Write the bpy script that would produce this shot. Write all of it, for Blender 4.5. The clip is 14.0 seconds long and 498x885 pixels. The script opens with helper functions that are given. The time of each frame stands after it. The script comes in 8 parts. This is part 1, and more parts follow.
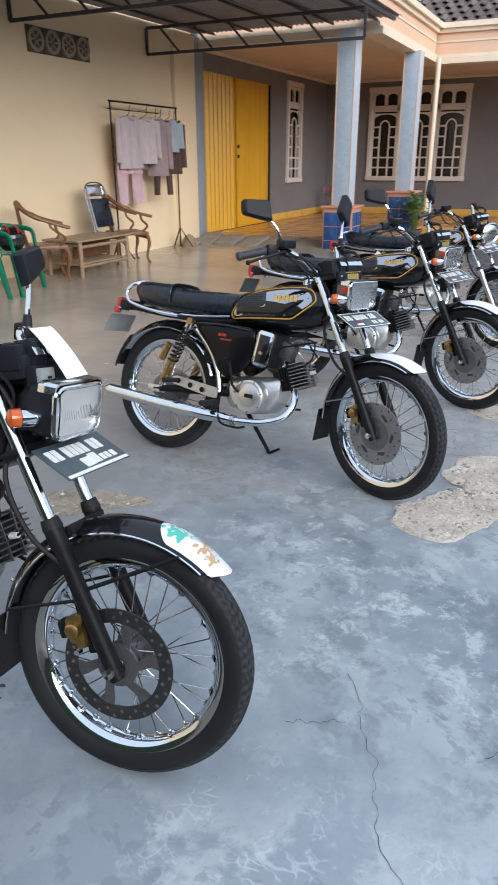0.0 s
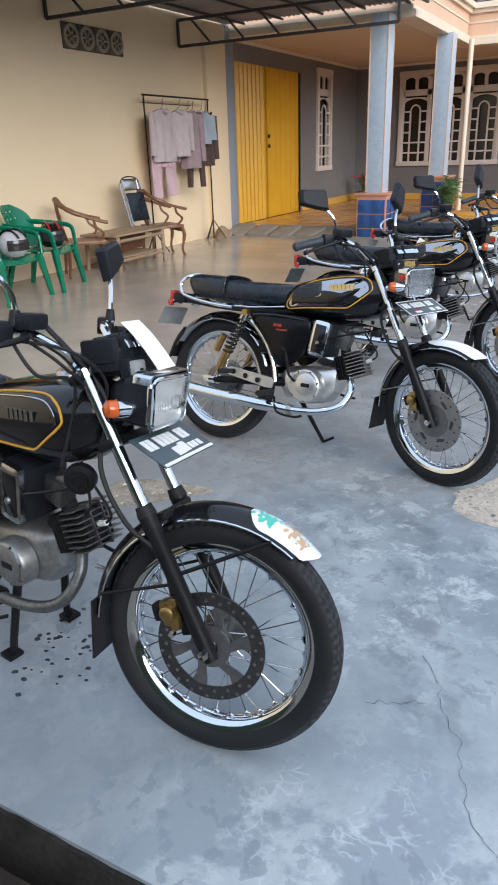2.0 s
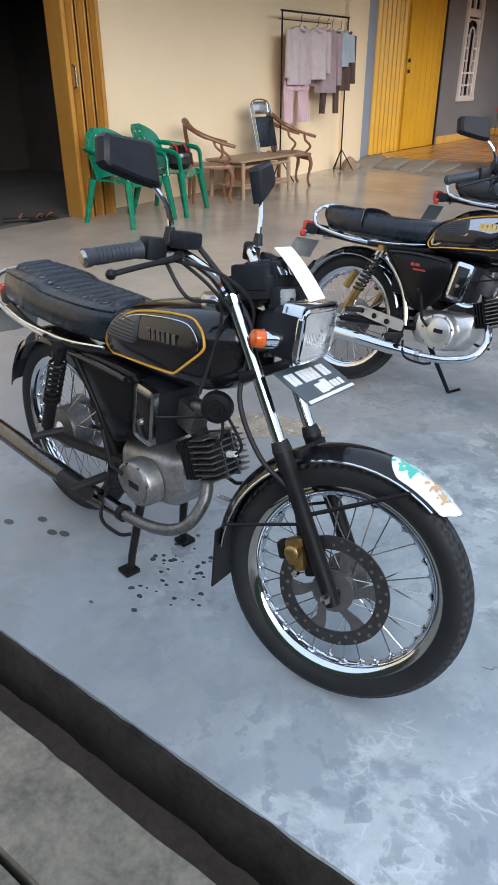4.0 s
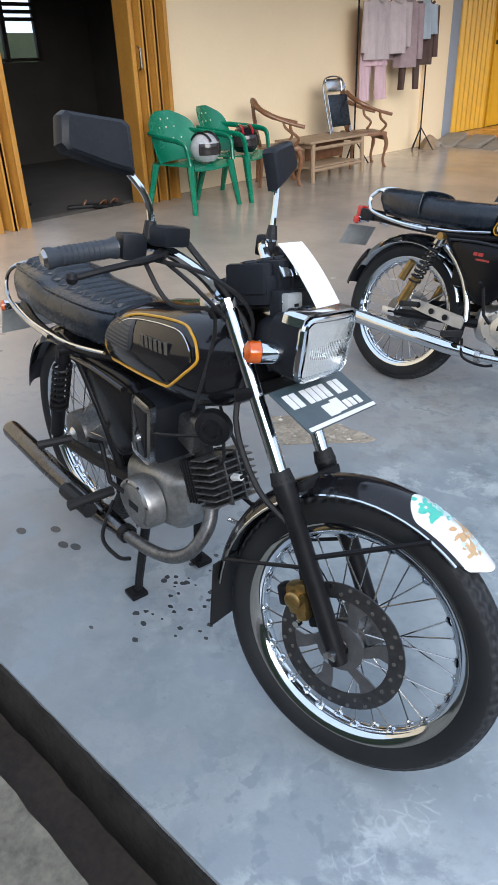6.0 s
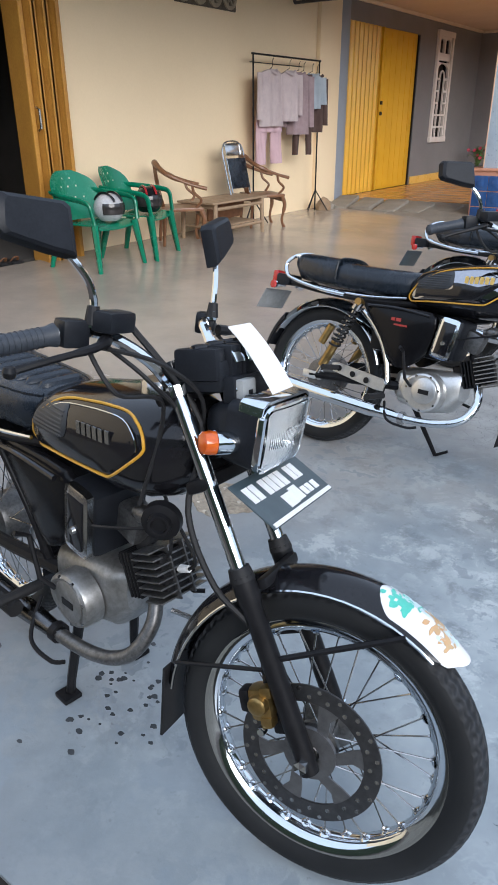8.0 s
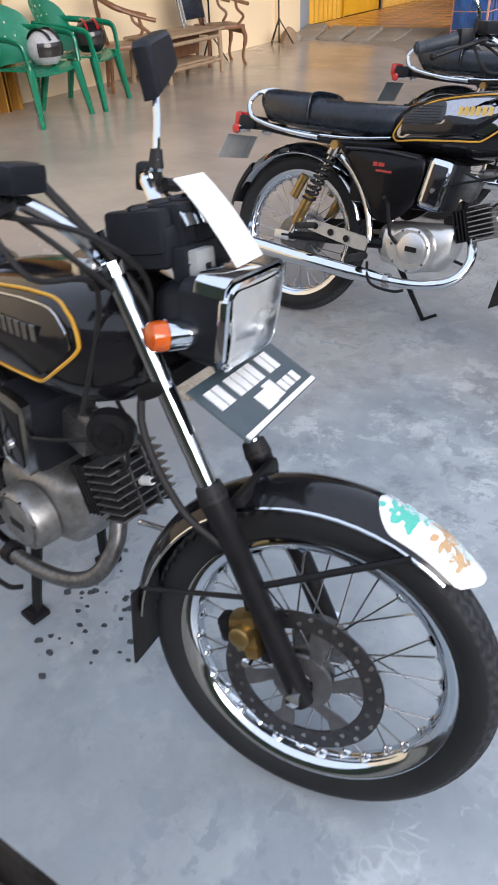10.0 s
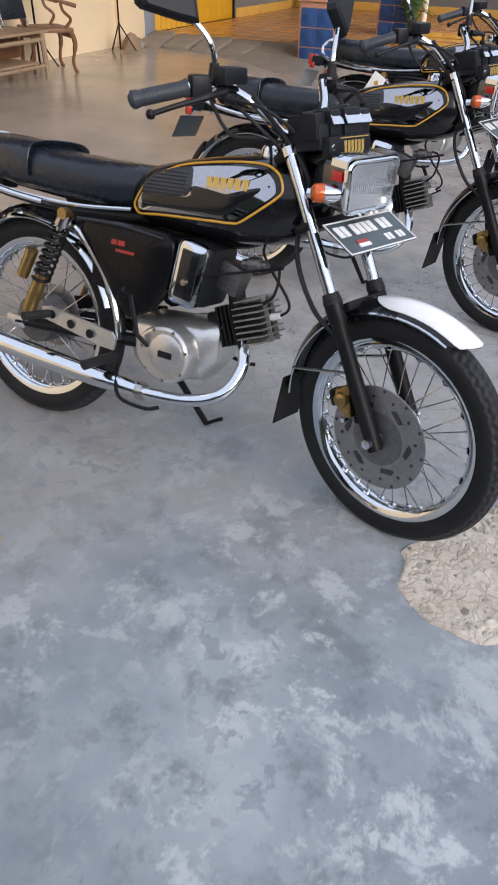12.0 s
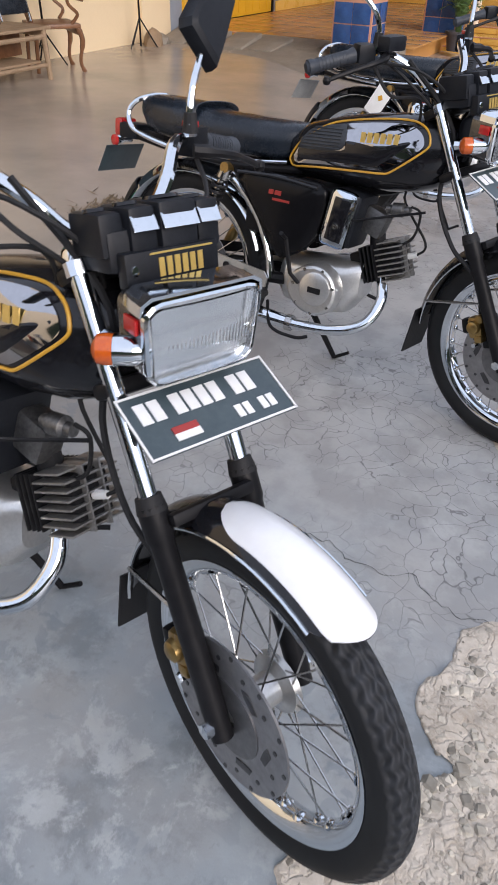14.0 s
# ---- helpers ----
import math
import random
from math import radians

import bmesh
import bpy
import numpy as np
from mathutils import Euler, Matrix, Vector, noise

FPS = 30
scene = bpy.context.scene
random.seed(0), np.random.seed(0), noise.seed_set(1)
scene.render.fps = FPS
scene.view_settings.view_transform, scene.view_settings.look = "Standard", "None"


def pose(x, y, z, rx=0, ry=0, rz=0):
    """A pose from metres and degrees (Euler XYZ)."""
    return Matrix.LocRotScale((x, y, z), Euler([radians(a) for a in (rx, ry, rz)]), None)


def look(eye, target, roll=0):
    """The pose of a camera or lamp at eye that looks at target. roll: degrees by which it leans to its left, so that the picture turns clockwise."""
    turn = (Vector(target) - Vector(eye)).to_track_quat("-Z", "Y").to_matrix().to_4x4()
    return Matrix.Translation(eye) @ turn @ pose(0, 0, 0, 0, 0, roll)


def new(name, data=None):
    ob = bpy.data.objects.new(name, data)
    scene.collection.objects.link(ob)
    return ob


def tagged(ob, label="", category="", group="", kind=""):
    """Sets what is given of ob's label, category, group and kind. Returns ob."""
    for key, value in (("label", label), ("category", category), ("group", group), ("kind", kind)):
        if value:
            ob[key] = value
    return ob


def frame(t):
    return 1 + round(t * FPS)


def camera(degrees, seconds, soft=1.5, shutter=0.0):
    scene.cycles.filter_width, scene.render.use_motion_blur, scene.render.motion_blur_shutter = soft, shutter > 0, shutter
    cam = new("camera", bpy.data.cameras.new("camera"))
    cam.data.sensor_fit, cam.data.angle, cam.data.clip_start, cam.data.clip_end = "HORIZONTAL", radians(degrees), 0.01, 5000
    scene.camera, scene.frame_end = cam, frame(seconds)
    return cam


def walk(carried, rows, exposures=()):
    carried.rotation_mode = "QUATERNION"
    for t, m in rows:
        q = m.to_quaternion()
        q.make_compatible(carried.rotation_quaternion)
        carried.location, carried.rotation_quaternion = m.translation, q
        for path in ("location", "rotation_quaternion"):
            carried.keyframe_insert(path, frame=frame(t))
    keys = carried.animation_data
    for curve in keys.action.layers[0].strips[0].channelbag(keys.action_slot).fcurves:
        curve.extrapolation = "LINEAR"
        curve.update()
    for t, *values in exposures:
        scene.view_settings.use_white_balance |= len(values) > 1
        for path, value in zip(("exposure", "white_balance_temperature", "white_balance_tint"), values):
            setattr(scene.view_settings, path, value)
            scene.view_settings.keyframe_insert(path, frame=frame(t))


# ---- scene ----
cam = camera(39.8, 14.0, soft=1.6, shutter=0.25)
PATH = [
    (0, (0.837, -0.986, 1.379), (0.027, 0.677, 0.619), -0.2),
    (0.5, (0.785, -1.066, 1.38), (0.155, 0.679, 0.633), 0.1),
    (1, (0.776, -1.102, 1.384), (0.272, 0.67, 0.605), 1.4),
    (1.5, (0.755, -1.09, 1.398), (0.013, 0.604, 0.635), -1.1),
    (2, (0.733, -1.082, 1.389), (-0.145, 0.536, 0.606), -2.0),
    (2.5, (0.707, -1.118, 1.376), (-0.287, 0.41, 0.553), -1.3),
    (2.7, (0.688, -1.143, 1.376), (-0.352, 0.355, 0.555), -0.6),
    (4.8, (0.601, -0.988, 1.345), (-0.469, 0.386, 0.362), -0.8),
    (5, (0.598, -0.953, 1.34), (-0.488, 0.415, 0.365), -1.3),
    (5.5, (0.595, -0.867, 1.335), (-0.545, 0.448, 0.349), -0.9),
    (6, (0.592, -0.806, 1.334), (-0.634, 0.439, 0.36), -2.2),
    (6.5, (0.588, -0.773, 1.326), (-0.506, 0.571, 0.327), -3.2),
    (7, (0.536, -0.753, 1.328), (-0.455, 0.685, 0.354), -1.6),
    (7.5, (0.492, -0.776, 1.359), (-0.505, 0.711, 0.467), 0.6),
    (7.7, (0.476, -0.779, 1.369), (-0.585, 0.698, 0.538), -0.3),
    (9.8, (0.318, -0.651, 1.286), (-0.536, 0.701, 0.084), 0.4),
    (10, (0.33, -0.579, 1.289), (-0.565, 0.761, 0.105), -2.6),
    (10.5, (0.379, -0.353, 1.272), (-0.525, 1.013, 0.123), -3.7),
    (11, (0.418, -0.168, 1.29), (-0.332, 1.3, 0.157), 0.3),
    (11.5, (0.351, 0.116, 1.286), (-0.296, 1.571, 0.076), 4.4),
    (12, (0.368, 0.289, 1.288), (-0.253, 1.778, 0.105), 1.9),
    (12.5, (0.449, 0.533, 1.302), (-0.272, 2.028, 0.186), 2.7),
    (13, (0.446, 0.736, 1.294), (-0.213, 2.235, 0.147), 4.1),
    (13.5, (0.375, 0.975, 1.291), (-0.263, 2.43, 0.077), 6.5),
    (14, (0.418, 1.163, 1.279), (-0.314, 2.584, 0.077), 1.7),
]
EXPOSURES = [(0.0, 0.16, 6430, 11), (3.0, 0.24, 6300, 11), (5.0, 0.32, 6300, 11), (7.5, 0.3, 6260, 11), (10.0, 0.38, 6700, 16), (10.6, 0.33, 6750, 16), (11.2, 0.08, 6800, 17), (11.5, 0.03, 6850, 17), (12.5, 0.16, 6880, 18), (13.0, 0.14, 6900, 19), (14.0, 0.13, 6850, 18)]
walk(cam, [(t, look(eye, target, roll)) for t, eye, target, roll in PATH], EXPOSURES)

# ---- light ----
world = bpy.data.worlds.new("world")
scene.world = world
world.use_nodes = True
wt = world.node_tree
sky = wt.nodes.new("ShaderNodeTexSky")
sky.sky_type, sky.sun_disc = "NISHITA", False
sky.sun_elevation, sky.sun_rotation = radians(22), radians(120)
sky.air_density, sky.dust_density, sky.ozone_density = 1.0, 6.0, 1.0
back = wt.nodes["Background"]
back.inputs["Strength"].default_value = 0.15
# overcast: the clear sky is washed out towards a cool white
cloud = wt.nodes.new("ShaderNodeMix")
cloud.data_type = "RGBA"
cloud.inputs[0].default_value = 0.9
cloud.inputs[7].default_value = (5.95, 7.1, 8.85, 1)
wt.links.new(sky.outputs[0], cloud.inputs[6])
wt.links.new(cloud.outputs[2], back.inputs["Color"])
sun_data = bpy.data.lights.new("sun", "SUN")
sun_data.energy, sun_data.angle, sun_data.color = 2.65, radians(40), (1.0, 0.99, 0.97)
sun = new("sun", sun_data)
sun.matrix_world = look((12, -7, 5.5), (0, 0, 0))


# ---- materials ----
def node(tree, kind, **values):
    made = tree.nodes.new(kind)
    for key, value in values.items():
        made.inputs[key.replace("_", " ")].default_value = value
    return made


def surface(name, colour, second=None, scale=6.0, rough=0.5, metal=0.0, bump=0.0, fine=60.0, spread=0.5, coat=0.0,
            rough_spread=0.1, specular=0.5, random_tint=0.0):
    """A painted, cast or woven surface: two colours mingled by coarse and fine noise, with relief and uneven gloss."""
    m = bpy.data.materials.new(name)
    m.use_nodes = True
    t = m.node_tree
    out = t.nodes["Principled BSDF"]
    place = t.nodes.new("ShaderNodeTexCoord")
    coarse = node(t, "ShaderNodeTexNoise", Scale=scale, Detail=6.0, Roughness=0.6)
    grain = node(t, "ShaderNodeTexNoise", Scale=fine, Detail=4.0, Roughness=0.65)
    for n in (coarse, grain):
        t.links.new(place.outputs["Object"], n.inputs["Vector"])
    both = node(t, "ShaderNodeMath")
    both.operation = "MULTIPLY_ADD"
    both.inputs[1].default_value = 0.45
    t.links.new(grain.outputs[0], both.inputs[0])
    half = node(t, "ShaderNodeMath")
    half.operation = "MULTIPLY"
    half.inputs[1].default_value = 0.55
    t.links.new(coarse.outputs[0], half.inputs[0])
    t.links.new(half.outputs[0], both.inputs[2])
    ramp = t.nodes.new("ShaderNodeMapRange")
    ramp.inputs[1].default_value, ramp.inputs[2].default_value = 0.5 - spread * 0.3, 0.5 + spread * 0.3
    t.links.new(both.outputs[0], ramp.inputs[0])
    mix = t.nodes.new("ShaderNodeMix")
    mix.data_type = "RGBA"
    second = second or tuple(c * 0.8 for c in colour)
    mix.inputs[6].default_value, mix.inputs[7].default_value = (*colour, 1), (*second, 1)
    t.links.new(ramp.outputs[0], mix.inputs[0])
    last = mix.outputs[2]
    if random_tint:
        info = t.nodes.new("ShaderNodeObjectInfo")
        hsv = t.nodes.new("ShaderNodeHueSaturation")
        span = t.nodes.new("ShaderNodeMapRange")
        span.inputs[3].default_value, span.inputs[4].default_value = 1 - random_tint, 1 + random_tint
        t.links.new(info.outputs["Random"], span.inputs[0])
        t.links.new(span.outputs[0], hsv.inputs["Value"])
        t.links.new(last, hsv.inputs["Color"])
        last = hsv.outputs[0]
    t.links.new(last, out.inputs["Base Color"])
    gloss = t.nodes.new("ShaderNodeMapRange")
    gloss.inputs[3].default_value = max(0.02, rough - rough_spread)
    gloss.inputs[4].default_value = min(1, rough + rough_spread)
    t.links.new(both.outputs[0], gloss.inputs[0])
    t.links.new(gloss.outputs[0], out.inputs["Roughness"])
    out.inputs["Metallic"].default_value = metal
    out.inputs["Specular IOR Level"].default_value = specular
    out.inputs["Coat Weight"].default_value = coat
    out.inputs["Coat Roughness"].default_value = 0.06
    if bump:
        relief = node(t, "ShaderNodeBump", Strength=min(1, bump), Distance=0.004)
        t.links.new(both.outputs[0], relief.inputs["Height"])
        t.links.new(relief.outputs[0], out.inputs["Normal"])
    return m


BLACK_PAINT = surface("black_gloss_paint", (0.006, 0.006, 0.008), (0.012, 0.012, 0.014), 3, 0.12, coat=0.1, rough_spread=0.05, specular=0.36)
BLACK_DEEP = surface("deep_black_cover_paint", (0.004, 0.004, 0.005), (0.007, 0.007, 0.008), 4, 0.2, specular=0.17, rough_spread=0.08)
BLACK_SATIN = surface("black_satin_metal", (0.006, 0.006, 0.007), (0.013, 0.013, 0.0145), 12, 0.42, bump=0.1, specular=0.16)
BLACK_PLASTIC = surface("black_plastic", (0.008, 0.009, 0.012), (0.014, 0.016, 0.02), 20, 0.42, bump=0.15, fine=200, specular=0.2)
RUBBER = surface("rubber", (0.011, 0.011, 0.012), (0.02, 0.02, 0.021), 30, 0.6, bump=0.2, fine=200, specular=0.25)
CHROME = surface("chrome", (0.68, 0.72, 0.76), (0.62, 0.66, 0.7), 4, 0.08, metal=1.0, rough_spread=0.04)
DULL_CHROME = surface("aged_chrome", (0.5, 0.5, 0.5), (0.38, 0.37, 0.36), 20, 0.22, metal=1.0, rough_spread=0.1)
ALLOY = surface("cast_alloy", (0.66, 0.66, 0.65), (0.52, 0.52, 0.51), 15, 0.32, metal=0.85, bump=0.15, fine=150)
ALLOY_DARK = surface("oily_alloy", (0.2, 0.2, 0.2), (0.09, 0.09, 0.09), 15, 0.42, metal=0.8, bump=0.2, fine=120)
STEEL = surface("brushed_disc_steel", (0.34, 0.34, 0.35), (0.24, 0.24, 0.25), 25, 0.4, metal=0.85)
DULL_STEEL = surface("dull_carrier_steel", (0.22, 0.22, 0.225), (0.14, 0.14, 0.145), 25, 0.42, metal=0.85)
DISC_DARK = surface("dark_disc_steel", (0.12, 0.12, 0.125), (0.07, 0.07, 0.075), 25, 0.4, metal=0.9)
AGED_STEEL = surface("aged_dark_steel", (0.15, 0.15, 0.155), (0.09, 0.088, 0.086), 14, 0.26, metal=1.0, rough_spread=0.1)
GOLD = surface("gold_anodised", (0.4, 0.27, 0.11), (0.26, 0.17, 0.06), 20, 0.32, metal=0.9, bump=0.1)
GOLD_LINE = surface("gold_pinstripe", (0.62, 0.33, 0.03), (0.5, 0.25, 0.02), 20, 0.35)
PANEL = surface("mirror_decal", (0.44, 0.44, 0.46), (0.38, 0.38, 0.4), 3, 0.05, metal=1.0, rough_spread=0.03)
LEATHER = surface("black_vinyl", (0.007, 0.011, 0.017), (0.013, 0.018, 0.026), 14, 0.27, bump=0.3, fine=260, specular=0.42)
MILKY = surface("aged_milky_reflector", (0.86, 0.86, 0.85), (0.74, 0.74, 0.73), 14, 0.32, metal=0.75)
FIN = surface("worn_alloy_fin", (0.4, 0.39, 0.37), (0.16, 0.155, 0.15), 22, 0.42, metal=0.75, bump=0.2, fine=120, spread=0.8)
PALE_PLATE = surface("pale_back_plate", (0.3, 0.31, 0.31), (0.2, 0.21, 0.21), 10, 0.45, bump=0.1)
AMBER = surface("amber_lens", (0.62, 0.12, 0.012), (0.42, 0.06, 0.008), 40, 0.18, coat=0.5)
RED = surface("red_lens", (0.5, 0.02, 0.02), (0.4, 0.01, 0.01), 40, 0.2, coat=0.5)
RED_INK = surface("red_print", (0.34, 0.03, 0.025), rough=0.4)
WHITE_INK = surface("white_print", (0.75, 0.75, 0.74), (0.66, 0.66, 0.66), rough=0.45)
GOLD_INK = surface("gold_print", (0.72, 0.5, 0.16), (0.62, 0.42, 0.12), rough=0.3, metal=0.5)
WHITE_GLOSS = surface("white_gloss_paint", (0.8, 0.8, 0.8), (0.74, 0.74, 0.75), 4, 0.2, coat=0.6)
PALE_INK = surface("pale_blue_print", (0.45, 0.6, 0.65), (0.6, 0.7, 0.7), rough=0.4)
GREEN_INK = surface("green_print", (0.05, 0.42, 0.32), (0.1, 0.5, 0.4), rough=0.4)
ORANGE_INK = surface("orange_print", (0.6, 0.3, 0.12), (0.45, 0.35, 0.2), rough=0.4)
PLATE = surface("number_plate_paint", (0.032, 0.05, 0.06), (0.055, 0.078, 0.088), 8, 0.35, bump=0.05)
PAPER = surface("white_paper", (0.82, 0.82, 0.8), (0.74, 0.74, 0.72), 9, 0.75, bump=0.1)
REFLECTOR = surface("lamp_reflector", (0.88, 0.88, 0.88), (0.8, 0.8, 0.81), 30, 0.24, metal=1.0, rough_spread=0.08)
GRIP = surface("worn_grip_rubber", (0.026, 0.031, 0.04), (0.04, 0.047, 0.058), 25, 0.5, bump=0.3, fine=220, specular=0.4)
PAD = surface("ribbed_pad_rubber", (0.022, 0.025, 0.03), (0.034, 0.038, 0.044), 20, 0.45, bump=0.15, specular=0.4)


def glass(name, colour=(0.95, 0.97, 0.98), rough=0.03):
    m = bpy.data.materials.new(name)
    m.use_nodes = True
    p = m.node_tree.nodes["Principled BSDF"]
    p.inputs["Base Color"].default_value = (*colour, 1)
    p.inputs["Roughness"].default_value = rough
    p.inputs["Transmission Weight"].default_value = 1.0
    p.inputs["IOR"].default_value = 1.45
    return m


GLASS = glass("lamp_glass", rough=0.08)


# ---- mesh helpers ----
def add_box(bm, centre, size, turn=None, bevel=0.0):
    got = bmesh.ops.create_cube(bm, size=1.0)["verts"]
    m = Matrix.Translation(centre) @ (turn.to_4x4() if turn else Matrix()) @ Matrix.Diagonal((*size, 1))
    bmesh.ops.transform(bm, matrix=m, verts=got)
    if bevel:
        edges = list({e for v in got for e in v.link_edges})
        bmesh.ops.bevel(bm, geom=edges, offset=bevel, segments=2, affect="EDGES", profile=0.6)
    return bm


def rings(bm, loops, close=True, caps=True):
    """Skins a row of loops of points."""
    rows = [[bm.verts.new(p) for p in loop] for loop in loops]
    n = len(rows[0])
    for a, b in zip(rows, rows[1:]):
        for k in range(n if close else n - 1):
            bm.faces.new((a[k], a[(k + 1) % n], b[(k + 1) % n], b[k]))
    if caps and close:
        bm.faces.new(rows[0][::-1])
        bm.faces.new(rows[-1])
    return rows


def smooth_path(points, steps=6):
    pts = [Vector(p) for p in points]
    if len(pts) < 3:
        return pts
    out = []
    for k in range(len(pts) - 1):
        a, b, c, d = pts[max(k - 1, 0)], pts[k], pts[k + 1], pts[min(k + 2, len(pts) - 1)]
        for s in range(steps):
            u = s / steps
            out.append(0.5 * (2 * b + (c - a) * u + (2 * a - 5 * b + 4 * c - d) * u * u + (3 * b - a - 3 * c + d) * u ** 3))
    return out + [pts[-1]]


def add_tube(bm, points, radius, sides=8, curved=False, flat=None):
    """A pipe along points; radius is a number or one per point. flat: squeeze across, for straps."""
    pts = smooth_path(points) if curved else [Vector(p) for p in points]
    loops, up = [], None
    for k, p in enumerate(pts):
        way = (pts[min(k + 1, len(pts) - 1)] - pts[max(k - 1, 0)]).normalized()
        if up is None:
            up = way.orthogonal().normalized()
        up = (up - way * up.dot(way)).normalized()
        side = way.cross(up)
        r = radius if isinstance(radius, (int, float)) else radius[min(len(radius) - 1, round(k * (len(radius) - 1) / (len(pts) - 1)))]
        loops.append([p + r * (math.cos(2 * math.pi * s / sides) * up * (flat or 1) + math.sin(2 * math.pi * s / sides) * side) for s in range(sides)])
    rings(bm, loops)
    return bm


def add_lathe(bm, profile, centre, axis, sides=32, close=False):
    """Turns a profile of (radius, along) round an axis. close: the profile is a ring itself."""
    axis = Vector(axis).normalized()
    u = axis.orthogonal().normalized()
    v = axis.cross(u)
    c = Vector(centre)
    loops = []
    for s in range(sides):
        a = 2 * math.pi * s / sides
        loops.append([c + axis * h + r * (math.cos(a) * u + math.sin(a) * v) for r, h in profile])
    rows = [[bm.verts.new(p) for p in loop] for loop in loops]
    n = len(profile)
    for s in range(sides):
        a, b = rows[s], rows[(s + 1) % sides]
        for k in range(n if close else n - 1):
            bm.faces.new((a[k], a[(k + 1) % n], b[(k + 1) % n], b[k]))
    if not close:
        for k, flip in ((0, True), (n - 1, False)):
            if profile[k][0] > 1e-4:
                bm.faces.new([row[k] for row in (rows[::-1] if flip else rows)])
    return bm


def add_prism(bm, outline, offset):
    """A flat outline of points, thickened by a vector."""
    offset = Vector(offset)
    a = [bm.verts.new(p) for p in outline]
    b = [bm.verts.new(Vector(p) + offset) for p in outline]
    n = len(a)
    bm.faces.new(a[::-1])
    bm.faces.new(b)
    for k in range(n):
        bm.faces.new((a[k], a[(k + 1) % n], b[(k + 1) % n], b[k]))
    return bm


def mesh_of(name, bm, material, sharp=35.0, smooth=True):
    bmesh.ops.remove_doubles(bm, verts=bm.verts, dist=1e-5)
    bmesh.ops.recalc_face_normals(bm, faces=bm.faces)
    me = bpy.data.meshes.new(name)
    bm.to_mesh(me)
    bm.free()
    me.materials.append(material)
    if smooth:
        me.polygons.foreach_set("use_smooth", [True] * len(me.polygons))
        me.set_sharp_from_angle(angle=radians(sharp))
    return me


def part(name, bm, material, parent, label="", sharp=35.0, smooth=True):
    ob = new(name, mesh_of(name, bm, material, sharp, smooth))
    ob.parent = parent
    if label:
        ob["label"] = label
    return ob


def share(name, me, parent, m):
    """A further piece on the same mesh."""
    ob = new(name, me)
    ob.parent = parent
    ob.matrix_basis = m
    return ob


def thing(name, m, label, category, group="", kind=""):
    ob = new(name)
    ob.matrix_basis = m
    return tagged(ob, label, category, group, kind)


def single(name, bm, material, label, category, group="", kind="", m=None, sharp=35.0, smooth=True):
    ob = new(name, mesh_of(name, bm, material, sharp, smooth))
    if m is not None:
        ob.matrix_basis = m
    return tagged(ob, label, category, group, kind)


def B():
    return bmesh.new()


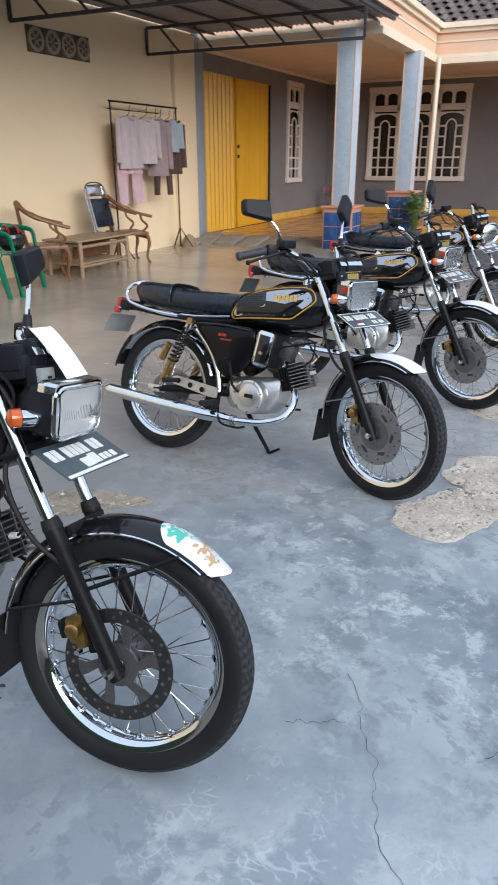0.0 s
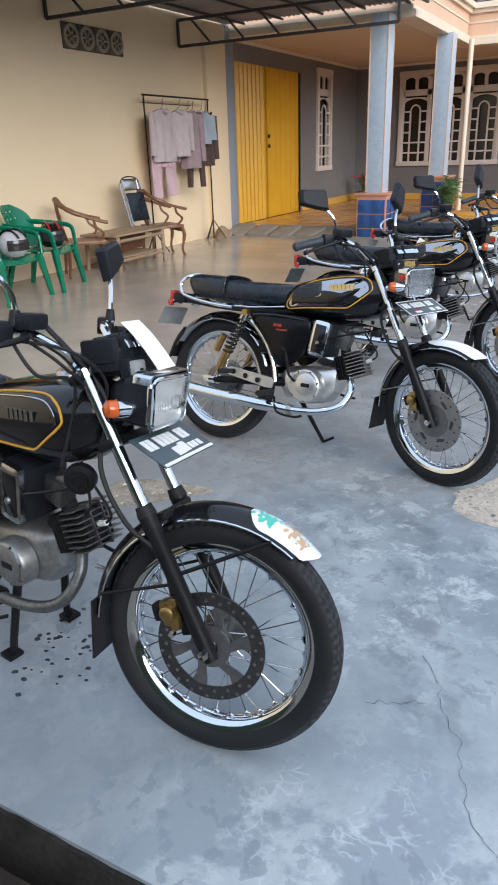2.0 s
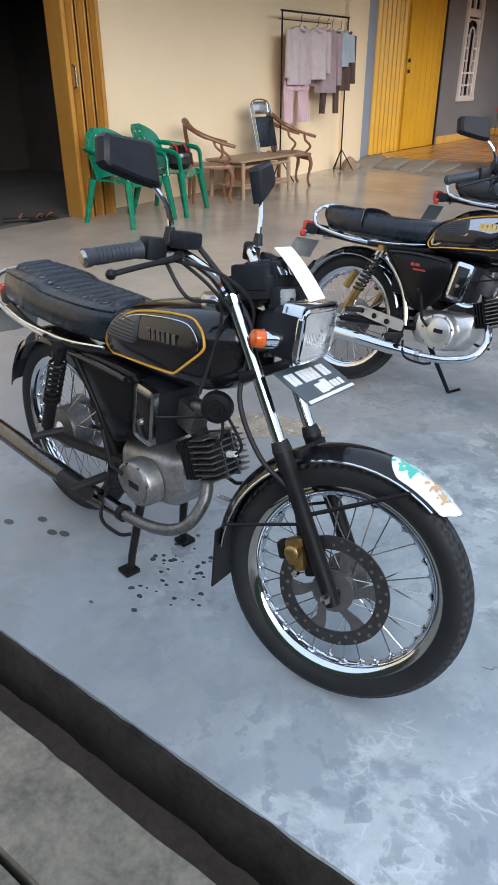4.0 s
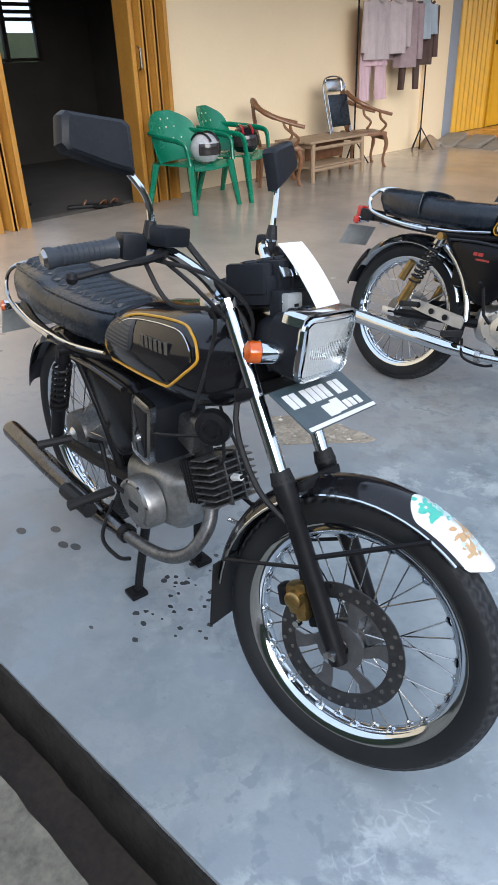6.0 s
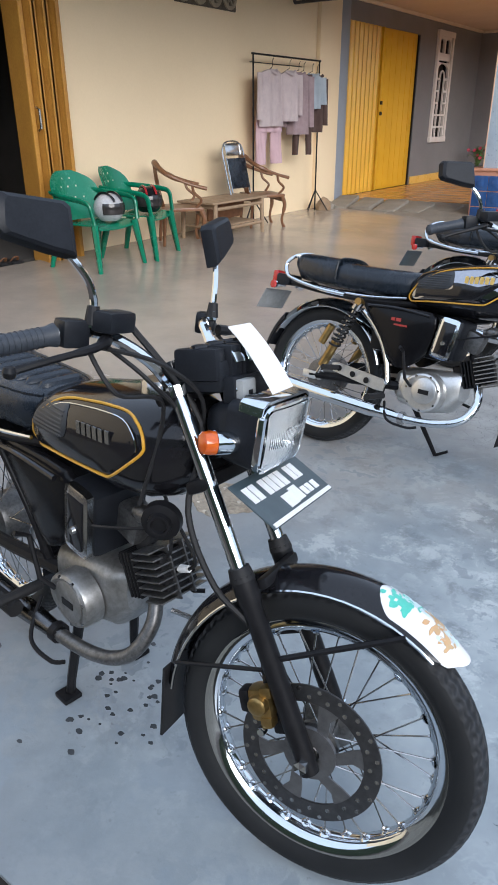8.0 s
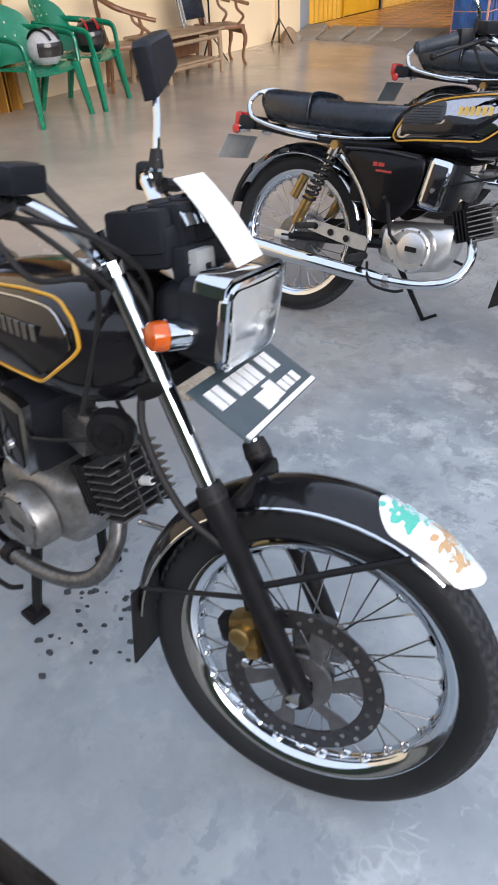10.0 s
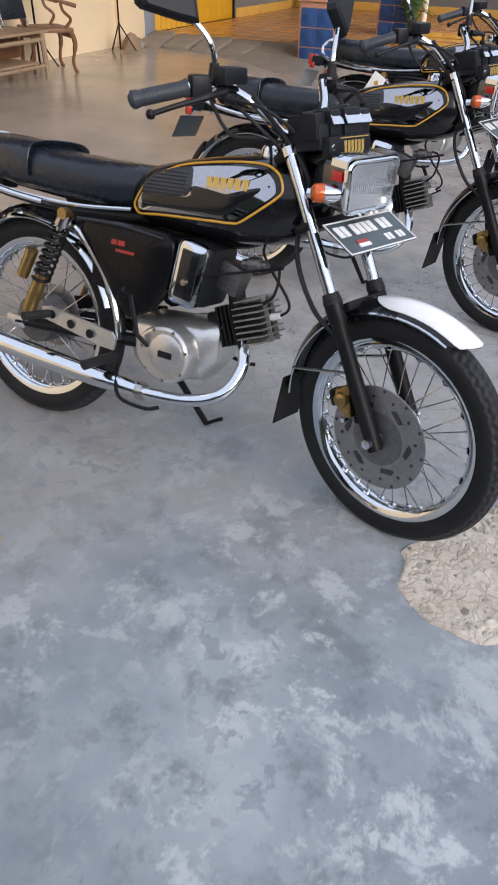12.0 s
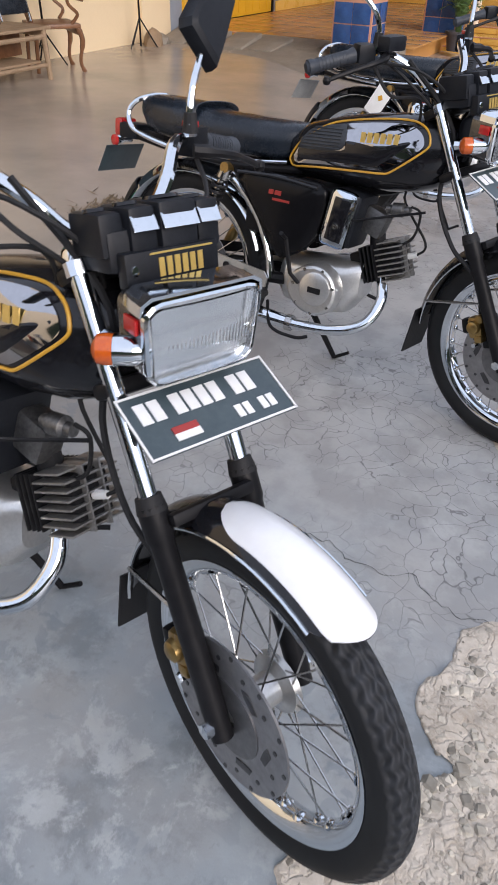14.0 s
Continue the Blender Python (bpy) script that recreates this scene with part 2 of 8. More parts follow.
# ---- setting ----
def yard_material():
    """Worn screed: cool grey with pale scaling and dark stains, browner and more polished towards the house."""
    m = bpy.data.materials.new("worn_screed")
    m.use_nodes = True
    t = m.node_tree
    out = t.nodes["Principled BSDF"]
    place = t.nodes.new("ShaderNodeTexCoord")
    P = place.outputs["Object"]

    def noise_of(scale, detail=6.0, rough=0.6, distort=0.0):
        n = node(t, "ShaderNodeTexNoise", Scale=scale, Detail=detail, Roughness=rough, Distortion=distort)
        t.links.new(P, n.inputs["Vector"])
        return n.outputs[0]

    def span(x, a, b, c=0.0, d=1.0):
        n = t.nodes.new("ShaderNodeMapRange")
        n.inputs[1].default_value, n.inputs[2].default_value, n.inputs[3].default_value, n.inputs[4].default_value = a, b, c, d
        n.interpolation_type = "SMOOTHSTEP"
        t.links.new(x, n.inputs[0])
        return n.outputs[0]

    def blend(f, a, b):
        n = t.nodes.new("ShaderNodeMix")
        n.data_type = "RGBA"
        t.links.new(f, n.inputs[0])
        for k, c in ((6, a), (7, b)):
            if isinstance(c, tuple):
                n.inputs[k].default_value = (*c, 1)
            else:
                t.links.new(c, n.inputs[k])
        return n.outputs[2]

    def maths(kind, a, b):
        n = t.nodes.new("ShaderNodeMath")
        n.operation = kind
        for k, x in ((0, a), (1, b)):
            if isinstance(x, (int, float)):
                n.inputs[k].default_value = x
            else:
                t.links.new(x, n.inputs[k])
        return n.outputs[0]

    def fade(x, gain, floor):
        return maths("ADD", maths("MULTIPLY", x, gain), floor)

    xyz = t.nodes.new("ShaderNodeSeparateXYZ")
    t.links.new(P, xyz.inputs[0])
    wobble = maths("MULTIPLY", noise_of(0.9), 1.6)
    house = span(maths("ADD", maths("MULTIPLY", xyz.outputs[0], -0.75), maths("ADD", maths("MULTIPLY", xyz.outputs[1], 0.45), wobble)), 1.7, 4.4)
    smooth_near = span(maths("ADD", maths("MULTIPLY", xyz.outputs[0], 0.6), maths("ADD", xyz.outputs[1], maths("MULTIPLY", noise_of(1.3), 1.4))), 0.95, 1.55)
    base = blend(span(noise_of(1.6, 5), 0.35, 0.65), (0.195, 0.23, 0.254), (0.34, 0.378, 0.394))
    stains = span(noise_of(4.4, 10, 0.72, 0.15), 0.5, 0.61)
    base = blend(maths("MULTIPLY", stains, fade(smooth_near, 0.38, 0.26)), base, (0.125, 0.148, 0.162))
    flakes = span(noise_of(8.0, 10, 0.72, 0.25), 0.505, 0.595)
    flakes = maths("MULTIPLY", flakes, span(noise_of(1.15, 4), 0.42, 0.58, 0.2, 1.0))
    stains = maths("MULTIPLY", stains, 0.85)
    base = blend(maths("MULTIPLY", flakes, fade(smooth_near, 0.5, 0.24)), base, (0.5, 0.535, 0.54))
    scuffs = span(noise_of(2.6, 12, 0.78, 0.6), 0.56, 0.62)
    base = blend(maths("MULTIPLY", scuffs, fade(smooth_near, 0.4, 0.15)), base, (0.43, 0.465, 0.475))
    specks = span(noise_of(38, 4), 0.63, 0.73)
    base = blend(maths("MULTIPLY", specks, 0.4), base, (0.1, 0.11, 0.12))
    brown = blend(span(noise_of(1.1, 5), 0.3, 0.7), (0.42, 0.35, 0.285), (0.31, 0.265, 0.22))
    warm = span(maths("ADD", maths("MULTIPLY", xyz.outputs[0], -0.45), maths("ADD", xyz.outputs[1], wobble)), 1.7, 3.0)
    base = blend(maths("MULTIPLY", warm, fade(span(noise_of(2.4, 5), 0.35, 0.62), 0.6, 0.15)), base, (0.27, 0.255, 0.235))
    # greyer and darker towards the left, uneven with noise
    left_grey = span(maths("SUBTRACT", maths("MULTIPLY", wobble, 0.9), xyz.outputs[0]), 1.1, 2.0)
    base = blend(maths("MULTIPLY", left_grey, fade(noise_of(2.0, 6), 0.5, 0.45)), base, (0.2, 0.198, 0.2))
    base = blend(house, base, brown)
    # fine map cracking in the old screed beyond the second motorcycle
    cells = node(t, "ShaderNodeTexVoronoi", Scale=15.0)
    cells.feature = "DISTANCE_TO_EDGE"
    warp = t.nodes.new("ShaderNodeVectorMath")
    warp.operation = "MULTIPLY_ADD"
    warp.inputs[1].default_value = (0.26, 0.26, 0.26)
    swirl = node(t, "ShaderNodeTexNoise", Scale=4.0, Detail=4.0)
    t.links.new(P, swirl.inputs["Vector"])
    t.links.new(swirl.outputs["Color"], warp.inputs[0])
    t.links.new(P, warp.inputs[2])
    t.links.new(warp.outputs[0], cells.inputs["Vector"])
    old = maths("MULTIPLY", span(maths("ADD", xyz.outputs[1], wobble), 2.6, 3.3), span(xyz.outputs[0], -1.2, -0.5))
    crack = maths("MULTIPLY", maths("MULTIPLY", span(cells.outputs[0], 0.026, 0.004), old), span(noise_of(2.2), 0.38, 0.5))
    base = blend(maths("MULTIPLY", old, 0.6), base, blend(span(noise_of(6, 6), 0.4, 0.6), (0.42, 0.42, 0.41), (0.31, 0.31, 0.305)))
    base = blend(maths("MULTIPLY", crack, 0.62), base, (0.07, 0.07, 0.07))
    # darker towards the slab edge on the left, broken up by noise
    edge_dark = span(maths("SUBTRACT", maths("MULTIPLY", noise_of(1.7, 6), 0.9), xyz.outputs[1]), 0.22, 0.85)
    edge_dark = maths("MULTIPLY", edge_dark, span(maths("ADD", xyz.outputs[0], maths("MULTIPLY", noise_of(2.1, 5), 0.7)), 0.65, 0.05))
    base = blend(maths("MULTIPLY", edge_dark, fade(noise_of(5.0, 8), 0.5, 0.4)), base, (0.15, 0.165, 0.178))
    pale = maths("MULTIPLY", span(maths("SUBTRACT", maths("MULTIPLY", noise_of(1.9, 6), 0.8), xyz.outputs[1]), -0.05, 0.5), span(maths("ADD", xyz.outputs[0], maths("MULTIPLY", noise_of(2.3, 6), 0.6)), 0.2, 0.75))
    base = blend(maths("MULTIPLY", pale, fade(noise_of(6.0, 9, 0.7), 0.7, 0.2)), base, (0.47, 0.505, 0.52))
    # small oblong blotches where the skin has scaled off, and blue-grey islands with a pale scratched net near the edge
    blots = maths("MULTIPLY", span(noise_of(16.0, 4, 0.55, 0.4), 0.545, 0.6), span(noise_of(1.5, 4), 0.45, 0.6))
    open_yard = maths("SUBTRACT", 1.0, maths("MAXIMUM", house, old))
    base = blend(maths("MULTIPLY", maths("MULTIPLY", blots, open_yard), 0.65), base, (0.17, 0.2, 0.222))
    edge_band = span(maths("ADD", xyz.outputs[1], maths("MULTIPLY", noise_of(1.4, 5), 0.5)), 0.55, 0.2)
    isles = maths("MULTIPLY", span(noise_of(3.0, 9, 0.66, 0.3), 0.48, 0.56), edge_band)
    base = blend(maths("MULTIPLY", isles, 0.7), base, (0.2, 0.235, 0.265))
    net = node(t, "ShaderNodeTexVoronoi", Scale=24.0)
    net.feature = "DISTANCE_TO_EDGE"
    t.links.new(warp.outputs[0], net.inputs["Vector"])
    threads = maths("MULTIPLY", span(net.outputs[0], 0.12, 0.0), span(noise_of(7.0, 6, 0.7), 0.5, 0.6))
    far_right = span(xyz.outputs[0], 0.0, 0.3)
    base = blend(maths("MULTIPLY", maths("MULTIPLY", threads, edge_band), maths("MULTIPLY", far_right, 0.5)), base, (0.54, 0.58, 0.6))
    t.links.new(base, out.inputs["Base Color"])
    gloss = fade(noise_of(3.5), 0.3, 0.3)
    final = maths("SUBTRACT", gloss, maths("MULTIPLY", house, 0.26))
    t.links.new(final, out.inputs["Roughness"])
    relief = node(t, "ShaderNodeBump", Strength=0.3, Distance=0.006)
    t.links.new(maths("ADD", noise_of(14, 8, 0.7), maths("MULTIPLY", crack, -1.0)), relief.inputs["Height"])
    t.links.new(relief.outputs[0], out.inputs["Normal"])
    return m


YARD = yard_material()
APRON = surface("worn_apron_concrete", (0.3, 0.26, 0.21), (0.2, 0.175, 0.145), 5, 0.6, bump=0.5, fine=50)
# very dark brown, for the gutter and the open ground alike
EARTH = surface("dark_earth", (0.04, 0.03, 0.024), (0.075, 0.056, 0.044), 5, 0.75, bump=0.9, fine=40, specular=0.3)
OLD_SLAB = surface("mossy_concrete", (0.19, 0.17, 0.135), (0.075, 0.07, 0.055), 9, 0.85, bump=0.8, fine=45)
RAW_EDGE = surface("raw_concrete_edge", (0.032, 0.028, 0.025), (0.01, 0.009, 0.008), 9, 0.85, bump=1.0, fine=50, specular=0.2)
GRAVEL_BED = surface("gravel_bed", (0.1, 0.1, 0.105), (0.055, 0.055, 0.06), 12, 0.85, bump=1.0, fine=90)
YELLOW_WALL = surface("cream_wall_paint", (0.86, 0.69, 0.46), (0.79, 0.63, 0.41), 1.2, 0.62, bump=0.12, fine=50, spread=0.8)
GREY_WALL = surface("grey_wall_paint", (0.205, 0.2, 0.205), (0.17, 0.165, 0.17), 1.2, 0.6, bump=0.12, fine=50)
BLUE_GREY = surface("blue_grey_paint", (0.27, 0.3, 0.35), (0.23, 0.26, 0.3), 2.0, 0.55, bump=0.1)
PALE_BLUE = surface("pale_blue_column_paint", (0.46, 0.55, 0.64), (0.37, 0.46, 0.56), 9.0, 0.5, bump=0.1)
PEACH = surface("peach_fascia_paint", (0.78, 0.52, 0.36), (0.7, 0.46, 0.32), 2.0, 0.55, bump=0.1)
CREAM = surface("cream_moulding_paint", (0.8, 0.69, 0.54), (0.72, 0.62, 0.48), 2.0, 0.5, bump=0.1)
SOFFIT = surface("peach_ceiling_paint", (0.68, 0.55, 0.44), (0.6, 0.48, 0.38), 1.5, 0.65, bump=0.1)
ORANGE_TILE = surface("orange_floor_tile", (0.6, 0.3, 0.1), (0.52, 0.25, 0.08), 3, 0.22, bump=0.05, random_tint=0.06)
STEP_TILE = surface("yellow_step_tile", (0.72, 0.43, 0.1), (0.62, 0.36, 0.08), 4, 0.28, bump=0.05, random_tint=0.06)
BLUE_TILE = surface("blue_glazed_tile", (0.02, 0.06, 0.2), (0.03, 0.1, 0.27), 6, 0.15, bump=0.1, random_tint=0.15)
PINK_TRIM = surface("salmon_trim_tile", (0.62, 0.3, 0.2), (0.55, 0.26, 0.17), 6, 0.3)
DOOR_YELLOW = surface("yellow_steel_paint", (0.75, 0.42, 0.03), (0.66, 0.35, 0.02), 2.5, 0.36, bump=0.06)
DOOR_WOOD = surface("ochre_gate_paint", (0.5, 0.25, 0.045), (0.36, 0.16, 0.03), 3.5, 0.4, bump=0.1)
WHITE_PAINT = surface("white_window_paint", (0.74, 0.68, 0.64), (0.66, 0.6, 0.56), 5, 0.45, bump=0.08)
DARK_GLASS = surface("dark_window_glass", (0.02, 0.018, 0.018), (0.035, 0.03, 0.03), 2, 0.08)
# very dark plaster: the shade indoors is put into the colour
ROOM_SHADE = surface("room_shade_plaster", (0.07, 0.062, 0.055), (0.045, 0.04, 0.036), 2, 0.8)
VENT = surface("vent_block_cement", (0.36, 0.3, 0.22), (0.26, 0.22, 0.16), 8, 0.85, bump=0.4)
CARVED_FRAME = surface("dark_window_wood", (0.05, 0.04, 0.035), (0.03, 0.025, 0.02), 6, 0.6)
VENT_SHADE = surface("vent_shade", (0.13, 0.105, 0.075), (0.08, 0.065, 0.05), 8, 0.9)
SPECK = surface("column_speckle", (0.26, 0.34, 0.45), (0.35, 0.43, 0.52), 8, 0.5)
FRAME_STEEL = surface("black_canopy_steel", (0.03, 0.03, 0.035), (0.05, 0.05, 0.055), 8, 0.5)
ZINC = surface("weathered_zinc_sheet", (0.32, 0.33, 0.36), (0.22, 0.23, 0.25), 3, 0.5, metal=0.3, bump=0.15)
ROOF_TILE = surface("weathered_clay_tile", (0.17, 0.12, 0.1), (0.1, 0.085, 0.08), 5, 0.85, bump=0.6, random_tint=0.3)
PLANK = surface("grey_weathered_plank", (0.56, 0.51, 0.43), (0.38, 0.34, 0.28), 4, 0.85, bump=0.4, random_tint=0.22)

WX, WY, CEIL, PORCH = -5.49, 16.39, 3.08, 0.16      # left wall, window wall, porch ceiling, porch floor


def rise(x, y):
    """The yard's fall: up towards the left wall, down to the gravel."""
    left = min(1.0, max(0.0, (-x - 1.8) / 3.2))
    back = min(1.0, max(0.0, (y - 4.6) / 7.0)) * min(1.0, max(0.0, (x + 3.6) / 1.8))
    return 0.06 * left * left * (3 - 2 * left) - 0.12 * back


def sheet(name, x0, x1, y0, y1, step, material, label, height, category="ground", depth=0.0):
    bm = B()
    nx, ny = max(1, round((x1 - x0) / step)), max(1, round((y1 - y0) / step))
    grid = [[bm.verts.new((x0 + (x1 - x0) * i / nx, y0 + (y1 - y0) * j / ny, height(x0 + (x1 - x0) * i / nx, y0 + (y1 - y0) * j / ny))) for i in range(nx + 1)] for j in range(ny + 1)]
    for j in range(ny):
        for i in range(nx):
            bm.faces.new((grid[j][i], grid[j][i + 1], grid[j + 1][i + 1], grid[j + 1][i]))
    if depth:
        got = bmesh.ops.extrude_edge_only(bm, edges=[e for e in bm.edges if e.is_boundary])
        bmesh.ops.translate(bm, verts=[v for v in got["geom"] if isinstance(v, bmesh.types.BMVert)], vec=(0, 0, -depth))
    return single(name, bm, material, label, category, kind="structure", smooth=True)


KERB = -0.355
# open ground all round, reaching the horizon
bm = B()
far = 900
bm.faces.new([bm.verts.new((x, y, -0.37)) for x, y in ((-far, -far), (far, -far), (far, far), (-far, far))])
single("ground", bm, EARTH, "dark bare earth around the yard", "ground", kind="structure")
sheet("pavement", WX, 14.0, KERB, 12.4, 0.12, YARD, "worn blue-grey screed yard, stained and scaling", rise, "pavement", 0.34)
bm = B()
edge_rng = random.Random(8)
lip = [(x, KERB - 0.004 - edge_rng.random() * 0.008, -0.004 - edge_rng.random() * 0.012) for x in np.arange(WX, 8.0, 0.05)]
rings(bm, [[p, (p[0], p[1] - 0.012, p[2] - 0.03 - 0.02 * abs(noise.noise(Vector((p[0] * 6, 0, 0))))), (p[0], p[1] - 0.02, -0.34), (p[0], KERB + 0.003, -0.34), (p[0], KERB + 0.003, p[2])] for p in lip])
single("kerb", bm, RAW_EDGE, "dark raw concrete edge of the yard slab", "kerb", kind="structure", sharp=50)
sheet("gutter", -12, 30, -1.95, KERB + 0.05, 0.16, EARTH, "dark earth channel below the yard edge", lambda x, y: -0.2 + 0.025 * noise.noise(Vector((x * 3, y * 5, 0))), "gutter", 0.2)


def old_slab():
    """Broken concrete slab beyond the gutter, with an uneven edge."""
    bm = B()
    rng = random.Random(4)
    top = []
    x = -3.0
    while x < 3.0:
        top.append((x, -0.515 + rng.uniform(-0.003, 0.003), -0.02))
        x += rng.uniform(0.05, 0.12)
    add_prism(bm, [(-3.0, -0.72, -0.02), *top, (3.0, -0.72, -0.02)], (0, 0, -0.2))
    single("slab", bm, OLD_SLAB, "mossy old concrete slab edge beside the gutter", "slab", kind="structure")
    bm = B()
    add_box(bm, (0, -1.155, -0.135), (6.0, 0.84, 0.2), bevel=0.015)
    single("slab", bm, OLD_SLAB, "mossy old concrete slab beside the gutter", "slab", kind="structure")


old_slab()


def wall(name, a, b, z0, z1, thick, material, label, openings=()):
    """An upright wall from a to b, thickened to its left; openings: (from, to, low, high) along it."""
    a, b = Vector((*a, 0)), Vector((*b, 0))
    along = (b - a).normalized()
    out = Vector((-along.y, along.x, 0)) * thick
    length = (b - a).length
    us = sorted({0.0, length, *(u for o in openings for u in o[:2])})
    zs = sorted({z0, z1, *(z for o in openings for z in o[2:])})
    bm = B()
    for u0, u1 in zip(us, us[1:]):
        for w0, w1 in zip(zs, zs[1:]):
            um, wm = (u0 + u1) / 2, (w0 + w1) / 2
            if any(o[0] < um < o[1] and o[2] < wm < o[3] for o in openings):
                continue
            base = [a + along * u0 + Vector((0, 0, w0)), a + along * u1 + Vector((0, 0, w0)), a + along * u1 + Vector((0, 0, w1)), a + along * u0 + Vector((0, 0, w1))]
            add_prism(bm, base, out)
    bmesh.ops.remove_doubles(bm, verts=bm.verts, dist=1e-4)
    twins = {}
    for f in bm.faces:
        twins.setdefault(tuple(round(c, 3) for c in f.calc_center_median()), []).append(f)
    bmesh.ops.delete(bm, geom=[f for fs in twins.values() if len(fs) > 1 for f in fs], context="FACES")
    return single(name, bm, material, label, "wall", kind="structure", smooth=False)


GATE = (2.45, 4.25)
wall("wall_left", (WX, -6.0), (WX, 9.93), -0.1, 3.6, 0.18, YELLOW_WALL, "cream painted rendered house wall", [(GATE[0] + 6, GATE[1] + 6, -0.1, 2.75)])
wall("wall_porch", (WX, 9.93), (WX, WY + 0.18), -0.1, 3.6, 0.18, GREY_WALL, "grey painted porch wall beside the yellow door",
     [(0.33, 3.14, -0.1, 2.76), (3.95, 4.76, 0.92, 2.91)])
wall("wall_windows", (WX + 0.001, WY), (-1.13, WY), -0.1, 3.6, 0.18, GREY_WALL, "grey painted porch wall with the wide window", [(1.06, 3.36, 0.92, 2.92)])
wall("wall_return", (-0.95, WY), (-0.95, 18.8), -0.1, 3.6, 0.18, GREY_WALL, "grey painted return wall of the porch", [(0.55, 1.75, 0.92, 2.91)])
wall("wall_recess", (-0.95, 18.8), (0.25, 18.8), -0.1, 3.6, 0.18, GREY_WALL, "dark grey recessed wall at the end of the porch")

# pilasters where the cream wall meets the grey one
bm = B()
add_box(bm, (WX + 0.035, 9.6, 1.6), (0.07, 0.62, 3.2), bevel=0.006)
single("pilaster", bm, YELLOW_WALL, "cream pilaster ending the house wall", "pilaster", kind="structure")
bm = B()
add_box(bm, (WX + 0.02, 10.08, 1.6), (0.05, 0.3, 3.2), bevel=0.005)
single("pilaster", bm, BLUE_GREY, "blue-grey painted strip beside the yellow door", "pilaster", kind="structure")

# porch floor, steps and ramp
bm = B()
add_box(bm, (-3.95, 13.4, PORCH / 2 - 0.1), (3.08, 6.2, PORCH + 0.2 - 0.012))
add_box(bm, (3.0, 16.2, PORCH / 2 - 0.1), (10.9, 5.9, PORCH + 0.2 - 0.012))
single("porch_floor", bm, ORANGE_TILE, "polished orange tiled porch floor", "floor", kind="structure", smooth=False)
porch = bpy.data.objects["porch_floor"]
bm = B()
add_box(bm, (0, 0, 0), (0.392, 0.392, 0.02), bevel=0.003)
tile_mesh = mesh_of("tile", bm, ORANGE_TILE)
for i in range(8):
    for j in range(15):
        share("tile", tile_mesh, porch, Matrix.Translation((-5.25 + 0.4 * i, 10.5 + 0.4 * j, PORCH - 0.008)))
for i in range(14):
    for j in range(9):
        share("tile", tile_mesh, porch, Matrix.Translation((-2.05 + 0.4 * i, 13.47 + 0.4 * j, PORCH - 0.008)))


def step(x0, x1, y0, y1, z):
    ob = single("step", add_box(B(), ((x0 + x1) / 2, (y0 + y1) / 2, z / 2 - 0.15), (x1 - x0, y1 - y0, z + 0.3)), STEP_TILE, "yellow tiled porch step with dark joints", "step", kind="structure", smooth=False)
    bm = B()
    add_box(bm, (0, 0, 0), (0.394, 0.02, 0.072), bevel=0.003)
    me = mesh_of("tile", bm, STEP_TILE)
    for k in range(int((x1 - x0) / 0.4)):
        share("tile", me, ob, Matrix.Translation((x0 + 0.2 + 0.4 * k, y0 - 0.004, z - 0.042)))
    bm = B()
    add_box(bm, ((x0 + x1) / 2, y0 + 0.006, z + 0.003), (x1 - x0, 0.05, 0.012), bevel=0.003)
    part("nosing", bm, PINK_TRIM, ob, "brown tile nosing")
    return ob


step(-2.3, 8.0, 13.22, 13.4, PORCH - 0.004)
step(-2.4, 8.0, 12.72, 13.215, PORCH - 0.09)
step(-2.5, 8.0, 12.25, 12.715, PORCH - 0.18)
step(WX + 0.01, -4.25, 10.2, 10.36, PORCH - 0.004)
bm = B()
add_prism(bm, [(-4.25, 8.9, 0.0), (-4.25, 10.32, PORCH), (-4.25, 10.32, -0.1), (-4.25, 8.9, -0.1)], (1.9, 0, 0))
single("ramp", bm, APRON, "worn concrete ramp up to the porch", "ramp", kind="structure", smooth=False)

# skirting along the grey walls
for y0, y1 in ((13.1, WY),):
    single("baseboard", add_box(B(), (WX + 0.012, (y0 + y1) / 2, PORCH + 0.07), (0.024, y1 - y0, 0.14), bevel=0.003), STEP_TILE, "orange tile skirting", "baseboard", kind="structure")
single("baseboard", add_box(B(), (-3.2, WY - 0.012, PORCH + 0.07), (4.5, 0.024, 0.14), bevel=0.003), STEP_TILE, "orange tile skirting", "baseboard", kind="structure")
single("baseboard", add_box(B(), (-0.33, 18.788, PORCH + 0.08), (1.16, 0.024, 0.16), bevel=0.003), STEP_TILE, "orange tile skirting", "baseboard", kind="structure")

# porch ceiling and roof edge
FX, FY, FR = -2.4, 14.0, 10.1       # roof edge: beside the yard, over the steps, front corner
bm = B()
add_prism(bm, [(WX, FR + 0.02, CEIL), (FX - 0.02, FR + 0.02, CEIL), (FX - 0.02, FY + 0.02, CEIL), (9.99, FY + 0.02, CEIL), (9.99, 19.5, CEIL), (WX, 19.5, CEIL)], (0, 0, 0.08))
single("ceiling", bm, SOFFIT, "peach painted porch ceiling", "ceiling", kind="structure", smooth=False)
bm = B()
for y, w in ((WY - 0.03, (-5.46, -0.98)),):
    add_box(bm, ((w[0] + w[1]) / 2, y, CEIL - 0.025), (w[1] - w[0], 0.06, 0.05), bevel=0.01)
add_box(bm, (WX + 0.03, 13.2, CEIL - 0.025), (0.06, 6.2, 0.05), bevel=0.01)
single("trim", bm, CREAM, "cream cornice under the porch ceiling", "trim", kind="structure")


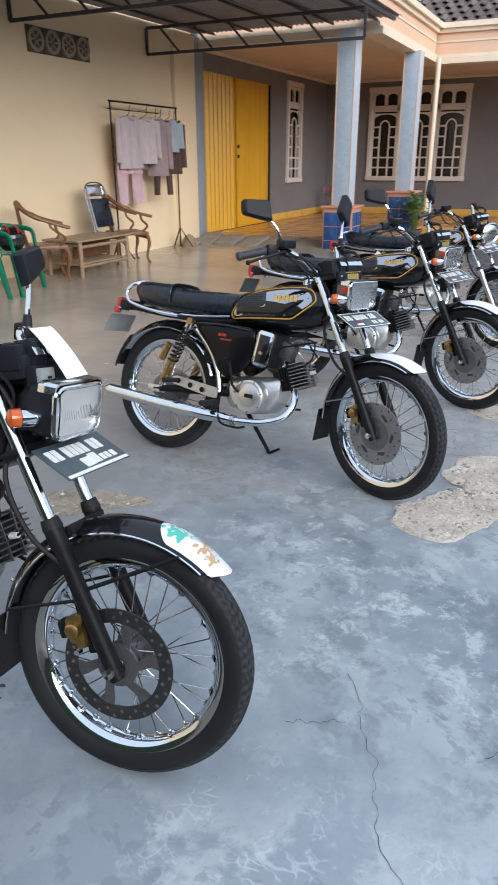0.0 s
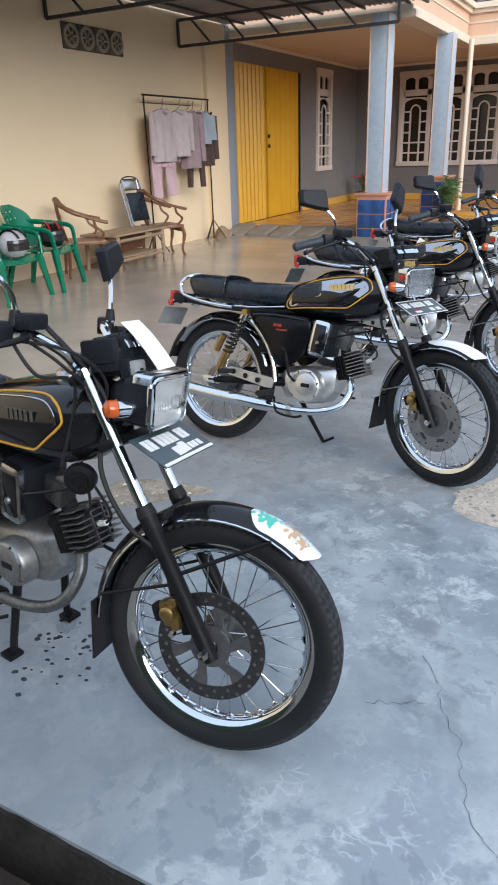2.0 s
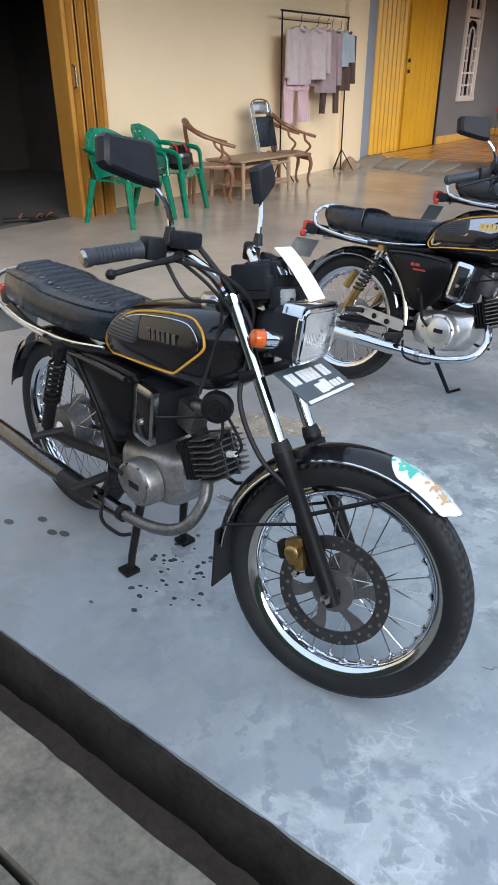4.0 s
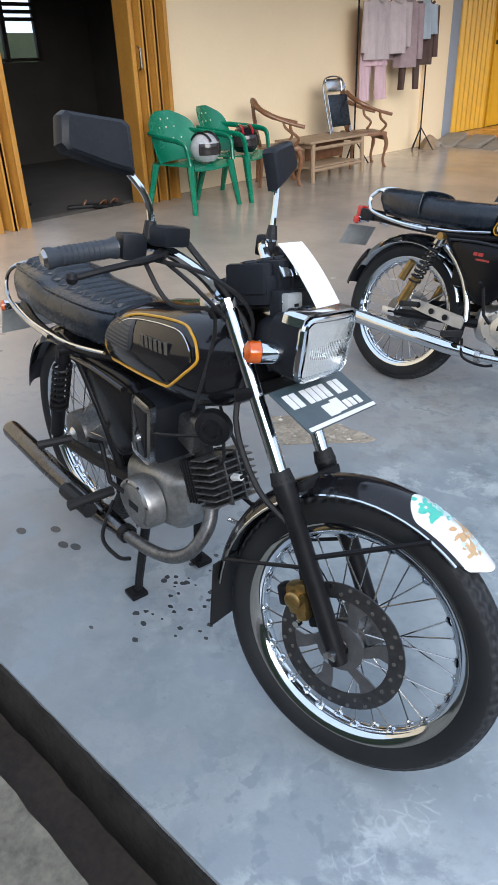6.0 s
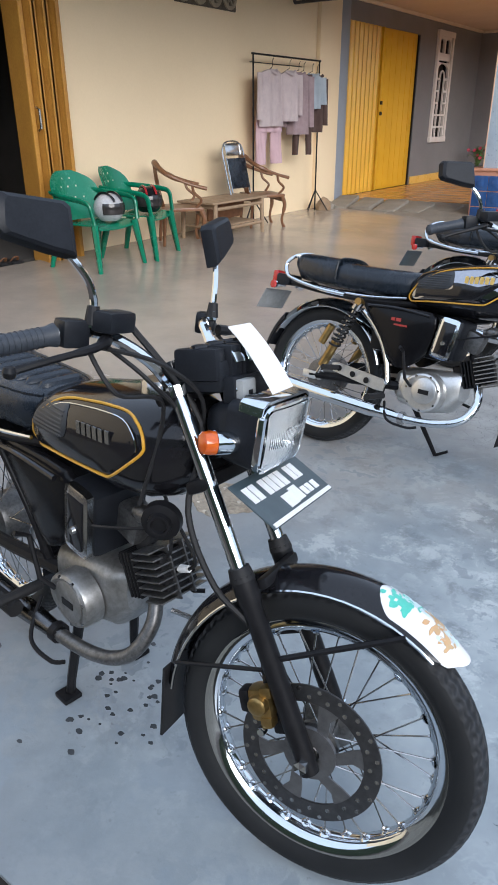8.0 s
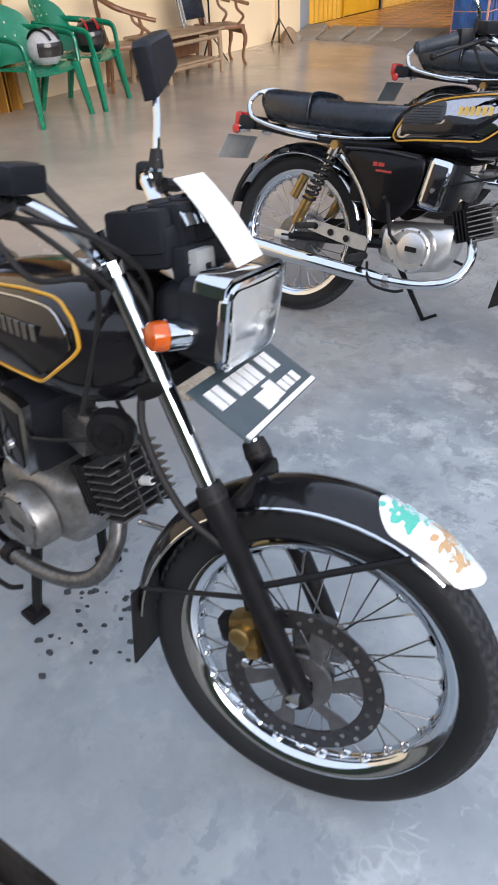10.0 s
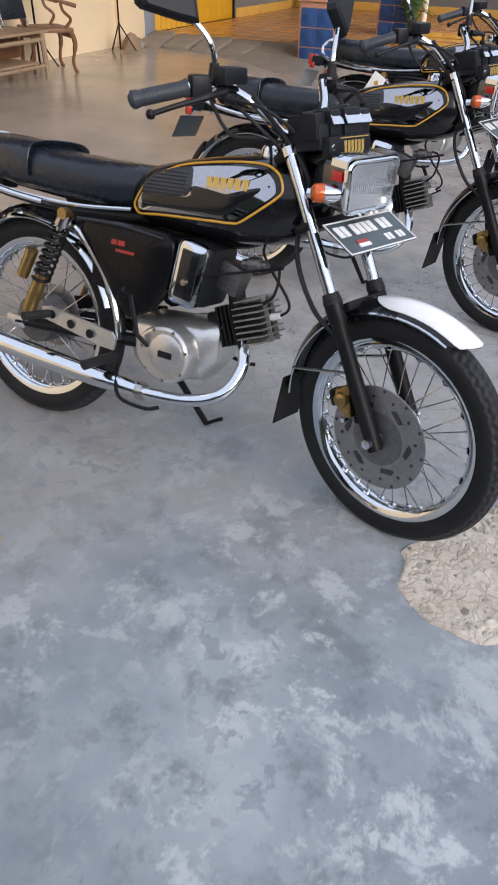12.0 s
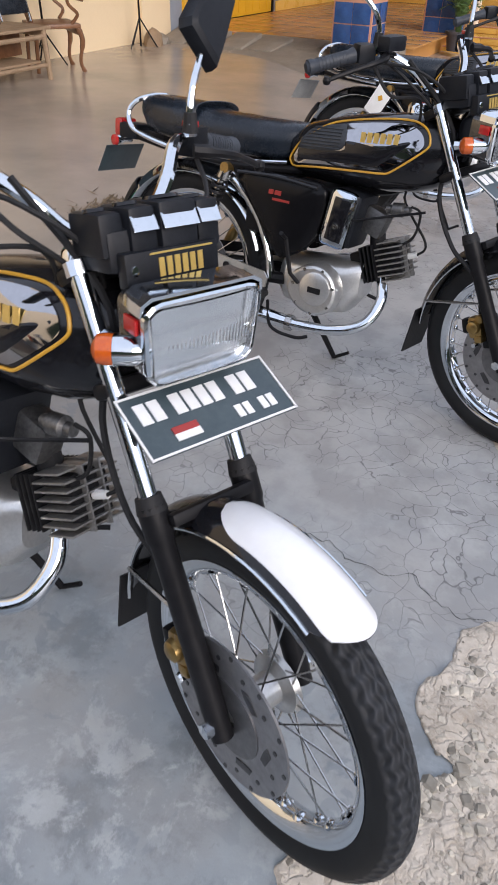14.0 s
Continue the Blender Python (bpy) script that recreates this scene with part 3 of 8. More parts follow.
def roof_edge(name, a, b, inside):
    """A stepped fascia from a to b; inside: the way to the house."""
    a, b, n = Vector((*a, 0)), Vector((*b, 0)), Vector((*inside, 0))
    ob = thing(name, Matrix(), "peach and cream stepped fascia of the porch roof", "fascia", kind="structure")
    for label, material, z0, z1, proud in (("moulding", CREAM, -0.02, 0.07, 0.0), ("moulding", CREAM, 0.07, 0.14, 0.05), ("band", PEACH, 0.14, 0.34, 0.09), ("moulding", CREAM, 0.34, 0.37, 0.075),
                                           ("band", PEACH, 0.37, 0.5, 0.085), ("moulding", CREAM, 0.5, 0.57, 0.03), ("moulding", CREAM, 0.57, 0.66, -0.03)):
        bm = B()
        p = [a + n * proud, b + n * proud, b + n * 0.3, a + n * 0.3]
        add_prism(bm, [(q.x, q.y, CEIL + z0) for q in p], (0, 0, z1 - z0))
        part(label, bm, material, ob, smooth=False)
    return ob


roof_edge("fascia_left", (FX, FR), (FX, FY - 0.001), (-1, 0))
roof_edge("fascia_front", (FX - 0.3, FY), (10.0, FY), (0, 1))
roof_edge("fascia_end", (WX, FR), (FX - 0.301, FR), (0, 1))


def roof(name, x0, x1, y0, z0, rows, pitch, direction, label):
    """A clay tile roof: each tile a curved pan, lapped over the one below."""
    ob = thing(name, Matrix(), label, "roof", kind="structure")
    bm = B()
    loops = []
    for y in (0.0, 0.3):
        loops.append([(0.24 * k / 6 - 0.12, y, 0.03 * math.cos(k / 6 * math.pi * 2) + (0.02 if y == 0 else 0.0)) for k in range(7)])
    rings(bm, loops, close=False, caps=False)
    got = bmesh.ops.extrude_edge_only(bm, edges=[e for e in bm.edges if e.is_boundary])
    bmesh.ops.translate(bm, verts=[v for v in got["geom"] if isinstance(v, bmesh.types.BMVert)], vec=(0, 0, -0.018))
    me = mesh_of("roof_tile", bm, ROOF_TILE)
    rng = random.Random(3)
    turn = Matrix.Rotation(pitch, 4, "X")
    for r in range(rows):
        for c in range(int((x1 - x0) / 0.22)):
            m = Matrix.Translation((x0 + 0.22 * c + 0.11 * (r % 2), y0 + 0.25 * r * math.cos(pitch), z0 + 0.25 * r * math.sin(pitch) + rng.uniform(-0.006, 0.006)))
            share("roof_tile", me, ob, Matrix.Rotation(direction, 4, "Z") @ m @ turn @ Matrix.Rotation(rng.uniform(-0.03, 0.03), 4, "Z"))
    bm = B()
    far_y, far_z = y0 + rows * 0.25 * math.cos(pitch), z0 + rows * 0.25 * math.sin(pitch)
    add_prism(bm, [(x0, y0, z0 - 0.06), (x1, y0, z0 - 0.06), (x1, far_y, far_z - 0.06), (x0, far_y, far_z - 0.06)], (0, 0, 0.02))
    deck = part("roof_deck", bm, ROOF_TILE, ob, smooth=False)
    deck.matrix_basis = Matrix.Rotation(direction, 4, "Z")
    return ob


roof("roof_porch", -3.2, 4.2, FY + 0.35, CEIL + 0.66, 9, radians(32), 0.0, "weathered grey-brown clay tile roof over the porch")


# ---- openings ----
def folding_door():
    ob = thing("door_1", Matrix.Translation((WX - 0.06, 10.26, PORCH)), "closed yellow steel folding double door", "door", kind="structure")
    for k in range(8):
        bm = B()
        y = 0.155 * k
        add_prism(bm, [(0.0, y, 0), (0.055, y + 0.05, 0), (0.055, y + 0.1, 0), (0.0, y + 0.15, 0), (-0.02, y + 0.15, 0), (-0.02, y, 0)], (0, 0, 2.62))
        part("panel", bm, DOOR_YELLOW, ob, smooth=False)
    bm = B()
    add_box(bm, (0.01, 2.0, 1.31), (0.05, 1.5, 2.62), bevel=0.008)
    for k in range(6):
        add_box(bm, (0.037, 1.42 + 0.23 * k, 1.3), (0.008, 0.012, 2.5), bevel=0.002)
    leaf = part("leaf", bm, DOOR_YELLOW, ob)
    bm = B()
    add_box(bm, (0.055, 1.27, 1.3), (0.03, 0.04, 2.6), bevel=0.006)
    part("stile", bm, DOOR_YELLOW, ob)
    for z in (1.45, 1.28):
        bm = B()
        add_box(bm, (0.065, 1.3, z), (0.05, 0.07, 0.06), bevel=0.008)
        part("door_handle", bm, BLACK_SATIN, ob, "dark steel latch")
    bm = B()
    add_box(bm, (0.02, 2.77, 1.28), (0.07, 0.05, 2.6), bevel=0.005)
    part("frame", bm, BLACK_SATIN, ob, "dark door jamb")
    return ob


folding_door()


# unseen panel added behind the door to stop light leaking round it
single("door_light_block", add_box(B(), (WX - 0.32, 11.7, 1.4), (0.1, 3.4, 3.2)), ROOM_SHADE, "dark panel added behind the closed yellow door against light leaks", "wall", kind="structure", smooth=False)


def grille_window(name, m, width, height, units, label):
    """White frames with arched heads, upper lights and a grid of square bars before dark glass. Local: x along, z up, y to the room."""
    ob = thing(name, m, label, "window", kind="structure")
    bm = B()
    add_box(bm, (width / 2, 0.1, height / 2), (width - 0.02, 0.02, height - 0.02))
    part("pane", bm, DARK_GLASS, ob, "dark glass", smooth=False)
    bm = B()
    for x in (0.04, width - 0.04):
        add_box(bm, (x, -0.01, height / 2), (0.09, 0.08, height), bevel=0.006)
    for z in (0.04, height - 0.05):
        add_box(bm, (width / 2, -0.012, z), (width + 0.04, 0.09, 0.1), bevel=0.006)
    part("window_frame", bm, WHITE_PAINT, ob)
    pitch = width / units
    for u in range(units):
        x0, x1 = pitch * u + 0.07, pitch * (u + 1) - 0.07
        w = x1 - x0
        bm = B()
        add_box(bm, ((x0 + x1) / 2, 0.0, height * 0.775), (w + 0.1, 0.05, 0.13), bevel=0.004)
        add_box(bm, ((x0 + x1) / 2, 0.0, height - 0.1), (w + 0.1, 0.05, 0.08), bevel=0.004)
        add_box(bm, ((x0 + x1) / 2, 0.0, height * 0.89), (0.07, 0.045, height * 0.16), bevel=0.004)
        for x in (x0, x1):
            add_box(bm, (x, 0.0, height * 0.5), (0.1, 0.05, height - 0.05), bevel=0.004)
        part("sash", bm, WHITE_PAINT, ob)
        for x in (x0 + w * 0.27, x1 - w * 0.27):   # peaked heads of the upper lights
            bm = B()
            h = height * 0.945
            add_prism(bm, [(x - w * 0.25, -0.02, h), (x, -0.02, h), (x - w * 0.25, -0.02, h - 0.1)], (0, 0.04, 0))
            add_prism(bm, [(x + w * 0.25, -0.02, h), (x + w * 0.25, -0.02, h - 0.1), (x, -0.02, h)], (0, 0.04, 0))
            part("head", bm, WHITE_PAINT, ob, smooth=False)
        bm = B()      # arch over the lower light
        top = height * 0.715
        for s in (-1, 1):
            pts = [((x0 + x1) / 2 + s * w * 0.5 * math.sin(a), -0.02, top - 0.17 + 0.17 * math.cos(a)) for a in np.linspace(0, math.pi / 2, 7)]
            add_prism(bm, [((x0 + x1) / 2 + s * w * 0.52, -0.02, top + 0.02), *pts[::-1], ((x0 + x1) / 2, -0.02, top + 0.02)], (0, 0.04, 0))
        part("arch", bm, WHITE_PAINT, ob, smooth=False)
        for fx in (0.32, 0.68):
            bm = B()
            add_box(bm, (x0 + w * fx, -0.01, height * 0.3), (0.035, 0.035, height * 0.56), bevel=0.003)
            part("bar", bm, WHITE_PAINT, ob)
        bm = B()
        r = w * 0.18
        add_tube(bm, [((x0 + x1) / 2 - r * math.cos(a), -0.01, height * 0.58 + r * 1.2 * math.sin(a)) for a in np.linspace(0, math.pi, 9)], 0.018, 6)
        part("bar", bm, WHITE_PAINT, ob)
        for fz in (0.14, 0.25, 0.36, 0.47, 0.58):
            spans = [(x0, x1)] if fz < 0.3 else [(x0, x0 + w * 0.32), (x0 + w * 0.68, x1)]
            for a, b in spans:
                bm = B()
                add_box(bm, ((a + b) / 2, -0.008, height * fz), (b - a, 0.032, 0.035), bevel=0.003)
                part("bar", bm, WHITE_PAINT, ob)
    return ob


grille_window("window_1", Matrix.Translation((-4.43, WY, 0.92)), 2.3, 2.0, 3, "wide white window with arched grilles over dark glass")
grille_window("window_2", Matrix.Translation((WX, 13.88, 0.92)) @ Matrix.Rotation(math.pi / 2, 4, "Z"), 0.81, 1.99, 1, "narrow white window with arched grille over dark glass")
grille_window("window_4", Matrix.Translation((-0.95, WY + 0.55, 0.92)) @ Matrix.Rotation(math.pi / 2, 4, "Z"), 1.2, 1.99, 1, "white grilled window in the return wall of the porch")


def gate():
    """Folding gate drawn open: stacked leaves at both jambs, the room behind coloured dark for its shade."""
    for name, y0, n in (("door_2", GATE[1] - 0.42, 6), ("door_3", GATE[0] - 0.28, 4)):
        ob = thing(name, Matrix.Translation((WX, y0, 0.05)), "ochre folding gate leaves drawn open at the jamb", "gate", kind="structure")
        for k in range(n):
            bm = B()
            lean = 0.03 if k % 2 else -0.03
            add_prism(bm, [(-0.1, 0.072 * k - lean, 0), (0.2, 0.072 * k + lean, 0), (0.2, 0.072 * k + lean + 0.04, 0), (-0.1, 0.072 * k - lean + 0.04, 0)], (0, 0, 2.66))
            add_box(bm, (0.2, 0.072 * k + lean + 0.02, 1.33), (0.03, 0.045, 2.66), bevel=0.006)
            part("panel", bm, DOOR_WOOD, ob, smooth=False)
        bm = B()
        add_tube(bm, [(0.23, 0.02, 1.22), (0.27, 0.02, 1.24), (0.27, 0.02, 1.4), (0.23, 0.02, 1.42)], 0.012, 8)
        part("handle", bm, DULL_CHROME, ob, "worn steel pull")


gate()
# the room behind the gate, its darkness put into the plaster colour
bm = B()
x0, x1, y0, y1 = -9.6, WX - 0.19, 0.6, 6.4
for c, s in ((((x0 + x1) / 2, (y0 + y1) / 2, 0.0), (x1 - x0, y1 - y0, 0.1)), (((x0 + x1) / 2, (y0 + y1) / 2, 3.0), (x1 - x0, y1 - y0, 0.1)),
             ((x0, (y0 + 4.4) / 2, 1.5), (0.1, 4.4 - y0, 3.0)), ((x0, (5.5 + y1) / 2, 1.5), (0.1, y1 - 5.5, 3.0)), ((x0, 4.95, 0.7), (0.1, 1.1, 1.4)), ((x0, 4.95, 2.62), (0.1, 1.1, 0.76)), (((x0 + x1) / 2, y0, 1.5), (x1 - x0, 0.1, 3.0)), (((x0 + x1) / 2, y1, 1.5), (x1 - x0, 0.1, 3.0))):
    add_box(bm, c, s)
single("wall_room", bm, ROOM_SHADE, "plastered room behind the open gate, coloured dark for its shade", "room", kind="structure", smooth=False)
room_window = thing("window_3", Matrix.Translation((x0 + 0.02, 4.4, 1.4)), "barred window lit by daylight at the back of the room", "window", kind="structure")
for y, w in ((0.03, 0.07), (0.55, 0.07), (1.07, 0.07)):
    part("mullion", add_box(B(), (0.0, y, 0.42), (0.06, w, 0.84), None, 0.005), CARVED_FRAME, room_window)
for z in (0.03, 0.53, 0.62, 0.71, 0.81):
    part("bar", add_box(B(), (0.0, 0.55, z), (0.05, 1.08, 0.045), None, 0.004), CARVED_FRAME, room_window)


def vents():
    for k in range(4):
        ob = thing("vent_block", Matrix.Translation((WX + 0.012, 6.27 + 0.29 * k, 2.7)), "round patterned cement vent block in the cream wall", "vent", group="vent blocks")
        bm = B()
        add_lathe(bm, [(0.09, 0), (0.13, 0), (0.13, 0.025), (0.09, 0.025)], (0, 0, 0), (1, 0, 0), 20, close=True)
        part("ring", bm, VENT, ob)
        for a in range(6):
            bm = B()
            add_tube(bm, [(0.012, 0.02 * math.cos(a * math.pi / 3), 0.02 * math.sin(a * math.pi / 3)), (0.012, 0.1 * math.cos(a * math.pi / 3), 0.1 * math.sin(a * math.pi / 3))], 0.014, 6)
            part("rib", bm, VENT, ob)
        bm = B()
        # solid panel: the shade of the hollow is put into its colour
        add_box(bm, (-0.004, 0, 0), (0.012, 0.28, 0.28))
        part("backing", bm, VENT_SHADE, ob, "flat panel coloured dark for the shade behind the ribs")


vents()


# ---- columns ----
def column(x, y, z, label, top=CEIL):
    ob = thing("column", Matrix.Translation((x, y, z)), label, "column", group="porch columns")
    h = 0.72
    bm = B()
    add_box(bm, (0, 0, h / 2), (0.47, 0.47, h), bevel=0.004)
    part("pedestal", bm, PINK_TRIM, ob, "pedestal core with salmon corner trim")
    bm = B()
    add_box(bm, (0, 0, 0), (0.21, 0.012, 0.2), bevel=0.004)
    add_lathe(bm, [(0.045, 0.0), (0.06, 0.004), (0.05, 0.008)], (0, -0.006, 0), (0, -1, 0), 8)
    me = mesh_of("tile", bm, BLUE_TILE)
    for side in range(4):
        turn = Matrix.Rotation(side * math.pi / 2, 4, "Z")
        for i in range(2):
            for j in range(3):
                share("tile", me, ob, turn @ Matrix.Translation((-0.108 + 0.216 * i, -0.238, 0.13 + 0.212 * j)))
    bm = B()
    add_box(bm, (0, 0, h + 0.015), (0.53, 0.53, 0.035), bevel=0.006)
    part("cap", bm, PINK_TRIM, ob, "salmon tiled cap")
    bm = B()
    add_box(bm, (0, 0, (h + 0.03 + top - z) / 2), (0.27, 0.27, top - z - h - 0.03), bevel=0.004)
    shaft = part("shaft", bm, PALE_BLUE, ob, "pale blue painted shaft")
    for sx in (-1, 1):
        for sy in (-1, 1):
            bm = B()
            add_box(bm, (sx * 0.131, sy * 0.131, (h + 0.03 + top - z) / 2), (0.017, 0.017, top - z - h - 0.04), bevel=0.003)
            part("corner_strip", bm, PEACH, ob, "salmon corner strip")
    rng = random.Random(int(x * 100) + 7)
    bm = B()
    for k in range(70):
        u, w = rng.uniform(-0.1, 0.1), rng.uniform(h + 0.1, top - z - 0.05)
        add_box(bm, (u, -0.1362, w), (rng.uniform(0.008, 0.02), 0.003, rng.uniform(0.008, 0.02)))
    part("speckle", bm, SPECK, shaft, "dark sponge marks", smooth=False)
    return ob


column(-2.8, 9.85, -0.03, "square porch column, pale blue shaft on a blue tiled pedestal", 3.1)
column(-2.46, 12.3, 0.1, "square porch column beside a potted plant, blue tiled pedestal")
column(1.5, 13.5, PORCH, "square porch column at the steps, blue tiled pedestal")
bm = B()
add_tube(bm, [(-2.3, 13.5, -0.05), (-2.3, 13.5, 3.1)], 0.048, 12)
single("downpipe", bm, CREAM, "white rainwater pipe at the roof corner", "pipe")


# ---- canopy over the house wall ----
def truss(y, x0, x1, z, h):
    ob = thing("canopy_truss", Matrix.Translation((0, y, 0)), "black welded steel canopy truss", "truss", group="canopy trusses")
    for a, b, r in (((x0, 0, z), (x1, 0, z), 0.02), ((x0, 0, z + h), (x1, 0, z + h), 0.02), ((x0, 0, z), (x0, 0, z + h), 0.018), ((x1, 0, z), (x1, 0, z + h), 0.018)):
        part("chord", add_tube(B(), [a, b], r * 1.3, 4), FRAME_STEEL, ob, smooth=False)
    n = 6
    for k in range(1, n):
        x = x0 + (x1 - x0) * k / n
        part("strut", add_tube(B(), [(x - 0.32, 0, z + h), (x, 0, z)], 0.016, 4), FRAME_STEEL, ob, smooth=False)
    return ob


truss(8.62, WX + 0.03, -2.2, 2.8, 0.33)
truss(5.88, WX + 0.03, -2.2, 2.83, 0.33)
# truss added out of view, under the lengthened sheet
truss(2.9, WX + 0.03, -2.2, 2.85, 0.33)
# below y 5.6 beams and sheet are unseen, added to shade the wall top
single("canopy_beam", add_tube(B(), [(-2.2, 2.75, 3.11), (-2.2, 9.95, 3.2)], 0.03, 4), FRAME_STEEL, "black steel edge beam of the canopy", "beam", smooth=False)
for k in range(5):
    x = -5.1 + 0.66 * k
    single("canopy_beam", add_tube(B(), [(x, 2.75, 3.145), (x, 10.0, 3.21)], 0.02, 4), FRAME_STEEL, "black steel purlin under the canopy sheet", "beam", group="canopy purlins", smooth=False)
bm = B()
loops = []
for y in (2.6, 10.08):
    loops.append([(WX + 0.02 + 0.02 * k, y, 3.215 + (y - 5.6) * 0.008 + (0.012 if k % 4 in (1, 2) else -0.006)) for k in range(168)])
rings(bm, loops, close=False, caps=False)
got = bmesh.ops.extrude_edge_only(bm, edges=[e for e in bm.edges if e.is_boundary])
bmesh.ops.translate(bm, verts=[v for v in got["geom"] if isinstance(v, bmesh.types.BMVert)], vec=(0, 0, 0.006))
single("canopy_sheet", bm, ZINC, "corrugated zinc sheet over the canopy frame, run on unseen to shade the wall", "canopy", smooth=False)


# ---- motorcycles ----
def tread_material():
    """Tyre rubber with wavy tread grooves round the crown."""
    m = bpy.data.materials.new("tyre_tread")
    m.use_nodes = True
    t = m.node_tree
    out = t.nodes["Principled BSDF"]
    place = t.nodes.new("ShaderNodeTexCoord")
    xyz = t.nodes.new("ShaderNodeSeparateXYZ")
    t.links.new(place.outputs["Object"], xyz.inputs[0])

    def maths(kind, a, b=0.0):
        n = t.nodes.new("ShaderNodeMath")
        n.operation = kind
        for k, x in ((0, a), (1, b)):
            if isinstance(x, (int, float)):
                n.inputs[k].default_value = x
            else:
                t.links.new(x, n.inputs[k])
        return n.outputs[0]

    angle = maths("ARCTAN2", xyz.outputs[2], xyz.outputs[0])
    side = maths("ABSOLUTE", xyz.outputs[1])
    wave = maths("SINE", maths("ADD", maths("MULTIPLY", angle, 84.0), maths("MULTIPLY", side, 150.0)))
    lines = maths("SINE", maths("ADD", maths("MULTIPLY", side, 420.0), maths("MULTIPLY", maths("SINE", maths("MULTIPLY", angle, 60.0)), 0.8)))
    radius = maths("SQRT", maths("ADD", maths("MULTIPLY", xyz.outputs[2], xyz.outputs[2]), maths("MULTIPLY", xyz.outputs[0], xyz.outputs[0])))
    crown = t.nodes.new("ShaderNodeMapRange")
    crown.inputs[1].default_value, crown.inputs[2].default_value = 0.276, 0.284
    t.links.new(radius, crown.inputs[0])
    height = maths("MULTIPLY", crown.outputs[0], maths("ADD", maths("MULTIPLY", wave, 0.5), lines))
    relief = node(t, "ShaderNodeBump", Strength=0.85, Distance=0.003)
    t.links.new(height, relief.inputs["Height"])
    t.links.new(relief.outputs[0], out.inputs["Normal"])
    dust = node(t, "ShaderNodeTexNoise", Scale=9.0, Detail=5.0)
    t.links.new(place.outputs["Object"], dust.inputs["Vector"])
    mix = t.nodes.new("ShaderNodeMix")
    mix.data_type = "RGBA"
    mix.inputs[6].default_value, mix.inputs[7].default_value = (0.007, 0.0075, 0.0085, 1), (0.02, 0.021, 0.022, 1)
    t.links.new(dust.outputs[0], mix.inputs[0])
    # road dust on the worn crown, left out of the grooves
    worn = t.nodes.new("ShaderNodeMapRange")
    worn.inputs[1].default_value, worn.inputs[2].default_value = -1.7, 0.7
    t.links.new(maths("ADD", maths("MULTIPLY", wave, 0.6), maths("MULTIPLY", lines, 0.35)), worn.inputs[0])
    grey = t.nodes.new("ShaderNodeMix")
    grey.data_type = "RGBA"
    grey.inputs[7].default_value = (0.05, 0.053, 0.059, 1)
    t.links.new(mix.outputs[2], grey.inputs[6])
    t.links.new(maths("MULTIPLY", maths("MULTIPLY", crown.outputs[0], worn.outputs[0]), maths("ADD", dust.outputs[0], 0.2)), grey.inputs[0])
    t.links.new(grey.outputs[2], out.inputs["Base Color"])
    out.inputs["Roughness"].default_value = 0.6
    out.inputs["Specular IOR Level"].default_value = 0.22
    return m


TREAD = tread_material()
R = 0.297                     # outer radius of the tyres
WB = 1.085                    # front axle; the rear one stands at REAR
REAR = -0.083
SPOKE_MESH = {}


def spoke_mesh(material):
    if material.name not in SPOKE_MESH:
        SPOKE_MESH[material.name] = mesh_of("spoke", add_tube(B(), [(0, 0, 0), (0, 0, 1)], 0.0017, 5), material)
    return SPOKE_MESH[material.name]


NIPPLE = mesh_of("nipple", add_lathe(B(), [(0.0, 0.0), (0.0032, 0.0), (0.0038, 0.01), (0.0, 0.01)], (0, 0, 0), (1, 0, 0), 6), DULL_CHROME)
BOSS = mesh_of("rim_boss", add_lathe(B(), [(0.0, -0.0062), (0.005, -0.0055), (0.0095, -0.003), (0.0125, 0.001)], (0, 0, 0), (1, 0, 0), 12), CHROME)


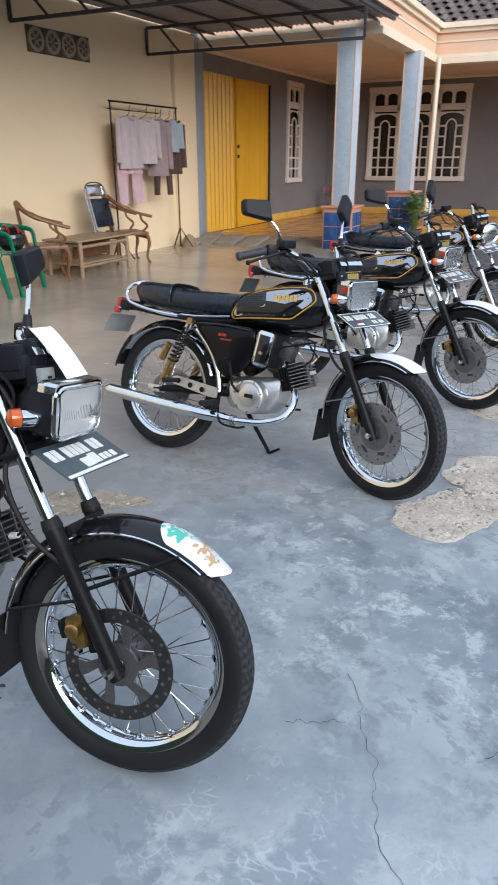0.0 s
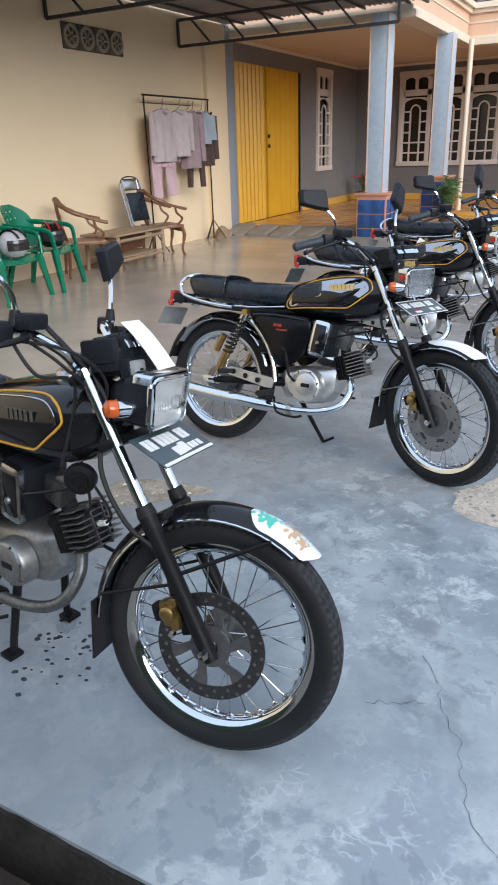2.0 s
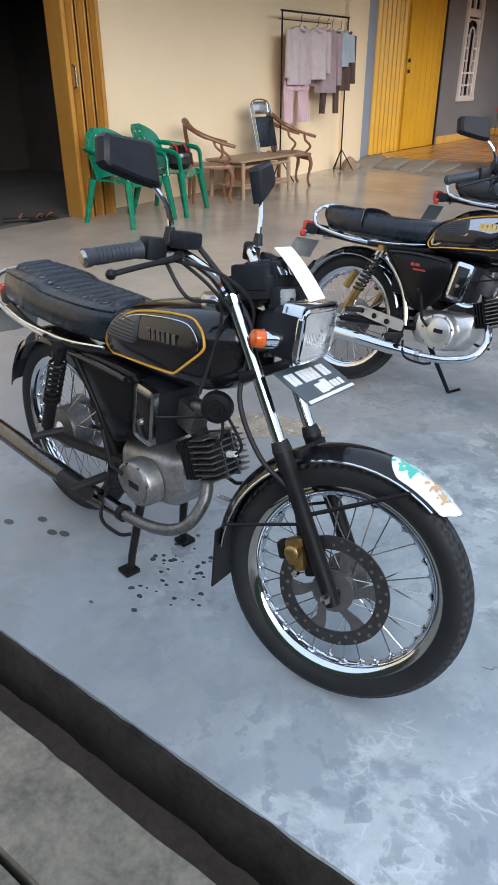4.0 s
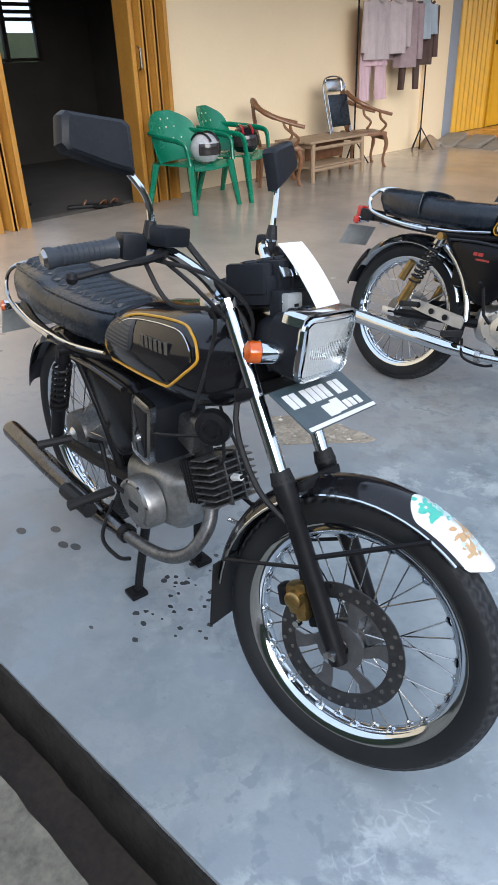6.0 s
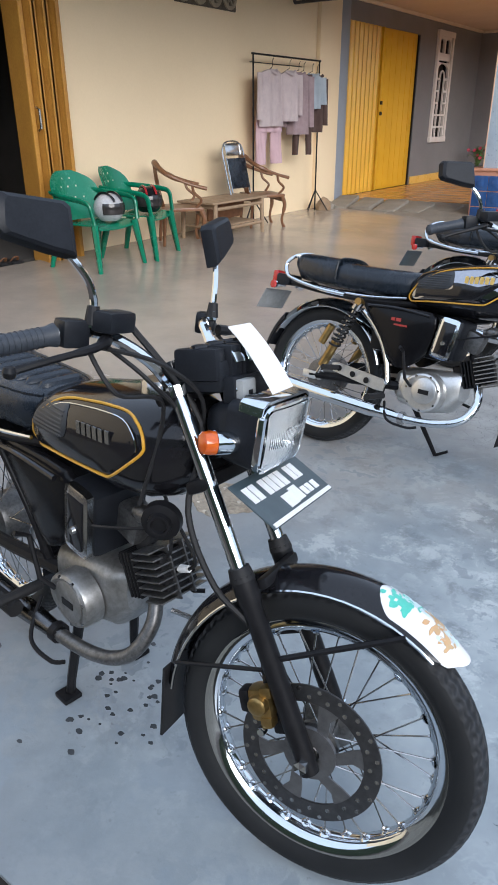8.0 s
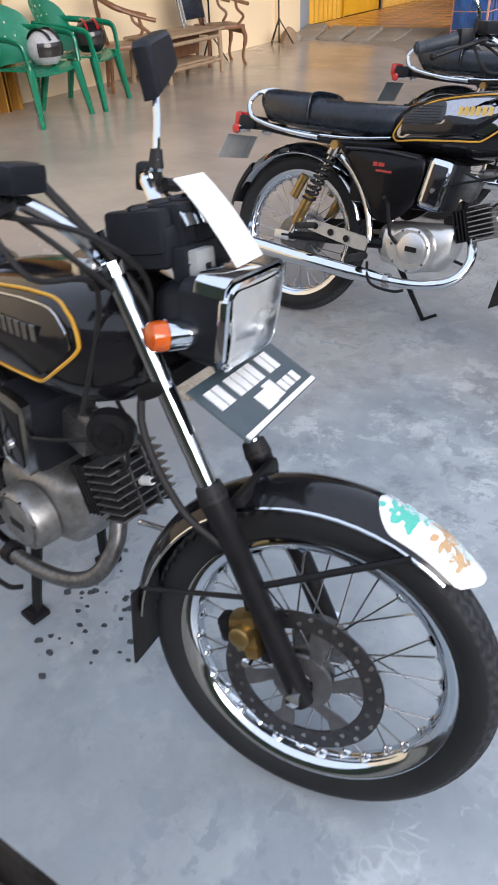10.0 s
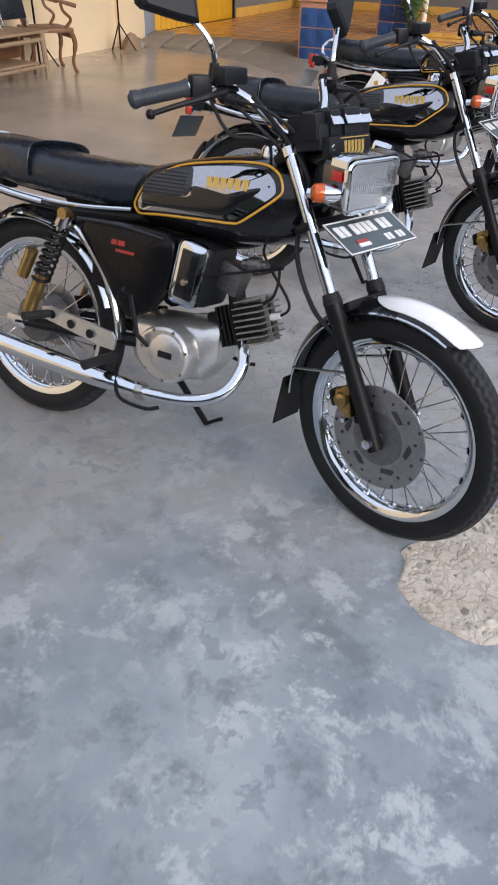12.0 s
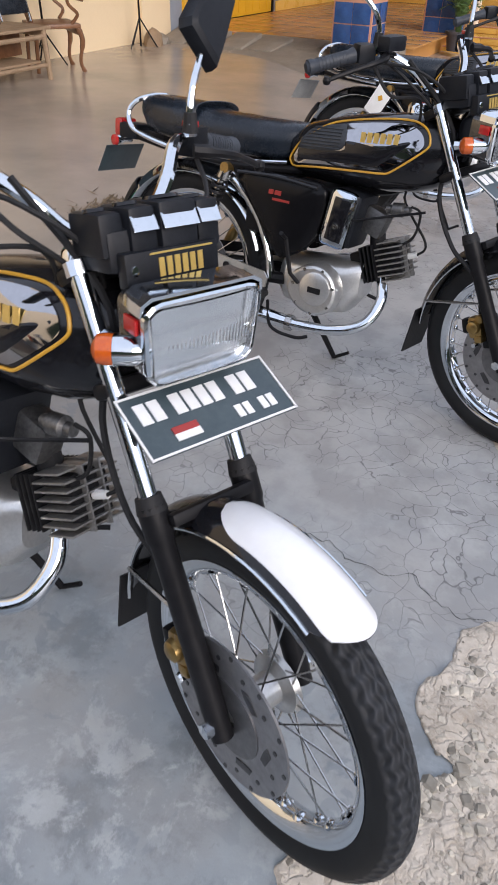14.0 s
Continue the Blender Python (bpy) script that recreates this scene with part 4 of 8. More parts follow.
def wheel(parent, m, front, disc_holes):
    """A spoked wheel round its own y axis. Local: axle at the origin, x forward, right side at -y."""
    w = 0.034 if front else 0.038
    tyre_bm = B()
    profile = [(0.232, -0.6 * w), (0.245, -0.85 * w), (0.262, -w), (0.277, -0.9 * w), (0.289, -0.62 * w), (0.2955, -0.28 * w), (R, 0), (0.2955, 0.28 * w), (0.289, 0.62 * w), (0.277, 0.9 * w), (0.262, w), (0.245, 0.85 * w), (0.232, 0.6 * w), (0.228, 0)]
    add_lathe(tyre_bm, profile, (0, 0, 0), (0, 1, 0), 72, close=True)
    hub = part("wheel", add_lathe(B(), [(0.0, -0.062), (0.012, -0.062), (0.03, -0.045), (0.045, -0.04), (0.045, -0.03), (0.028, -0.022), (0.028, 0.022), (0.05, 0.03), (0.055, 0.04), (0.02, 0.055), (0.0, 0.055)], (0, 0, 0), (0, 1, 0), 28), ALLOY_DARK if disc_holes else ALLOY, parent, "spoked wheel with polished hub")
    hub.matrix_basis = m
    part("tyre", tyre_bm, TREAD, hub, "black rubber tyre")
    rim = [(0.236, -0.026), (0.238, -0.02), (0.226, -0.017), (0.216, -0.01), (0.2135, 0), (0.216, 0.01), (0.226, 0.017), (0.238, 0.02), (0.236, 0.026), (0.222, 0.023), (0.21, 0.012), (0.207, 0), (0.21, -0.012), (0.222, -0.023)]
    part("rim", add_lathe(B(), rim, (0, 0, 0), (0, 1, 0), 72, close=True), CHROME, hub, "chrome rim")
    for k in range(32):
        a = 2 * math.pi * k / 32
        side = -1 if k % 2 else 1
        lean = 0.55 if k % 4 < 2 else -0.55
        p0 = Vector((0.042 * math.cos(a + lean), side * 0.034, 0.042 * math.sin(a + lean)))
        p1 = Vector((0.209 * math.cos(a), side * 0.004, 0.209 * math.sin(a)))
        d = p1 - p0
        share("spoke", spoke_mesh(DULL_CHROME), hub, Matrix.Translation(p0) @ d.to_track_quat("Z", "Y").to_matrix().to_4x4() @ Matrix.Diagonal((1, 1, d.length, 1)))
    for k in range(32):
        ang = 2 * math.pi * k / 32
        tilt = Matrix.Rotation(ang, 4, "Y")
        share("nipple", NIPPLE, hub, tilt @ Matrix.Translation((0.2, 0.004 if k % 2 == 0 else -0.004, 0)))
        share("rim_boss", BOSS, hub, tilt @ Matrix.Translation((0.2085, 0.004 if k % 2 == 0 else -0.004, 0)))
    if front:
        y = -0.062
        bm = B()
        add_lathe(bm, [(0.1 if disc_holes else 0.066, -0.002), (0.132, -0.002), (0.132, 0.002), (0.1 if disc_holes else 0.066, 0.002)], (0, y, 0), (0, 1, 0), 48, close=True)
        disc = part("brake_disc", bm, DISC_DARK if disc_holes else STEEL, hub, "drilled steel brake disc")
        carrier_metal = DULL_STEEL
        for k in range(6 if disc_holes else 0):
            a = 2 * math.pi * k / 6
            swirl = [(0.03, 0.0), (0.055, 0.2), (0.08, 0.33), (0.104, 0.3)]
            half = (0.34, 0.2, 0.16, 0.2)
            left = [(r * math.cos(a + d - h), y - 0.0015, r * math.sin(a + d - h)) for (r, d), h in zip(swirl, half)]
            right = [(r * math.cos(a + d + h), y - 0.0015, r * math.sin(a + d + h)) for (r, d), h in zip(swirl, half)]
            part("carrier_arm", add_prism(B(), left + right[::-1], (0, 0.003, 0)), carrier_metal, hub, smooth=False)
        part("disc_carrier", add_lathe(B(), [(0.02, -0.006), (0.05 if disc_holes else 0.07, -0.004), (0.05 if disc_holes else 0.07, 0.004), (0.02, 0.006)], (0, y, 0), (0, 1, 0), 24, close=True), carrier_metal, hub)
        bm = B()
        for k in range(40 if disc_holes else 24):
            a = 2 * math.pi * k / (40 if disc_holes else 24)
            r = 0.125 - (0.014 if disc_holes else 0.018) * (k % 2)
            add_lathe(bm, [(0.0, -0.0035), (0.0042, -0.0035), (0.0042, 0.0035), (0.0, 0.0035)], (r * math.cos(a), y, r * math.sin(a)), (0, 1, 0), 8)
        if not disc_holes:
            for k in range(6):
                turn = 2 * math.pi * k / 6
                pts = [(r * math.cos(turn + da), y - 0.0026, r * math.sin(turn + da)) for r, da in ((0.078, -0.2), (0.09, -0.24), (0.098, 0.1), (0.09, 0.24), (0.082, 0.1))]
                part("slot", add_prism(B(), pts, (0, -0.0008, 0)), DISC_DARK, disc, "dark cut-out", smooth=False)
        tagged(part("drilling", bm, DULL_CHROME if disc_holes else DISC_DARK, disc, "rows of small drillings", smooth=False), kind="stuff")
    else:
        part("brake_drum", add_lathe(B(), [(0.0, -0.05), (0.03, -0.05), (0.068, -0.042), (0.072, -0.03), (0.072, 0.03), (0.0, 0.03)], (0, 0, 0), (0, 1, 0), 32), ALLOY_DARK, hub)
        bm = B()
        add_lathe(bm, [(0.06, 0.045), (0.095, 0.045), (0.095, 0.05), (0.06, 0.05)], (0, 0, 0), (0, 1, 0), 32, close=True)
        part("sprocket", bm, STEEL, hub)
    return hub


def arch(radius, width, a0, a1, curl, steps=60, thick=0.003, rounded=False):
    """A mudguard: an arc over a wheel at the origin, angles in degrees from ahead, bowed across."""
    bm = B()
    loops = []
    for s in range(steps + 1):
        a = radians(a0 + (a1 - a0) * s / steps)
        loop = []
        across = 9
        end = min(s, steps - s)
        wide = width * (0.86, 0.94, 0.98, 0.995)[end] if rounded and end < 4 and s < steps / 2 else width
        for k in range(across):
            u = 2 * k / (across - 1) - 1
            r = radius - curl * abs(u * wide / width) ** 2.6
            b = a - (radians(6) * (1 - u * u) * max(0.0, 1 - s / 9) if rounded else 0.0)
            loop.append((r * math.cos(b), u * wide / 2, r * math.sin(b)))
        for k in range(across - 1, -1, -1):
            u = 2 * k / (across - 1) - 1
            r = radius - curl * abs(u * wide / width) ** 2.6 - thick
            b = a - (radians(6) * (1 - u * u) * max(0.0, 1 - s / 9) if rounded else 0.0)
            loop.append((r * math.cos(b), u * (wide / 2 - 0.001), r * math.sin(b)))
        loops.append(loop)
    rings(bm, loops)
    return bm


def loft(sections, sides=20, power=2.6):
    """Skins super-ellipses: each (x, z middle, half width, half height)."""
    bm = B()
    loops = []
    for x, z, w, h in sections:
        loop = []
        for s in range(sides):
            a = 2 * math.pi * s / sides
            c, d = math.cos(a), math.sin(a)
            loop.append((x, w * math.copysign(abs(c) ** (2 / power), c), z + h * math.copysign(abs(d) ** (2 / power), d)))
        loops.append(loop)
    rings(bm, loops)
    return bm


TANK = [(0.283, 0.738, 0.055, 0.035), (0.296, 0.738, 0.092, 0.06), (0.335, 0.746, 0.108, 0.078), (0.42, 0.757, 0.117, 0.091), (0.52, 0.768, 0.123, 0.102), (0.61, 0.776, 0.125, 0.107), (0.69, 0.785, 0.118, 0.104), (0.745, 0.794, 0.1, 0.092), (0.785, 0.802, 0.068, 0.07), (0.805, 0.806, 0.035, 0.04)]


def tank_side(x, z):
    """Half width of the tank at a place on its side."""
    for (xa, za, wa, ha), (xb, zb, wb, hb) in zip(TANK, TANK[1:]):
        if xa <= x <= xb:
            u = (x - xa) / (xb - xa)
            zm, w, h = za + (zb - za) * u, wa + (wb - wa) * u, ha + (hb - ha) * u
            d = min(0.97, abs((z - zm) / h))
            return w * (1 - d ** 2.6) ** (1 / 2.6)
    return 0.05


straight_part = part


def motorcycle(m, steer, stand, variant, label, lean=0.0):
    """A small standard motorcycle. Local: ground under the rear axle at the origin, x forward, y left, z up."""
    ob = thing("motorcycle", m, label, "motorcycle", "parked motorcycles")
    old = variant == "old"
    axis_point, axis = Vector((0.645, 0, 1.0)), Vector((0.4848, 0, -0.8746)).normalized()
    S = Matrix.Translation(axis_point) @ Matrix.Rotation(radians(-steer), 4, axis) @ Matrix.Translation(-axis_point)
    fork_up = -axis
    place_by = [Vector((0, 0, 0))]

    def part(name, bm, material, parent, text="", sharp=35.0, smooth=True):
        for v in bm.verts:
            v.co += place_by[0]
        return straight_part(name, bm, material, parent, text, sharp, smooth)

    def sp(name, bm, material, text="", sharp=35.0, parent=None, smooth=True):
        bmesh.ops.transform(bm, matrix=S, verts=bm.verts)
        return straight_part(name, bm, material, parent or ob, text, sharp, smooth)

    axle = Vector((WB, 0, R * 1.025))
    wheel(ob, Matrix.Translation((REAR, 0, R * 1.04)) @ Matrix.Scale(1.04, 4), False, False)
    wheel(ob, S @ Matrix.Translation(axle) @ Matrix.Scale(1.025, 4), True, old)

    # front fork
    for s in (-1, 1):
        foot = axle + Vector((0, s * 0.085, 0)) + fork_up * -0.005
        slide = sp("fork_leg", add_tube(B(), [foot - fork_up * 0.02, foot + fork_up * 0.03, foot + fork_up * 0.3, foot + fork_up * 0.31, foot + fork_up * 0.36], [0.018, 0.02, 0.019, 0.0225, 0.0225], 14), BLACK_SATIN if variant != "fourth" else ALLOY, "black fork slider" if variant != "fourth" else "silver fork slider")
        sp("stanchion", add_tube(B(), [foot + fork_up * 0.355, foot + fork_up * 0.7], 0.0148, 14), CHROME, "chrome fork tube", parent=slide)
        sp("fork_cap", add_tube(B(), [foot + fork_up * 0.695, foot + fork_up * 0.715], 0.018, 10), CHROME, parent=slide)
        sp("gaiter", add_tube(B(), [foot + fork_up * 0.35, foot + fork_up * 0.375], [0.024, 0.02], 12), RUBBER, parent=slide)
        sp("axle_nut", add_lathe(B(), [(0.0, 0), (0.013, 0), (0.013, 0.014), (0.0, 0.016)], axle + Vector((0, s * 0.1, 0)), (0, s, 0), 6), CHROME, parent=slide, smooth=False)
    for h, name in ((0.52, "lower_clamp"), (0.685, "upper_clamp")):
        c = axle + fork_up * h
        sp(name, add_box(B(), c + Vector((-0.02, 0, 0)), (0.05, 0.205, 0.026), Matrix.Rotation(radians(-29), 3, "Y"), 0.011), BLACK_SATIN)
    sp("steering_head", add_tube(B(), [axis_point + axis * 0.29, axis_point + axis * 0.06], 0.026, 12), BLACK_PAINT)
    # brake caliper and hose, right side
    cal = axle + Vector((-0.1, -0.072, 0.072))
    body = sp("brake_caliper", add_box(B(), cal, (0.046, 0.042, 0.066), Matrix.Rotation(radians(-20), 3, "Y"), 0.014), GOLD, "gold brake caliper")
    sp("piston_cover", add_lathe(B(), [(0.0, 0.016), (0.012, 0.016), (0.018, 0.012), (0.021, 0.0)], cal + Vector((-0.002, -0.018, 0.003)), (0, -1, 0), 14), GOLD, parent=body)
    for dz in (-0.027, 0.031):
        sp("lug", add_box(B(), cal + Vector((0.014 - 0.2 * dz, -0.006, dz)), (0.026, 0.036, 0.024), Matrix.Rotation(radians(-20), 3, "Y"), 0.009), GOLD, parent=body)
    sp("caliper_bracket", add_box(B(), cal + Vector((0.026, 0.006, -0.002)), (0.03, 0.012, 0.11), Matrix.Rotation(radians(-20), 3, "Y"), 0.005), BLACK_SATIN, "black caliper bracket", parent=body)
    sp("pad_spring", add_box(B(), cal + Vector((-0.032, 0.0, -0.006)), (0.022, 0.034, 0.044), Matrix.Rotation(radians(-20), 3, "Y"), 0.008), BLACK_SATIN, parent=body)
    for dx, dz in ((0.03, 0.05), (0.012, -0.048)):
        sp("bolt", add_lathe(B(), [(0.0, 0.014), (0.007, 0.014), (0.009, 0.01), (0.009, 0.0)], cal + Vector((dx, -0.012, dz)), (0, -1, 0), 8), CHROME, parent=body, smooth=False)
    sp("brake_hose", add_tube(B(), [cal + Vector((0, 0, 0.04)), cal + Vector((-0.03, -0.015, 0.14)), axle + Vector((-0.215, -0.1, 0.28)), axle + Vector((-0.29, -0.09, 0.4)), axle + Vector((-0.3, -0.06, 0.56)), axle + Vector((-0.42, -0.13, 0.72))], 0.006, 6, curved=True), RUBBER, "black brake hose")
    sp("speedometer_cable", add_tube(B(), [axle + Vector((-0.02, 0.07, 0.03)), axle + Vector((-0.17, 0.1, 0.25)), axle + Vector((-0.22, 0.06, 0.48)), axle + Vector((-0.27, 0.02, 0.64))], 0.004, 6, curved=True), RUBBER)
    # front mudguard with stays and flap
    TIP = 53 if old else 64
    guard = sp("mudguard", (lambda bm: (bmesh.ops.translate(bm, verts=bm.verts, vec=axle), bm)[1])(arch(0.336, 0.105, TIP, 180, 0.03, rounded=True)), BLACK_PAINT, "black front mudguard with white upper panel")
    rim = B()
    for s in (-1, 1):
        add_tube(rim, [axle + Vector((0.3065 * math.cos(radians(a)), s * 0.0525, 0.3065 * math.sin(radians(a)))) for a in np.linspace(TIP + 2, 180, 24)], 0.0032, 6)
    sp("guard_beading", rim, CHROME, parent=guard)
    sp("mud_flap", add_prism(B(), [axle + Vector(p) for p in ((-0.328, -0.058, 0.04), (-0.328, 0.058, 0.04), (-0.322 if old else -0.36, 0.052, -0.12), (-0.322 if old else -0.36, -0.052, -0.12))], (0.005, 0, 0.001)), RUBBER, "mud flap", parent=guard)
    for s in (-1, 1):
        for a in (66, 168) if old else (165,):
            end = axle + Vector((0.308 * math.cos(radians(a)), s * 0.055, 0.308 * math.sin(radians(a))))
            sp("stay", add_tube(B(), [axle + (Vector((-0.092, s * 0.085, 0.168)) if a < 90 else Vector((-0.083, s * 0.085, 0.15))), end], 0.0058 if old and a < 90 else 0.0045, 6), DULL_CHROME if not old else BLACK_SATIN, parent=guard)
    sp("guard_bracket", add_box(B(), axle + Vector((-0.135, 0, 0.3)), (0.018, 0.15, 0.02), Matrix.Rotation(radians(-24), 3, "Y"), 0.005), BLACK_SATIN, parent=guard)
    bm = B()
    loops = []
    end = TIP + (27 if old else 43)
    for k in range(25):
        u = k / 24
        a = radians(TIP + 0.2 + (end - TIP - 0.2) * u)
        w = (0.046 if old else 0.043) * min(1.0, math.sqrt(max(0.02, 1 - max(0.0, (u - 0.72) / 0.28) ** 2)), 0.93 + 1.5 * u)
        row = [(x, 0.3366 - 0.03 * abs(x / 0.0525) ** 2.6) for x in np.linspace(-w, w, 11)]
        tip = [a - radians(6) * (1 - (y / 0.0525) ** 2) * max(0.0, 1 - u * (end - TIP) * 60 / ((180 - TIP) * 9)) for y, r in row]
        loops.append([axle + Vector((r * math.cos(b), y, r * math.sin(b))) for (y, r), b in zip(row, tip)] + [axle + Vector(((r - 0.0022) * math.cos(b), y, (r - 0.0022) * math.sin(b))) for (y, r), b in zip(row[::-1], tip[::-1])])
    rings(bm, loops)
    panel = sp("white_panel", bm, WHITE_GLOSS, "white upper panel", parent=guard)
    if old:
        prints = random.Random(6)
        for a_mid, y_mid, n, ink, text in ((73, -0.008, 30, GREEN_INK, "teal sticker print"), (69, 0.012, 16, PALE_INK, "pale sticker print"), (58.5, -0.004, 34, ORANGE_INK, "faded orange sticker print"), (56, 0.008, 14, PALE_INK, "pale sticker print")):
            bm = B()
            for _ in range(n):
                a0, y0 = a_mid + prints.gauss(0, 2.6), y_mid + prints.gauss(0, 0.011)
                da, dy, skew = prints.uniform(0.4, 1.5), prints.uniform(0.0015, 0.006), prints.uniform(-0.004, 0.004)
                verts = []
                for sa, sy in ((-1, -1), (-1, 1), (0.2, 1.5), (1, 1), (1, -1), (-0.2, -1.5)):
                    y = y0 + sy * dy + sa * skew
                    a = radians(a0 + sa * da)
                    r = 0.3375 - 0.03 * min(1.0, abs(y / 0.0525)) ** 2.6
                    verts.append(bm.verts.new(axle + Vector((r * math.cos(a), y, r * math.sin(a)))))
                bm.faces.new(verts)
            tagged(sp("sticker", bm, ink, text, parent=guard, smooth=False), text, kind="stuff")

    # headlamp
    H = Matrix.Translation((0.915, 0, 0.864)) @ Matrix.Rotation(radians(3), 4, "Y") @ Matrix.Diagonal((0.95, 1.02 if old else 0.96, 0.86 if old else 0.82, 1))

    def hp(name, bm, material, text="", parent=None, smooth=True):
        bmesh.ops.transform(bm, matrix=H, verts=bm.verts)
        return sp(name, bm, material, text, parent=parent, smooth=smooth)

    def frame_loops(rows):
        loops = []
        for x, w, h, r in rows:
            loop = []
            for cx, cz, a0 in ((1, 1, 0), (-1, 1, 90), (-1, -1, 180), (1, -1, 270)):
                for k in range(4):
                    a = radians(a0 + 30 * k)
                    y, z = cx * (w - r) + r * math.cos(a), cz * (h - r) + r * math.sin(a)
                    loop.append((x, y * (0.95 + 0.65 * z), z))
            loops.append(loop)
        return loops

    if variant == "fourth":
        lamp = hp("headlamp", add_lathe(B(), [(0.0, -0.11), (0.05, -0.1), (0.09, -0.06), (0.098, 0.0), (0.0, 0.0)], (0, 0, 0), (1, 0, 0), 28), BLACK_PAINT, "round black headlamp")
        hp("bezel", add_lathe(B(), [(0.09, -0.004), (0.1, -0.004), (0.103, 0.012), (0.094, 0.018)], (0, 0, 0), (1, 0, 0), 28, close=True), CHROME, "chrome bezel", parent=lamp)
        hp("lens", add_lathe(B(), [(0.094, 0.004), (0.06, 0.022), (0.0, 0.03)], (0, 0, 0), (1, 0, 0), 28), REFLECTOR, "clear round lens", parent=lamp)
    else:
        bm = B()
        rings(bm, frame_loops([(-0.13, 0.05, 0.03, 0.02), (-0.1, 0.075, 0.05, 0.025), (-0.05, 0.09, 0.062, 0.02), (-0.005, 0.093, 0.064, 0.02)]))
        lamp = hp("headlamp", bm, BLACK_PLASTIC, "rectangular headlamp with clear ribbed lens")
        bm = B()
        rings(bm, frame_loops([(-0.07, 0.092, 0.064, 0.02), (-0.03, 0.097, 0.068, 0.024), (-0.004, 0.099, 0.07, 0.026), (-0.004, 0.092, 0.064, 0.02)]), caps=False)
        hp("shell_rim", bm, BLACK_PLASTIC if old else AGED_STEEL, "dark lamp shell", parent=lamp)
        bm = B()
        rings(bm, frame_loops([(-0.006, 0.0985, 0.0695, 0.026), (0.0, 0.101, 0.072, 0.028), (0.008, 0.1005, 0.0715, 0.028), (0.011, 0.0965, 0.068, 0.026), (0.007, 0.0935, 0.0655, 0.024), (-0.006, 0.092, 0.064, 0.022)]), caps=False)
        hp("bezel", bm, CHROME, "bright chrome bezel", parent=lamp)
        bm = B()
        rings(bm, [[(x, y * k, z) for y, z in ((-0.102, 0.052), (-0.1, 0.07), (-0.085, 0.08), (0.085, 0.08), (0.1, 0.07), (0.102, 0.052), (0.098, 0.052), (0.095, 0.067), (0.082, 0.0745), (-0.082, 0.0745), (-0.095, 0.067), (-0.098, 0.052))] for x, k in ((-0.045, 0.94), (-0.02, 0.99), (0.004, 1.0))])
        hp("brow", bm, CHROME, "chrome brow over the lamp", parent=lamp)
        if not old:
            for s in (-1, 1):
                hp("side_reflector", add_box(B(), (-0.022, s * 0.0985, 0.03), (0.03, 0.006, 0.026), None, 0.002), RED, "small red side reflector", parent=lamp)
        bm = B()
        rings(bm, frame_loops([(-0.004, 0.0925, 0.0645, 0.02), (-0.02, 0.088, 0.061, 0.03), (-0.04, 0.078, 0.054, 0.04), (-0.06, 0.062, 0.044, 0.036), (-0.078, 0.04, 0.03, 0.028), (-0.088, 0.016, 0.013, 0.012)]))
        hp("reflector", bm, MILKY if old else REFLECTOR, "milky reflector" if old else "silver reflector", parent=lamp)
        bm = B()
        loops = []
        for k in range(57):
            y = -0.091 + 0.182 * k / 56
            bulge = 0.016 * (1 - (y / 0.11) ** 2) + (0.0011 if k % 2 else 0)
            tall = 0.0625 * (1 - 0.18 * max(0.0, (abs(y) - 0.07) / 0.021) ** 2)
            loops.append([(0.008 + bulge * (1 - (z / 0.09) ** 2), y * (0.95 + 0.65 * z), z) for z in np.linspace(-tall, tall, 7)] + [(0.003 + bulge * (1 - (z / 0.09) ** 2), y * (0.95 + 0.65 * z), z) for z in np.linspace(tall, -tall, 7)])
        rings(bm, loops)
        lens = hp("lens", bm, GLASS, "clear ribbed glass", parent=lamp)
        lens.visible_shadow = False
    # indicators
    for s in (-1, 1):
        c = Vector((0.872, s * 0.082, 0.851)) if old else Vector((0.9, s * 0.075, 0.851))
        out_way = Vector((-0.7, s * 0.85, 0.0)).normalized()
        stalk = sp("indicator", add_lathe(B(), [(0.0, -0.009), (0.011, -0.007), (0.0175, 0.002), (0.0205, 0.018), (0.0215, 0.042), (0.0, 0.044)], c, out_way, 20), CHROME, "chrome bullet indicator")
        sp("lens", add_lathe(B(), [(0.0205, 0.0), (0.0212, 0.009), (0.0195, 0.021), (0.012, 0.027), (0.0, 0.0285)], c + out_way * 0.0425, out_way, 20), AMBER, "amber lens", parent=stalk)
        sp("bracket", add_tube(B(), [c + Vector((0.004, 0, 0)), Vector((0.86, s * 0.078, 0.846)), Vector((0.815, s * 0.085, 0.84))], [0.01, 0.011, 0.014], 8), CHROME, parent=stalk)
    # number plate below the lamp
    P = Matrix.Translation((0.938, 0.0, 0.764)) @ Matrix.Rotation(radians(-63), 4, "Y") @ Matrix.Diagonal((1, 1.1 if old else 1.0, 1.02 if old else 0.97, 1))

    def pp(name, bm, material, text="", parent=None, smooth=False):
        bmesh.ops.transform(bm, matrix=P, verts=bm.verts)
        return sp(name, bm, material, text, parent=parent, smooth=smooth)

    pw, ph = 0.25, 0.105
    plate = pp("number_plate", add_box(B(), (0, 0, 0), (0.003, pw, ph), bevel=0.001), PLATE, "dark number plate with pale marks")
    bm = B()
